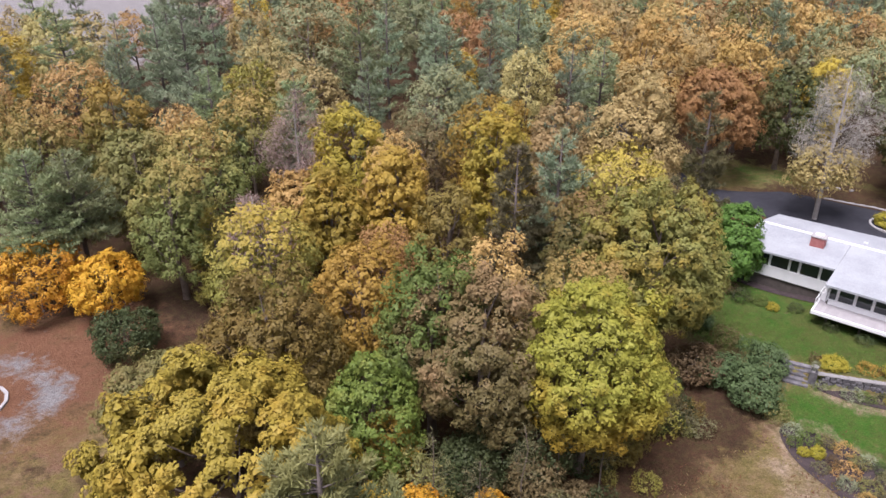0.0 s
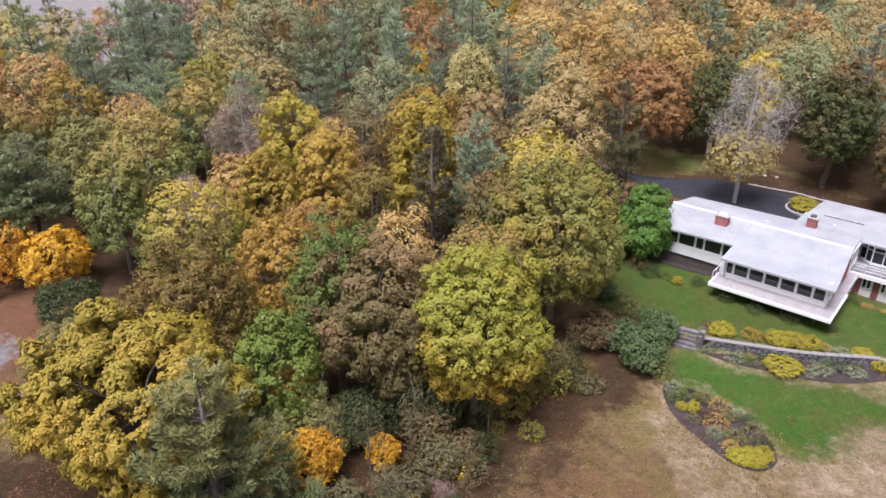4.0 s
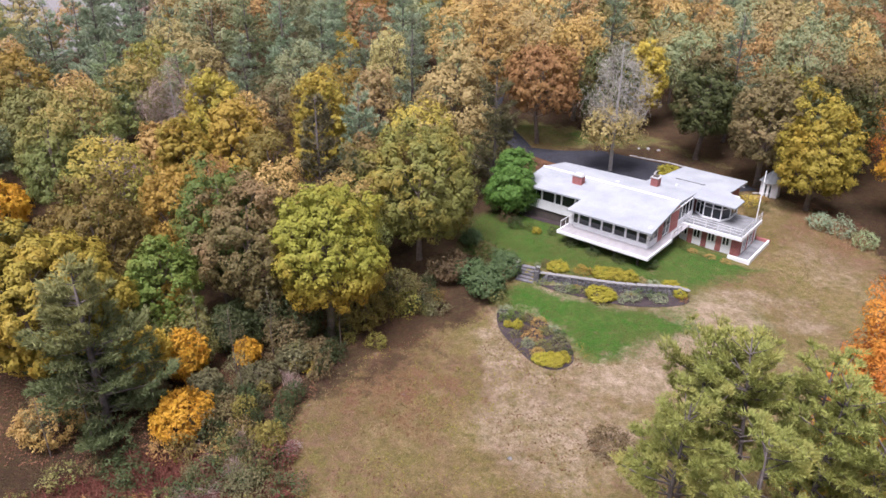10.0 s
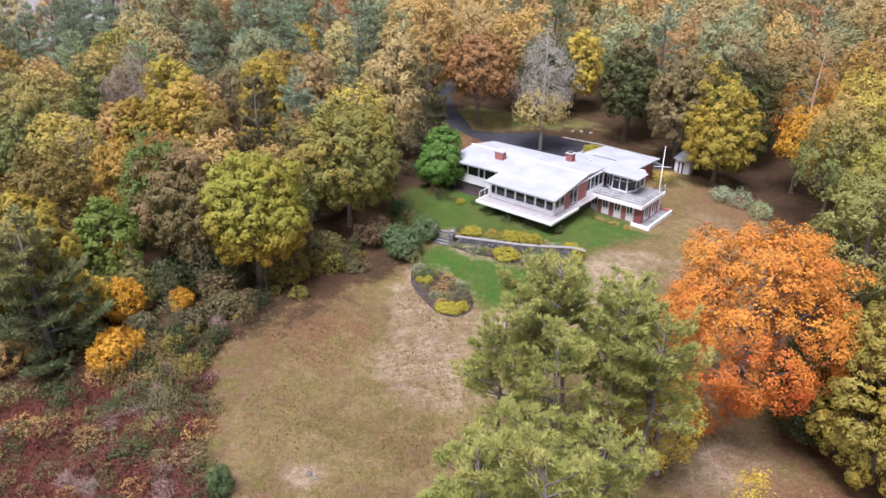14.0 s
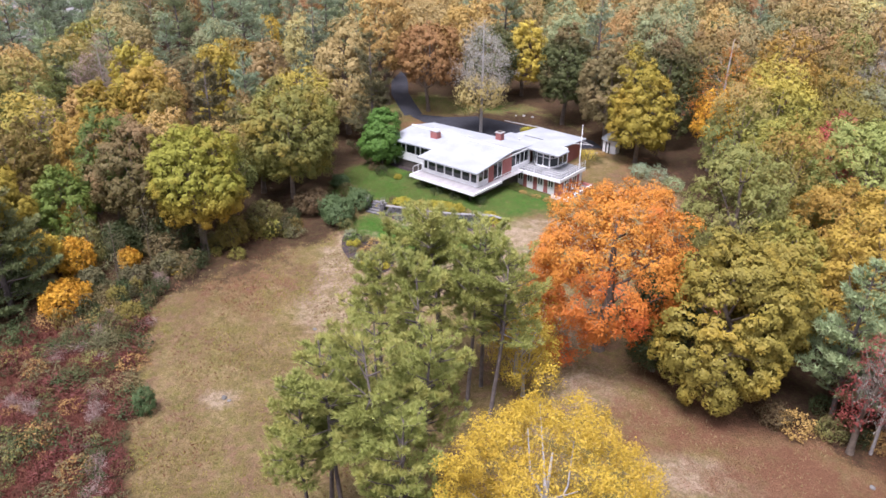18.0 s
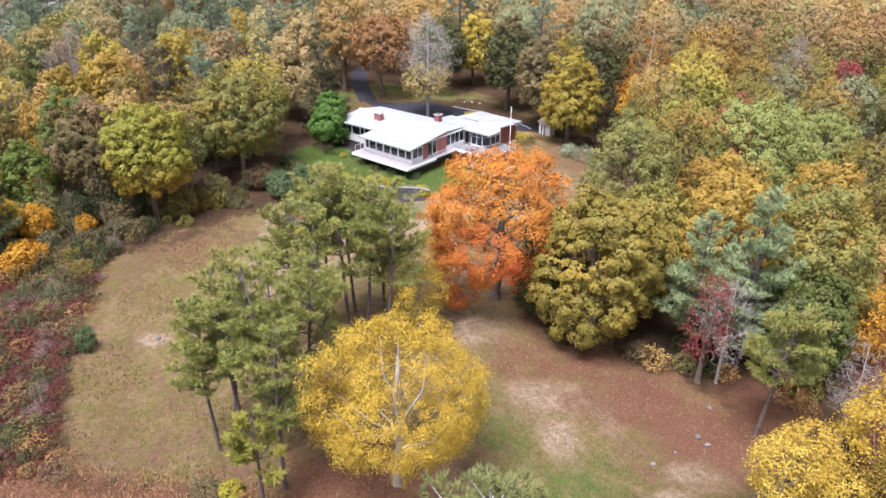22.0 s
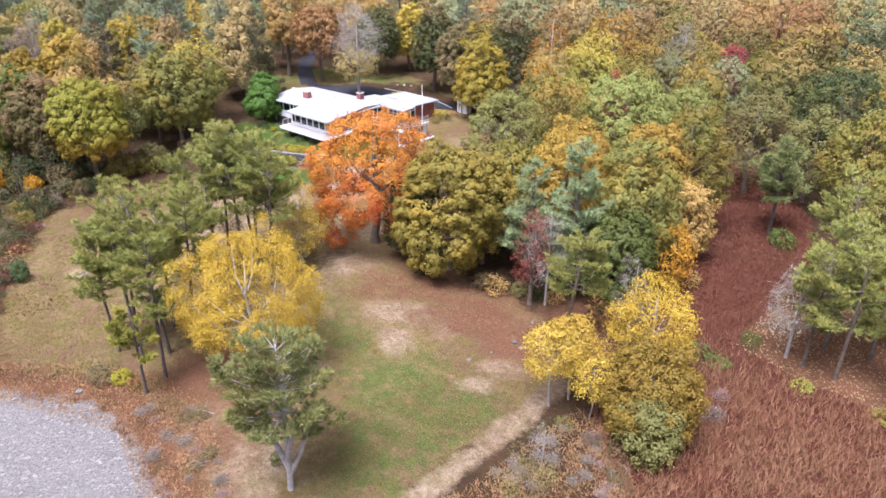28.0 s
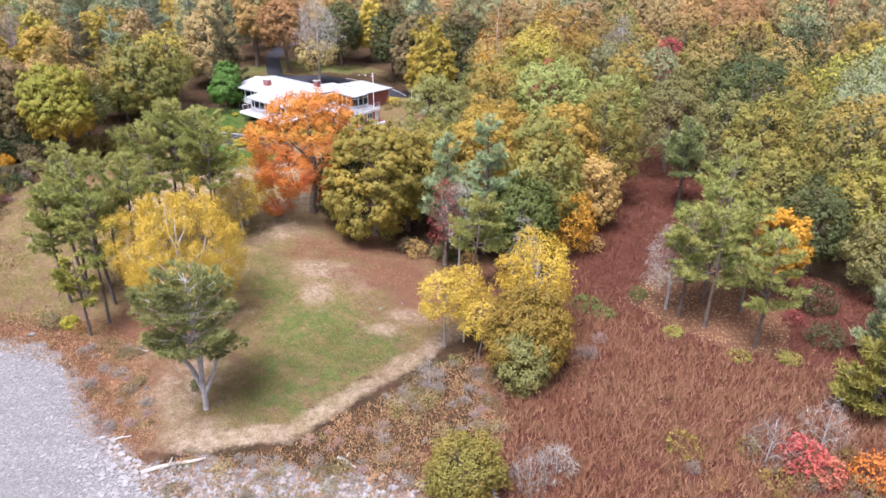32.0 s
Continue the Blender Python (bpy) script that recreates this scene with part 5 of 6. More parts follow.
place_broad(76.3, -6.6, 11.6, 3.3, "birch", 404, 0.1, 11000, 0.11, 24, airy=0.8, fill=0.1, bark=BARK_PALE, label="birch with yellow leaves at the marsh edge", name="birch_tree")
place_broad(69.0, -27.4, 5.2, 2.6, "lime", 409, 0.03, 9000, 0.11, 22, airy=0.7, label="small yellow-green tree on the rocky bank")


# leafless and thinly leaved trees
def place_bare(x, y, H, R, seed, label, r0=0.2, bark=BARK_PALE, twigs=5000, low=0.35, colour="twig", name="bare_tree"):
    crown, _, _ = broadleaf(seed, H, R, low, int(twigs * 0.55), 0.036, 20, 0.5, 16.0, 0.9, fill=0.8, airy=1.0, smooth=0.0)
    v, f = bare_tree(seed, H * 0.97, R, r0, 5, 0.55, low)
    t = make_tree(name, label, crown, (v, f), bark, colour)
    t.matrix_basis = pose(x, y, hz(x, y))
    return t


place_bare(42.7, 76.0, 18.2, 4.4, 500, "tall grey tree almost bare of leaves by the drive", 0.24, twigs=7000, colour="ash")
place_broad(42.7, 76.2, 13.0, 3.6, "tan", 520, 0.45, 1500, 0.2, 14, label="thin tan foliage clinging round a grey trunk", r0=0.12)
place_broad(75.2, 64.0, 14.5, 2.8, "amber", 521, 0.3, 3500, 0.15, 24, airy=0.6, label="young tree with thin amber foliage at the wood edge")
place_bare(76.7, 66.5, 18.6, 4.5, 501, "half-bare tree with a few orange leaves", 0.25, colour="orange", twigs=3000)
place_bare(69.2, 6.4, 10.8, 2.2, 502, "slender bare grey tree beside a red one", 0.12, bark=BARK_PALE, twigs=1800)
place_bare(75.8, -1.6, 9.6, 2.0, 503, "bare white birch with hardly a leaf", 0.12, twigs=1200)
place_bare(90.5, -2.0, 9.0, 3.0, 504, "dead grey pine with bare branches", 0.15, twigs=2500)
place_bare(99.3, 67.8, 16.5, 4.4, 508, "bare grey tree among autumn woods", 0.2, twigs=6000)
place_bare(-17.0, 59.5, 11.0, 3.0, 506, "bare purplish grey tree among the woods", 0.14, colour="purple")
for i, (x, y, h) in enumerate(((-6.0, 23.5, 6.0), (-2.6, 27.0, 7.0), (-0.6, 33.0, 8.0), (2.2, 32.6, 6.5), (5.0, 34.6, 7.5), (7.6, 36.4, 8.0), (-8.4, 22.0, 5.5), (10.6, 36.8, 6.0), (3.6, 29.4, 4.5))):
    place_bare(x, y, h, 1.3, 530 + i, "slender leafless sapling at the edge of the wood", 0.06, bark=BARK, twigs=260, low=0.4, colour="hemlock", name="sapling")
place_bare(-16.0, 76.0, 14.0, 4.5, 507, "bare purplish grey tree among the woods", 0.18, colour="purple", twigs=8000)

# forest: a few shapes, copied with their own turn, size and colour --------------------------
rng = np.random.default_rng(7)
SHAPES = []
for k in range(12):
    crown, cc, r = broadleaf(600 + k, 16.0, 5.2, 0.24, 6400 if k < 6 else 3800, 0.16 if k < 6 else 0.21, 50 + 4 * (k % 6), 0.1 * (k % 3), fill=0.25, smooth=1.0)
    SHAPES.append(make_tree("forest_tree", "broadleaf woodland tree in autumn foliage", crown, limbs(cc, r, 15.0, 0.25, sides=5), BARK, "olive"))
PINES = []
for k in range(8):
    crown, v, f = conifer(640 + k, 18.0, 4.4, 0.2, 12, 0.13 if k < 4 else 0.17, 8000 if k < 4 else 4800)
    PINES.append(make_tree("forest_pine", "tall woodland pine among autumn trees", crown, (v, f), BARK_DARK, "pine"))

taken = list(NAMED)
OPEN = [([(54, 24), (62, 24), (68, 40), (62, 46), (56, 40)], 1.5), ([(-45, 8), (-17, 8), (-17, 36), (-45, 36)], 0.0), (CLEARING, 1.5), (NORTH_LAWN, 1.0), (MARSH, 2.5), (BEACH, 3.0), (DRIVE, 3.5), (HEATH, 0.5), (ISLAND, 0.5), (LOOP_YARD, 2.0), ([(-10, 18), (9, 18), (12, 42), (4, 41), (-10, 35)], 0.0), ([(8, 36), (26, 40), (26, 58), (16, 46)], 0.0), ([(17, 54), (30, 54), (34, 72), (21, 72)], 0.0), ([(84, -12), (112, -12), (108, 14), (92, 12)], 0.0), ([(-66, 128), (-56, 140), (-80, 280), (-260, 280), (-150, 130)], 0.0)]


def is_open(x, y, pad=0.0):
    """Where no wood grows, for arrays of places."""
    o = along(DRIVE_LINE, x, y) < 4.0
    for p, m in OPEN:
        o |= inside(p, x, y) > -m - pad
    u, v = to_house(x, y)
    return o | ((-21 < u) & (u < 9) & (-9 < v) & (v < 29))


px, py = rng.uniform(-150, 260, 30000), rng.uniform(-4, 215, 30000)
good = ~is_open(px, py, 1.2) & ~((py < 25) & (px < 95)) & (px > -0.64 * py - 14) & (px < 84 + 0.64 * (py + 66))
tx, ty, tg = [list(c) for c in zip(*taken)]
T = np.zeros((4000, 3))
T[:len(tx)] = np.stack([tx, ty, tg], 1)
count = len(tx)
spots = []
for x, y in zip(px[good], py[good]):
    gap = rng.uniform(6.2, 10.2)
    q = T[:count]
    if np.any((q[:, 0] - x) ** 2 + (q[:, 1] - y) ** 2 < (gap * 0.5 + q[:, 2] * 0.5) ** 2):
        continue
    T[count] = (x, y, gap)
    count += 1
    spots.append((x, y, gap))
spots.sort(key=lambda p: float(along([(0, 0), (67, -66)], np.float64(p[0]), np.float64(p[1]))))
near, rest = spots[:290], spots[290:]


def pick_colour(x, y):
    k = noise.noise(Vector((x * 0.035, y * 0.035, 3.0)))
    r = rng.random()
    # the far pools draw on the tones paled for haze
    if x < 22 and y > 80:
        pool = (("pine", 0.24), ("bluepine", 0.54), ("hazegreen", 0.62), ("hazegold", 0.76), ("gold", 0.8), ("hazerust", 0.89), ("purple", 0.93), ("red", 0.97), ("tan", 1.0))
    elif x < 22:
        pool = (("pine", 0.16), ("bluepine", 0.24), ("rusttop", 0.45), ("goldtop", 0.6), ("olivegold", 0.7), ("hazerust", 0.8), ("brown", 0.85), ("gold", 0.93), ("dark", 1.0))
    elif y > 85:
        pool = (("pine", 0.16), ("bluepine", 0.3), ("hazegreen", 0.44), ("hazerust", 0.6), ("tan", 0.7), ("hazegold", 0.86), ("rusttop", 0.96), ("red", 1.0))
    else:
        pool = (("rusttop", 0.22), ("palegreen", 0.38), ("hazegreen", 0.5), ("goldtop", 0.68), ("lime", 0.77), ("dark", 0.83), ("gold", 0.88), ("pine", 0.95), ("rust", 0.985), ("red", 1.0))
    r = min(0.999, max(0.0, r * 0.8 + 0.2 * (0.5 + k)))
    return next(c for c, lim in pool if r <= lim)


for i, (x, y, gap) in enumerate(near):
    colour = pick_colour(x, y)
    far = 0 if i < 90 else 1
    src = PINES[4 * far + i % 4] if colour in ("pine", "bluepine", "lightpine") else SHAPES[6 * far + i % 6]
    s = gap / 8.0 * rng.uniform(0.92, 1.08)
    t = copy_thing(src, pose(x, y, hz(x, y) - 0.1, 0, 0, rng.uniform(0, 360)))
    t.scale = (s, s, 0.45 + 0.55 * s * rng.uniform(0.85, 1.15))
    recolour(t, colour)
    tagged(t, f"woodland {'pine' if src in PINES else 'broadleaf tree'} with {WORDS[colour]} foliage", group="woodland trees")
for t in SHAPES + PINES:
    for o in [*t.children, t]:
        bpy.data.objects.remove(o)

# woods farther off, one mass per colour of foliage
by_colour = {}
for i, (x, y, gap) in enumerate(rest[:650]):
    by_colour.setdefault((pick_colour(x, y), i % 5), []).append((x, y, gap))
far_shapes = []
for k in range(3):
    me, _, _ = broadleaf(700 + k, 16.0, 5.2, 0.36, 2400, 0.25, 56, smooth=1.0, fill=0.2)
    me2, _, _ = conifer(710 + k, 18.0, 4.5, 0.35, 10, 0.21, 2600)
    out = []
    for q in (me, me2):
        co = np.empty(len(q.vertices) * 3, np.float32)
        q.vertices.foreach_get("co", co)
        li = np.empty(len(q.loops), np.int32)
        q.loops.foreach_get("vertex_index", li)
        out.append(co.reshape(-1, 3)[li])
        bpy.data.meshes.remove(q)
    far_shapes.append(out)
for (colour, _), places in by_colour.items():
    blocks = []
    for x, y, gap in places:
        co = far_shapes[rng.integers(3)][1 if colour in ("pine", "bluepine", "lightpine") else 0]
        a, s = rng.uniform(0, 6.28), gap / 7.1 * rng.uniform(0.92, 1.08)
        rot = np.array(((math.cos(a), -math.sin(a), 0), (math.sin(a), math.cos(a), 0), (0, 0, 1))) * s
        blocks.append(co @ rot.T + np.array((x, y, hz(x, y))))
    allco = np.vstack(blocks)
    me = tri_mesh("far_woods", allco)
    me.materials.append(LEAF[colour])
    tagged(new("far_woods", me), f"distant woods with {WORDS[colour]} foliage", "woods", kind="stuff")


# garden ------------------------------------------------------------------------------------
BUSHES = []
for k in range(5):
    me, _, _ = broadleaf(800 + k, 1.3, 0.85, 0.02, 540, 0.073, 18, airy=0.7, flop=0.6)
    BUSHES.append(me)
    me.materials.append(LEAF["green"])
HERBS = []
for k in range(2):
    r = np.random.default_rng(830 + k)
    kk = 900
    th, rad = r.uniform(0, 6.28, kk), np.sqrt(r.random(kk))
    pos = np.stack([np.cos(th) * rad * 0.9, np.sin(th) * rad * 0.9, 0.15 + 0.45 * (1 - rad ** 2) * r.uniform(0.4, 1, kk)], 1)
    me = leaf_mesh("tuft", pos, np.tile((0, 0, 0.3), (kk, 1)), 0.05, r, 6.0, 0.7, along=np.stack([np.cos(th) * 0.5, np.sin(th) * 0.5, np.ones(kk) * 0.9], 1))
    me.materials.append(LEAF["straw"])
    HERBS.append(me)
TWIGGY = []
for k in range(3):
    r = np.random.default_rng(850 + k)
    kk = 420
    d = unit(r, kk)
    d[:, 2] = np.abs(d[:, 2]) * 0.9 + 0.15
    d /= np.linalg.norm(d, axis=1)[:, None]
    pos = d * r.uniform(0.25, 0.85, kk)[:, None] * np.array((0.9, 0.9, 1.25))
    me = leaf_mesh("shrub", pos, np.cross(d, r.normal(0, 1, (kk, 3))), 0.02, r, 22.0, 0.1, along=d + r.normal(0, 0.35, (kk, 3)))
    me.materials.append(LEAF["twig"])
    TWIGGY.append(me)
DENSE, _, _ = broadleaf(860, 1.3, 0.85, 0.02, 2600, 0.052, 20, fill=0.4)
DENSE.materials.append(LEAF["green"])
brng = np.random.default_rng(21)


def bush(x, y, w, h, colour, label="", kind="shrub", group="", mesh=None, lift=0.0, stretch=1.0):
    """A shrub of width w and height h standing on the ground."""
    me = mesh or (TWIGGY[brng.integers(3)] if colour in ("twig", "purple") else BUSHES[brng.integers(5)])
    o = new(kind, me)
    o.material_slots[0].link = "OBJECT"
    o.material_slots[0].material = LEAF[colour]
    s = w / 1.8
    o.matrix_basis = pose(x, y, hz(x, y) - 0.05 + lift, 0, 0, brng.uniform(0, 360)) @ Matrix.Diagonal((s * stretch, s / stretch, h / 1.3, 1))
    tagged(o, label or f"rounded {WORDS.get(colour, colour)} shrub growing close to the ground", "shrub", group)
    return o


WORDS.update(maroon="dark red", chartreuse="yellow-green", lightpine="bright green", twig="grey leafless", straw="straw-coloured", reed="reddish", litter="tan")

# planting beds of dark mulch
draped("mulch_bed", rounded(BED_WALL), 0.05, MULCH, "dark mulch bed below the garden wall", 0.6)
draped("mulch_bed", rounded(BED_SLOPE), 0.05, MULCH, "dark mulch bed on the slope of the lawn", 0.6)
draped("mulch_bed", [from_house(u, v) for u, v in ((-18.6, 4.2), (-10.6, 4.2), (-10.6, 5.2), (-18.6, 5.2))], 0.05, MULCH, "dark mulch strip along the house", 0.8)

for x, y, w, h, c in ((31.7, 48.4, 2.3, 0.8, "chartreuse"), (34.2, 47.6, 1.9, 0.7, "gold"), (30.6, 49.0, 1.2, 0.8, "brown"), (36.0, 46.7, 2.2, 1.0, "chartreuse"), (37.3, 46.4, 2.2, 1.0, "chartreuse"), (38.6, 46.2, 2.0, 0.9, "chartreuse"), (35.2, 47.3, 0.9, 0.6, "brown"),
                      (42.6, 45.2, 1.7, 0.7, "chartreuse"), (41.0, 45.6, 1.5, 0.4, "sage"), (39.8, 46.0, 1.4, 0.4, "straw"), (35.3, 43.9, 2.9, 1.0, "chartreuse"), (36.2, 43.6, 1.5, 0.8, "chartreuse"), (38.3, 43.5, 2.0, 0.7, "sage"), (37.4, 43.2, 1.2, 0.5, "sage"), (39.6, 44.2, 2.2, 0.7, "green"),
                      (31.9, 45.3, 1.9, 0.6, "sage"), (32.8, 44.9, 1.4, 0.5, "green"), (29.9, 46.4, 1.3, 0.6, "sage"), (43.1, 43.6, 1.5, 1.0, "chartreuse"), (43.2, 42.9, 1.0, 0.6, "rust"), (40.9, 43.1, 1.9, 0.5, "sage"), (41.4, 44.0, 1.2, 0.4, "green"),
                      (25.9, 42.0, 1.7, 0.9, "sage"), (26.9, 41.4, 2.0, 0.9, "green"), (26.0, 40.1, 0.9, 0.6, "chartreuse"), (26.9, 39.9, 1.1, 0.8, "chartreuse"), (28.9, 40.2, 1.6, 0.8, "rust"), (28.2, 38.2, 1.9, 0.8, "rust"), (27.6, 39.0, 1.2, 0.8, "brown"), (29.4, 38.9, 1.6, 0.7, "maplegreen"), (30.2, 39.2, 1.2, 0.6, "sage"),
                      (30.4, 36.9, 1.9, 1.0, "hemlock"), (28.6, 34.5, 1.9, 0.7, "chartreuse"), (29.6, 34.4, 2.0, 0.7, "chartreuse"), (30.3, 34.7, 1.6, 0.7, "chartreuse"), (28.0, 40.9, 1.5, 0.8, "maplegreen"),
                      (24.1, 45.3, 4.2, 3.0, "green"), (26.3, 48.4, 3.6, 2.5, "dark"), (25.3, 43.4, 2.1, 1.6, "maplegreen"), (24.4, 52.6, 2.6, 1.6, "maplegreen"), (23.0, 55.5, 2.8, 1.6, "dark"), (25.8, 50.5, 2.2, 1.5, "dark"), (22.6, 48.0, 3.6, 2.2, "green"),
                      (27.6, 37.0, 1.5, 0.7, "sage"), (28.9, 36.6, 1.6, 0.8, "maplegreen"), (29.8, 35.6, 1.5, 0.7, "hemlock"), (28.3, 35.6, 1.4, 0.6, "rust"), (30.6, 38.2, 1.3, 0.7, "dark"), (26.6, 38.6, 1.2, 0.6, "hemlock"), (30.9, 35.6, 1.2, 0.6, "dark"), (25.7, 41.0, 1.2, 0.7, "green"), (33.9, 44.6, 1.4, 0.5, "hemlock"), (34.4, 45.0, 1.2, 0.5, "dark"), (46.2, 54.4, 1.9, 1.0, "green"), (47.4, 53.6, 1.2, 0.5, "rust"), (49.0, 52.7, 1.4, 0.4, "rust"), (48.2, 53.1, 1.0, 0.5, "maplegreen"), (44.9, 55.0, 1.4, 0.9, "green"), (50.4, 51.6, 1.3, 0.5, "rust"),
                      (50.4, 74.3, 3.4, 1.4, "chartreuse"), (51.9, 73.6, 1.8, 1.0, "rust"), (57.9, 65.4, 2.6, 1.4, "gold"), (58.8, 64.0, 2.0, 1.2, "maplegreen"), (57.0, 62.6, 1.6, 1.0, "olive"), (60.0, 66.5, 1.6, 0.8, "rust"),
                      (30.6, 57.6, 1.2, 0.7, "chartreuse"), (28.3, 59.5, 2.0, 1.3, "dark"), (29.8, 58.8, 1.6, 1.0, "green"), (27.4, 61.0, 2.2, 1.3, "brown"), (32.4, 57.0, 1.4, 0.9, "dark"), (36.0, 51.6, 1.6, 0.8, "dark"), (38.4, 50.0, 1.6, 0.8, "dark"), (34.0, 53.6, 1.6, 0.8, "dark"), (41.6, 49.0, 1.4, 0.9, "dark"),
                      (32.3, 23.4, 3.2, 2.0, "brown"), (29.3, -6.6, 2.2, 1.6, "hemlock"), (30.9, -6.6, 1.7, 1.2, "chartreuse"), (32.2, -7.4, 1.4, 0.9, "rust"), (46.6, -17.2, 1.0, 1.2, "green"),
                      (64.3, 60.3, 3.0, 1.8, "bluepine"), (66.4, 59.4, 3.2, 2.0, "bluepine"), (68.3, 57.0, 3.0, 2.0, "pine")):
    bush(x, y, w, h, "hedge" if w > 2.0 and c in ("green", "dark") else c, mesh=DENSE if (w > 2.4 and c in ("green", "dark")) or c == "chartreuse" else None)

bush(13.1, 10.8, 1.8, 2.3, "hedge", "small dense dark green conical bush on the field", mesh=DENSE)

# the dry-stone garden wall: shared stone meshes, one object a stone
wall = empty("garden_wall", *from_house(-1.5, -4.5), 0.0)
tagged(wall, "curved dry-stone retaining wall with pale cap stones", "wall")
stones = []
for k in range(7):
    bm = bmesh.new()
    bmesh.ops.create_cube(bm, size=1)
    bmesh.ops.bevel(bm, geom=bm.edges[:], offset=0.12, segments=1, affect="EDGES", profile=0.5)
    for vert in bm.verts:
        vert.co += Vector(noise.random_vector()) * 0.06
    me = bpy.data.meshes.new("stone")
    bm.to_mesh(me)
    bm.free()
    me.materials.append(STONE)
    stones.append(me)
cap_mesh = stones[0].copy()
cap_mesh.materials.clear()
cap_mesh.materials.append(plain("cap_stone", (0.20, 0.19, 0.19), (0.31, 0.295, 0.29), 1.5, 0.9, bump=0.4, fine=10.0))
srng = random.Random(5)


def stone_at(u, z, wide, high, deep, me, name, parent=wall):
    x, y = from_house(u, float(wall_v(u)))
    x2, y2 = from_house(u + 0.1, float(wall_v(u + 0.1)))
    o = new(name, me)
    o.parent = parent
    o.matrix_basis = Matrix.Translation((x - parent.location.x, y - parent.location.y, z - parent.location.z)) @ Matrix.Rotation(math.atan2(y2 - y, x2 - x), 4, "Z") @ Matrix.Diagonal((wide, deep, high, 1))
    return o


for course in range(4):
    u = -7.9 + 0.17 * course
    while u < 4.6:
        wide = srng.uniform(0.32, 0.6)
        x, y = from_house(u, float(wall_v(u)) - 0.5)
        stone_at(u + wide / 2, hz(x, y) - 0.05 + course * 0.25 + 0.12, wide * 0.97, 0.25, srng.uniform(0.42, 0.52), stones[srng.randrange(7)], "stone")
        u += wide
u = -7.9
while u < 4.6:
    wide = srng.uniform(0.6, 0.95)
    x, y = from_house(u, float(wall_v(u)) - 0.5)
    stone_at(u + wide / 2, hz(x, y) + 1.02, wide * 1.06, 0.08, 0.46, cap_mesh, "cap_stone")
    u += wide

# stone steps between two piers with planted urns
ang = math.degrees(math.atan2(HU[1], HU[0])) + 12
stx, sty = from_house(-9.35, -7.5)
zlow = hz(*from_house(-9.3, -8.8))
steps = empty("garden_steps", stx, sty, zlow, ang)
tagged(steps, "short flight of grey stone steps through the garden wall", "steps")
for k in range(5):
    box("step", -0.95, 0.95, -1.2 + k * 0.4, -0.75 + k * 0.4, -0.3, 0.14 + k * 0.19, STONE, steps)
for sx2 in (-1.15, 1.15):
    pier = box("pier", sx2 - 0.28, sx2 + 0.28, -0.75, -0.2, -0.3, 1.25, STONE, steps)
for sx2 in (-1.15, 1.15):
    m = steps.matrix_basis @ Matrix.Translation((sx2, -0.47, 1.25))
    urn = empty("planted_urn", *m.translation)
    tagged(urn, "pale stone urn filled with white and green flowers on a pier", "urn")
    bm = bmesh.new()
    rings = ((0.16, 0.0), (0.12, 0.1), (0.24, 0.3), (0.28, 0.42), (0.3, 0.46))
    prev = None
    for r, z in rings:
        loop = [bm.verts.new((r * math.cos(a * math.pi / 6), r * math.sin(a * math.pi / 6), z)) for a in range(12)]
        if prev:
            for a in range(12):
                bm.faces.new((prev[a], prev[(a + 1) % 12], loop[(a + 1) % 12], loop[a]))
        prev = loop
    bm.faces.new(prev)
    part("pot", bm, CONCRETE, urn)
    pl = new("plant", BUSHES[1])
    pl.parent = urn
    pl.material_slots[0].link = "OBJECT"
    pl.material_slots[0].material = LEAF["sage"]
    pl.matrix_basis = Matrix.Translation((0, 0, 0.4)) @ Matrix.Diagonal((0.42, 0.42, 0.38, 1))

# kerbs of the turning court
for name, line, material in (("kerb", [(46.9, 82.5), (52.3, 80.4), (56.9, 76.8), (59.9, 71.9)], CONCRETE),):
    k = empty(name, line[0][0], line[0][1], hz(*line[0]))
    tagged(k, "pale concrete kerb along the asphalt court", "kerb")
    for (ax, ay), (bx, by) in zip(line[:-1], line[1:]):
        reach = math.hypot(bx - ax, by - ay)
        count = max(1, round(reach / 1.2))
        for i in range(count):
            cx, cy = ax + (bx - ax) * (i + 0.5) / count, ay + (by - ay) * (i + 0.5) / count
            o = box("kerb_stone", 0.01 - reach / count / 2, reach / count / 2 - 0.01, -0.1, 0.1, -0.15, 0.14, material, k)
            o.matrix_basis = Matrix.Translation((cx - line[0][0], cy - line[0][1], hz(cx, cy) - hz(*line[0]))) @ Matrix.Rotation(math.atan2(by - ay, bx - ax), 4, "Z")
for (cx, cy, r, label) in ((50.6, 74.2, 2.1, "round planted island with a white kerb in the court"), (LOOP[0], LOOP[1], 2.4, "round island with a pale stone kerb inside the gravel loop")):
    k = empty("island_kerb", cx, cy, hz(cx, cy))
    tagged(k, label, "kerb")
    for i in range(14):
        a = 2 * math.pi * i / 14
        o = box("kerb_stone", -r * 0.22, r * 0.22, -0.13, 0.13, -0.1, 0.2, CONCRETE, k)
        o.matrix_basis = Matrix.Translation((r * math.cos(a), r * math.sin(a), 0)) @ Matrix.Rotation(a + math.pi / 2, 4, "Z")
bush(LOOP[0] + 0.8, LOOP[1], 2.2, 0.6, "dark")
bush(LOOP[0] - 0.7, LOOP[1] + 0.5, 2.0, 0.6, "maplegreen")


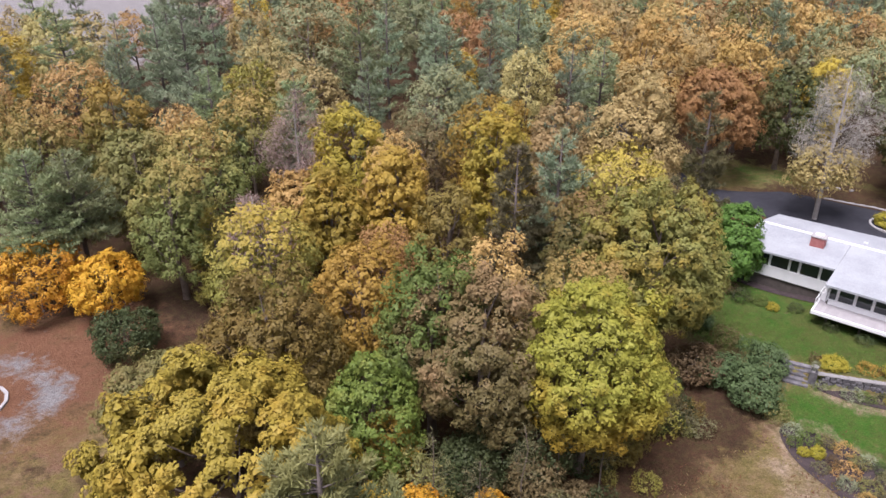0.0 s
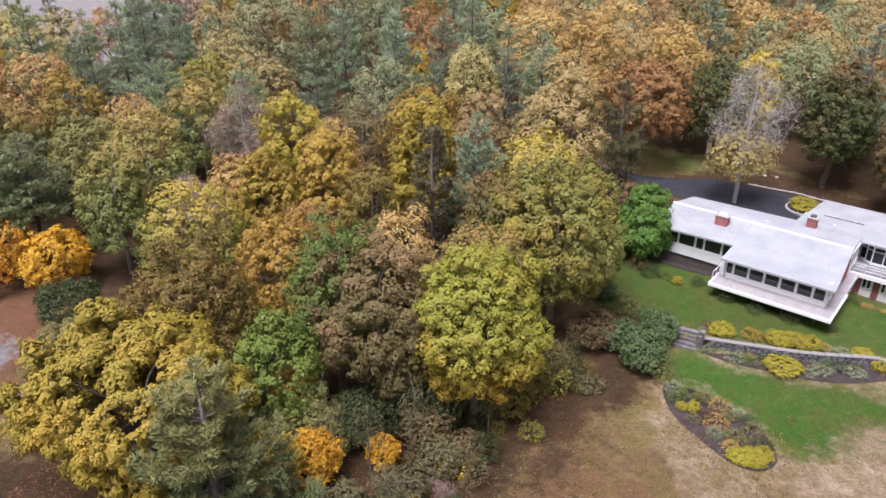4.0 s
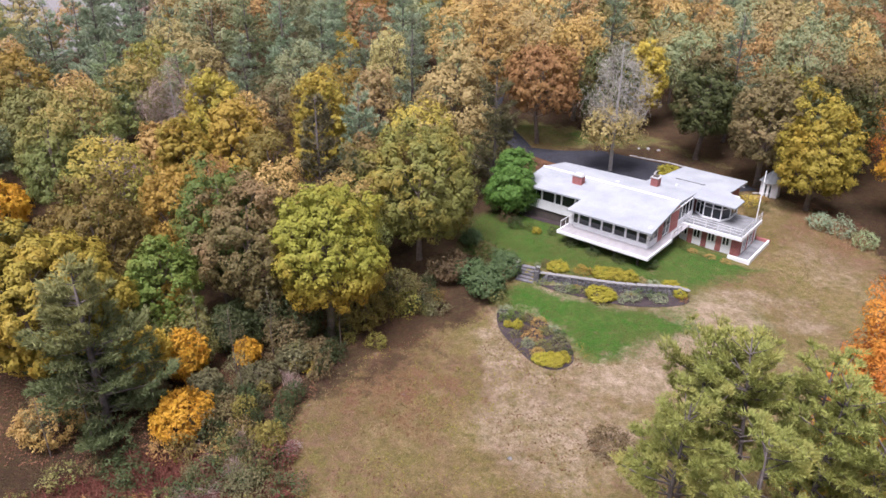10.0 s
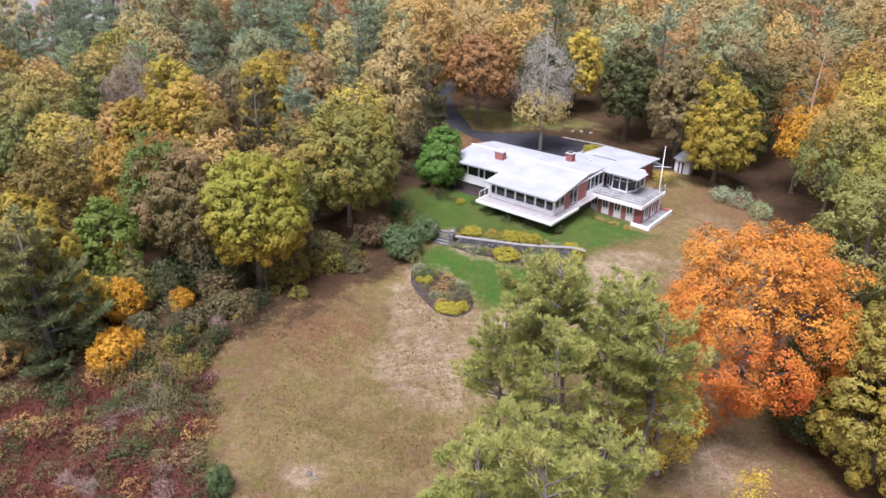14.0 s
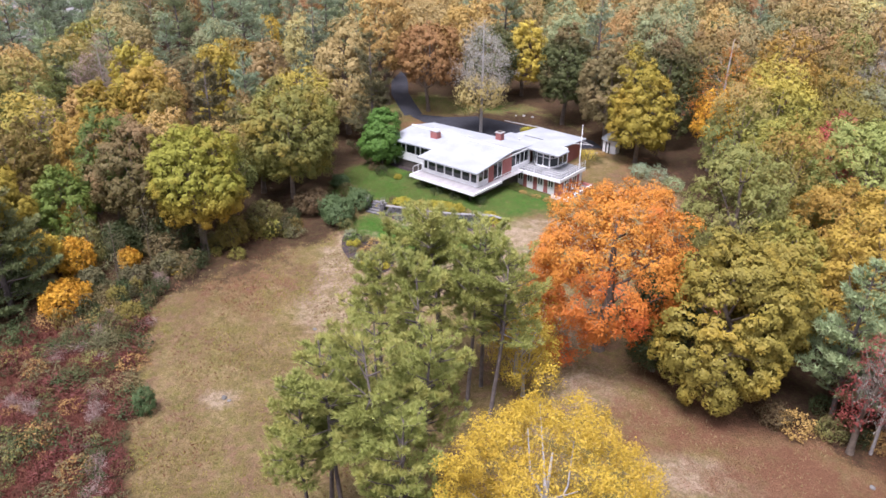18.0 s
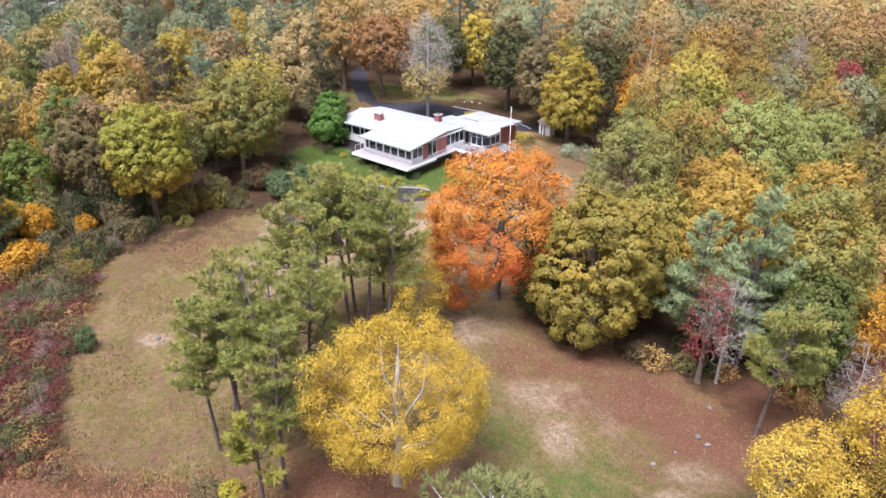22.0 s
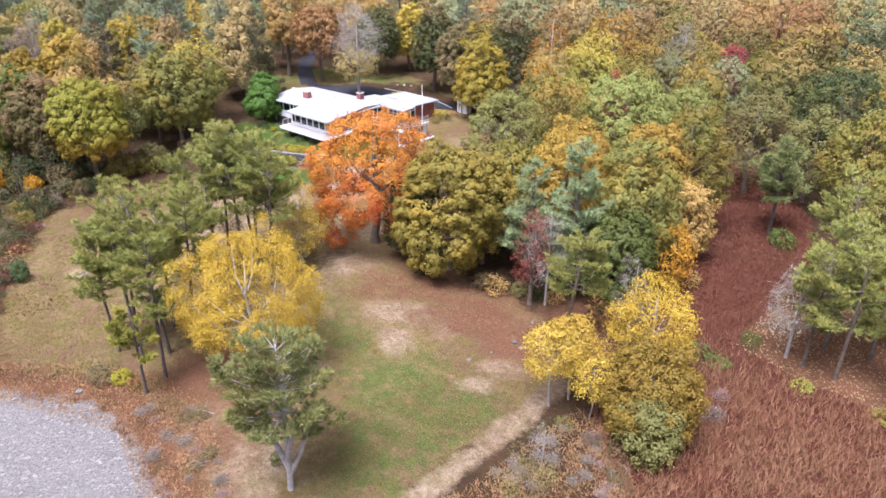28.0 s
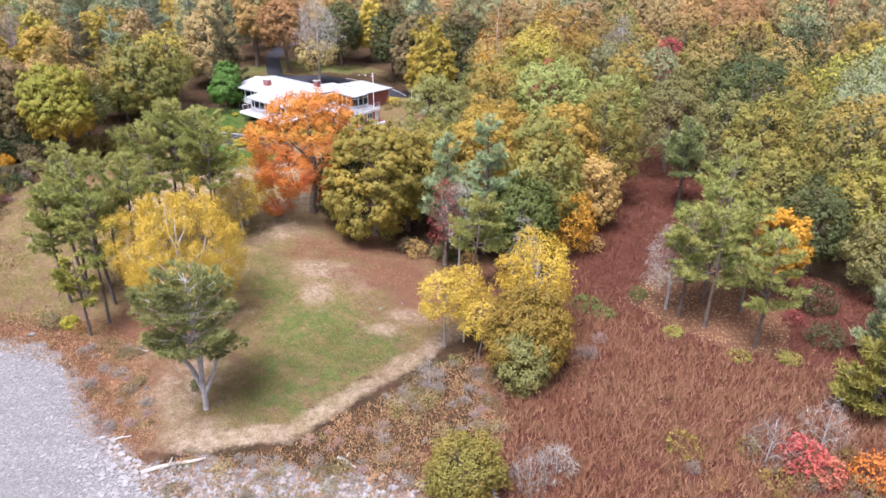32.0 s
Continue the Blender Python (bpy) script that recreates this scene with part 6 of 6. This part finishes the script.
# rough edges, shore, heath, marsh, beach ------------------------------------------------------------
def scatter(poly, count, seed, cond=None):
    r = np.random.default_rng(seed)
    p = np.array(poly)
    x, y = r.uniform(p[:, 0].min(), p[:, 0].max(), count * 4), r.uniform(p[:, 1].min(), p[:, 1].max(), count * 4)
    ok = inside(poly, x, y) > 0
    if cond is not None:
        ok &= cond(x, y)
    return x[ok][:count], y[ok][:count], r


def blades(name, x, y, r, tall, wide, colour, label, lean=0.35, category="grass"):
    """Upright thin blades as one mass."""
    k = len(x)
    h = tall * r.uniform(0.5, 1.25, k)
    pos = np.stack([x, y, height(x, y) + 0.38 * h], 1)
    th = r.uniform(0, 6.283, k)
    nor = np.stack([np.cos(th), np.sin(th), np.zeros(k)], 1)
    up = np.stack([r.normal(0, lean, k), r.normal(0, lean, k), np.ones(k)], 1)
    a = up / np.linalg.norm(up, axis=1)[:, None]
    b = np.cross(nor, a)
    verts = np.stack([pos + a * (0.6 * h)[:, None], pos - a * (0.4 * h)[:, None] + b * wide, pos - a * (0.4 * h)[:, None] - b * wide], 1).reshape(-1, 3)
    me = tri_mesh(name, verts)
    me.materials.append(LEAF[colour])
    return tagged(new(name, me), label, category, kind="stuff")


in_isl = lambda x, y: inside(ISLAND, x, y) < -0.3
SEEN_MARSH = [(71, -10), (77, -3), (81, 6), (90, 22), (97, 48), (108, 48), (106, 28), (101, 12), (116, -2), (116, -36), (72, -36), (72, -22)]
x, y, r = scatter(SEEN_MARSH, 170000, 31, in_isl)
clump = np.sin(x * 1.9 + 2 * np.sin(y * 0.8)) + np.sin(y * 2.3 + 1.5 * np.sin(x * 0.9)) + r.normal(0, 0.9, len(x)) > -0.9
x, y = x[clump], y[clump]
dark = y + 0.6 * (x - 90) + r.normal(0, 4.0, len(x)) > -8
blades("reeds", x[~dark], y[~dark], r, 0.8, 0.055, "reed", "dense rust-brown dry reeds in the marsh", 0.4, "reeds")
blades("reeds", x[dark], y[dark], r, 0.38, 0.045, "maroon", "dark red marsh growth among the reeds", 0.6, "reeds")
x, y, r = scatter(CLEARING, 16000, 32, lambda x, y: (inside(UPPER_LAWN, x, y) < 0.3) & (inside(LOWER_LAWN, x, y) < 0.3) & (inside(POINT_LAWN, x, y) < 1) & ~((to_house(x, y)[1] > -9) & (to_house(x, y)[1] < 27) & (np.abs(to_house(x, y)[0] + 6) < 14)))
thin = np.sin(x * 0.8 + 2 * np.sin(y * 0.5)) + np.sin(y * 0.9 + 1.5 * np.sin(x * 0.4)) + r.normal(0, 0.8, len(x)) > -0.2
blades("dry_grass", x[thin], y[thin], r, 0.26, 0.045, "straw", "dry straw-coloured meadow grass", 0.8)
for poly, seed, n2 in ((UPPER_LAWN, 33, 12000), (LOWER_LAWN, 34, 9000), (POINT_LAWN, 35, 9000)):
    x, y, r = scatter(poly, n2, seed, lambda x, y: ~((to_house(x, y)[1] > -0.5) & (to_house(x, y)[0] > -18.6) & (to_house(x, y)[0] < 7.4)))
    blades("lawn_grass", x, y, r, 0.10, 0.03, "palegreen" if seed == 35 else "grassgreen", "short lawn grass, patchy and fading" if seed == 35 else "short green lawn grass", 0.8)

x, y, r = scatter(CLEARING, 12000, 38, lambda x, y: (x < 34) & (y < 42) & (np.sin(x * 0.35 + 1.2 * np.sin(y * 0.3)) + np.sin(y * 0.42 + 1.5 * np.sin(x * 0.25 + 2)) > 0.1))
blades("field_grass", x, y, r, 0.24, 0.055, "olive", "low olive meadow grass", 0.8)
x, y, r = scatter(CLEARING, 12000, 39, lambda x, y: (x < 34) & (y < 42) & (np.sin(x * 0.5) + np.sin(y * 0.6 + x * 0.2) > 0.2))
blades("field_grass", x, y, r, 0.24, 0.06, "dead", "low brown withered meadow grass", 0.8)

# fallen leaves
x, y, r = scatter([(40, -20), (66, -14), (74, 2), (60, 18), (44, 18), (36, -10)], 6000, 36)
pos = np.stack([x, y, height(x, y) + 0.05], 1)
me = leaf_mesh("fallen_leaves", pos, np.tile((0.0, 0.0, 1.0), (len(x), 1)), 0.09, r, 1.2, 0.25)
me.materials.append(LEAF["dead"])
tagged(new("fallen_leaves", me), "tan and orange leaves fallen on the lawn", "leaves", kind="stuff")
x, y, r = scatter([(-25, 20), (9, 22), (10, 40), (-10, 36), (-20, 34)], 7000, 37)
pos = np.stack([x, y, height(x, y) + 0.05], 1)
me = leaf_mesh("fallen_leaves", pos, np.tile((0.0, 0.0, 1.0), (len(x), 1)), 0.13, r, 1.2, 0.3)
me.materials.append(LEAF["dead"])
tagged(new("fallen_leaves", me), "brown leaves fallen on the forest floor", "leaves", kind="stuff")

x, y, r = scatter(ISLAND, 3000, 54)
pos = np.stack([x, y, height(x, y) + 0.05], 1)
me = leaf_mesh("fallen_leaves", pos, np.tile((0.0, 0.0, 1.0), (len(x), 1)), 0.12, r, 1.6, 0.25)
me.materials.append(LEAF["litter"])
tagged(new("fallen_leaves", me), "orange-brown needles and leaves under the pines", "leaves", kind="stuff")

MASS = {}


def mass(x, y, w, h, colour):
    """Keeps a shrub for one joined mass of its colour."""
    MASS.setdefault(colour, []).append((x, y, w, h))


# shrubs of the heath west of the field
x, y, r = scatter(HEATH, 520, 41)
for i in range(len(x)):
    c = ("brown", "dark", "maroon", "maplegreen", "purple", "dark", "maroon", "hemlock", "rust", "dark")[r.integers(10)]
    w = r.uniform(1.0, 2.8)
    mass(x[i], y[i], w, w * r.uniform(0.3, 0.65), c)
x, y, r = scatter(HEATH, 26000, 42)
blades("heath_grass", x, y, r, 0.5, 0.05, "maroon", "tangled reddish heath grass", 0.7)

# undergrowth along the edge of the woods
x, y, r = scatter([(-14, 20), (8, 20), (12, 40), (26, 44), (24, 60), (16, 48), (-16, 42)], 230, 43, lambda x, y: (x < 19) & (inside(CLEARING, x, y) < -0.4) & (inside(CLEARING, x, y) > -7))
for i in range(len(x)):
    # mostly dark leaf colours, which also stand in for deep shade between trunks
    c = ("brown", "dark", "dark", "purple", "hemlock", "dark", "brown", "olive", "maplegreen")[r.integers(9)]
    w = r.uniform(1.0, 2.4)
    bush(x[i], y[i], w, w * r.uniform(0.6, 1.1), c, group="edge undergrowth")
x, y, r = scatter([(55, 14), (58, 8), (66, 7), (72, 1), (78, 2), (84, 12), (70, 22), (60, 30), (57, 20)], 45, 44, lambda x, y: (inside(CLEARING, x, y) < -1.0) & (inside(MARSH, x, y) < -1.0))
for i in range(len(x)):
    c = ("olive", "dark", "rust", "maplegreen", "red", "brown")[r.integers(6)]
    w = r.uniform(1.5, 3.0)
    bush(x[i], y[i], w, w * r.uniform(0.5, 0.9), c, group="edge undergrowth")
# brush on the bank between lawn and shore, and round the marsh
BANK = [(56, -23.5), (70, -9.5), (74, -14), (72, -24), (70, -31), (46, -28), (44, -25)]
x, y, r = scatter(BANK, 210, 45, lambda x, y: along([(69, -6.5), (63, -13.5), (55.5, -22), (43, -23)], x, y) > 1.6)
for i in range(len(x)):
    c = ("brown", "hemlock", "twig", "straw", "purple", "twig", "maplegreen", "twig", "reed", "purple")[r.integers(10)]
    w = r.uniform(0.8, 1.9)
    mass(x[i], y[i], w, w * r.uniform(0.2, 0.5), c)
x, y, r = scatter(BANK, 13000, 46, lambda x, y: along([(69, -6.5), (63, -13.5), (55.5, -22), (43, -23)], x, y) > 1.2)
blades("bank_grass", x, y, r, 0.4, 0.04, "reed", "rough dry grass on the bank", 0.8)
x, y, r = scatter([(31, -8), (36, -9), (41, -13), (44, -21), (40, -22), (35, -13)], 45, 47)
for i in range(len(x)):
    c = ("brown", "purple", "twig", "hemlock", "reed")[r.integers(5)]
    w = r.uniform(0.9, 2.0)
    mass(x[i], y[i], w, w * r.uniform(0.35, 0.6), c)
x, y, r = scatter([(6, -3), (24, -4), (32, -5), (39, -10), (45, -21), (44, -26), (38, -21), (33, -13), (22, -9.5), (6, -8)], 9000, 49)
blades("shore_grass", x, y, r, 0.35, 0.04, "reed", "rough reddish grass above the beach", 0.8)
x, y, r = scatter([(84, -22), (96, -24), (106, -20), (112, -30), (88, -32)], 40, 48)
for i in range(len(x)):
    c = ("twig", "olive", "lime", "twig", "rust", "brown")[r.integers(6)]
    w = r.uniform(1.2, 2.8)
    mass(x[i], y[i], w, w * r.uniform(0.5, 0.9), c)
for x, y, w, h, c in ((94.3, -25.0, 3.4, 3.2, "red"), (95.8, -26.2, 2.6, 2.2, "red"), (99.0, -26.5, 3.4, 2.6, "orange"), (80.8, -10.6, 3.0, 1.6, "twig"), (82.5, -8.0, 2.4, 1.2, "purple"), (82.4, -1.5, 3.2, 0.9, "green"), (84.0, -3.0, 2.4, 0.6, "green"),
                      (90.0, -6.6, 2.2, 0.8, "lime"), (99.5, -11.0, 2.4, 0.9, "lime"), (95.0, -10.4, 2.4, 0.6, "lime"), (88.2, 0.4, 2.0, 1.0, "green"), (104.0, -8.0, 3.4, 2.0, "dark"), (106.0, -2.0, 4.0, 3.0, "dark"), (102.6, -4.5, 2.4, 1.4, "crimson"), (70.5, -13.5, 2.2, 1.1, "purple"), (72.3, -15.2, 2.4, 1.2, "brown"),
                      (86.5, 18.0, 3.4, 2.0, "maplegreen"), (99.0, 20.0, 3.4, 2.2, "green"), (85.0, 11.0, 3.0, 1.8, "rust"), (13.8, 36.8, 2.2, 1.2, "lime"), (16.5, 42.5, 3.0, 2.4, "lime"), (12.2, 41.0, 2.6, 1.8, "lime"), (19.0, 42.8, 2.8, 1.2, "hemlock"), (8.0, 33.5, 2.4, 1.0, "yellow")):
    bush(x, y, w, h, c)
place_conifer(103.5, -18.0, 9.5, 3.8, "lime", 380, 0.1, 8000, 0.19, label="young pine with bright green needles by the marsh")
place_conifer(108.5, -12.0, 12.0, 4.2, "pine", 381, 0.15, 8000, 0.2, label="pine with green needles by the marsh")
place_bare(92.0, -24.5, 4.6, 2.4, 510, "bare white-stemmed shrub at the marsh edge", 0.08, twigs=500, low=0.15)
place_bare(97.0, -22.8, 4.8, 2.2, 511, "bare white-stemmed shrub at the marsh edge", 0.08, twigs=500, low=0.15)
place_bare(66.3, -16.0, 3.2, 1.4, 512, "bare grey bush on the bank", 0.06, twigs=350, low=0.12)
place_bare(73.8, -27.0, 3.0, 2.0, 513, "tangle of bare grey brush on the bank", 0.06, twigs=450, low=0.08)
place_bare(76.0, -25.5, 2.6, 2.0, 514, "tangle of bare grey brush on the bank", 0.06, twigs=450, low=0.08)


# the joined scrub
co_of = []
for me in BUSHES + TWIGGY:
    co = np.empty(len(me.vertices) * 3, np.float32)
    me.vertices.foreach_get("co", co)
    li = np.empty(len(me.loops), np.int32)
    me.loops.foreach_get("vertex_index", li)
    co_of.append(co.reshape(-1, 3)[li])
for colour, items in MASS.items():
    blocks = []
    for x, y, w, h in items:
        a, s = brng.uniform(0, 6.28), w / 1.8
        m3 = np.array(((math.cos(a) * s, -math.sin(a) * s, 0), (math.sin(a) * s, math.cos(a) * s, 0), (0, 0, h / 1.3)))
        bare = colour in ("twig", "purple")
        some = co_of[5 + brng.integers(3) if bare else brng.integers(5)].reshape(-1, 3, 3)
        some = some[brng.random(len(some)) < (1.0 if bare else 0.55)].reshape(-1, 3)
        blocks.append(some @ m3.T + np.array((x, y, hz(x, y) - 0.05)))
    me = tri_mesh("scrub", np.vstack(blocks))
    me.materials.append(LEAF[colour])
    tagged(new("scrub", me), f"low {WORDS.get(colour, colour)} scrub on rough ground", "scrub", kind="stuff")

# stones: loose boulders as things, shingle as one mass
def rock(x, y, size, material, label, seed):
    bm = bmesh.new()
    bmesh.ops.create_icosphere(bm, subdivisions=2, radius=0.5)
    for vert in bm.verts:
        k = 1 + 0.35 * noise.noise(vert.co * 2.2 + Vector((seed * 3.1, 0, 0)))
        vert.co = Vector((vert.co.x * k, vert.co.y * k * 0.8, vert.co.z * k * 0.6))
    me = bpy.data.meshes.new("boulder")
    bm.to_mesh(me)
    bm.free()
    me.materials.append(material)
    o = new("boulder", me)
    o.matrix_basis = pose(x, y, hz(x, y) + 0.12 * size, 0, 0, seed * 77) @ Matrix.Scale(size, 4)
    return tagged(o, label, "boulder")


PALE = plain("pale_rock", (0.22, 0.205, 0.205), (0.36, 0.34, 0.335), 2.0, 0.9, bump=0.6, fine=10.0, vary=0.2)
GREY = plain("grey_rock", (0.13, 0.12, 0.115), (0.24, 0.225, 0.215), 2.0, 0.9, bump=0.6, fine=10.0, vary=0.2)
for i, (x, y, s) in enumerate(((24.8, 22.6, 0.55), (65.5, -0.6, 0.8), (66.0, -1.4, 0.6), (61.1, -4.0, 0.6), (63.2, -2.5, 0.4), (27.7, -7.9, 0.9), (18.9, 12.6, 0.7), (19.4, 12.2, 0.5), (42.2, -23.2, 0.8), (42.9, -24.0, 1.0), (43.6, -24.6, 0.8), (41.6, -22.4, 0.6), (44.6, -25.2, 0.7), (42.0, -24.6, 0.7),
                              (45.6, -26.2, 0.6), (63.7, -27.4, 0.7), (62.0, -26.6, 0.5), (66.0, -27.0, 0.6), (58.0, -26.4, 0.6), (60.3, -25.2, 0.5), (50.6, 86.2, 0.9), (52.0, 85.6, 0.8), (49.2, 86.4, 0.7), (59.6, 67.4, 0.8), (60.6, 68.2, 0.7), (67.6, 3.0, 0.6), (40.2, -20.6, 0.5))):
    rock(x, y, s * 0.75, PALE if y < -20 or y > 60 else GREY, "weathered grey boulder lying on the ground", i)
x, y, r = scatter([(8, -20), (22, -7.5), (31, -8.5), (36, -14), (40, -22), (46, -26), (64, -28), (64, -34), (30, -34)], 9000, 52, lambda x, y: (inside(BEACH, x, y) > 0.4) & (-(x - 34) * 0.45 - (y + 27.5) * 0.893 < -1.5))
x2, y2, r2 = scatter([(40, -21), (45, -25), (58, -26), (70, -26.5), (74, -30), (44, -30), (38, -24)], 1700, 53)
big = len(x)
x, y = np.append(x, x2), np.append(y, y2)
P = []
for k in range(len(x)):
    s = 0.05 + 0.17 * r.random() ** 4 if k < big else 0.06 + 0.30 * r.random() ** 3
    c = np.array((x[k], y[k], float(height(x[k], y[k])) + s * 0.2))
    a, b, d = (r.normal(0, 1, 3) for _ in range(3))
    pts = c + s * np.array([(1, 0, 0), (-0.5, 0.85, 0), (-0.5, -0.85, 0), (0.1, 0, 0.75)]) * r.uniform(0.7, 1.3, (4, 1))
    for t3 in ((0, 1, 3), (1, 2, 3), (2, 0, 3)):
        P.append(pts[list(t3)])
me = tri_mesh("shingle", np.concatenate(P))
me.materials.append(PALE)
tagged(new("shingle", me), "grey and white shingle stones on the beach", "stones", kind="stuff")


def log(x0, y0, x1, y1, r0, label):
    v, f = [], []
    n3 = 6
    pts = []
    for i in range(n3):
        t = i / (n3 - 1)
        x, y = x0 + (x1 - x0) * t, y0 + (y1 - y0) * t + 0.15 * math.sin(t * 5)
        pts.append((x - x0, y - y0, hz(x, y) - hz(x0, y0) + r0 * 0.8))
    tube_into(v, f, pts, [r0 * (1.1 - 0.5 * i / n3) for i in range(n3)], 8)
    tube_into(v, f, [pts[2], tuple(Vector(pts[2]) + Vector((0.3, 0.3, 0.5)))], [r0 * 0.4, r0 * 0.2], 5)
    o = obj_from("driftwood_log", v, f, DRIFT, smooth=True)
    o.location = (x0, y0, hz(x0, y0))
    return tagged(o, label, "log")


log(45.1, -26.0, 49.5, -24.4, 0.17, "long bleached driftwood log on the bank")
log(41.6, -22.6, 42.8, -21.8, 0.09, "short bleached driftwood branch on the beach")
log(59.5, -24.6, 61.0, -25.4, 0.12, "bleached driftwood log in the brush")
log(38.6, -11.0, 40.4, -11.3, 0.06, "thin bleached branch on the needle litter")
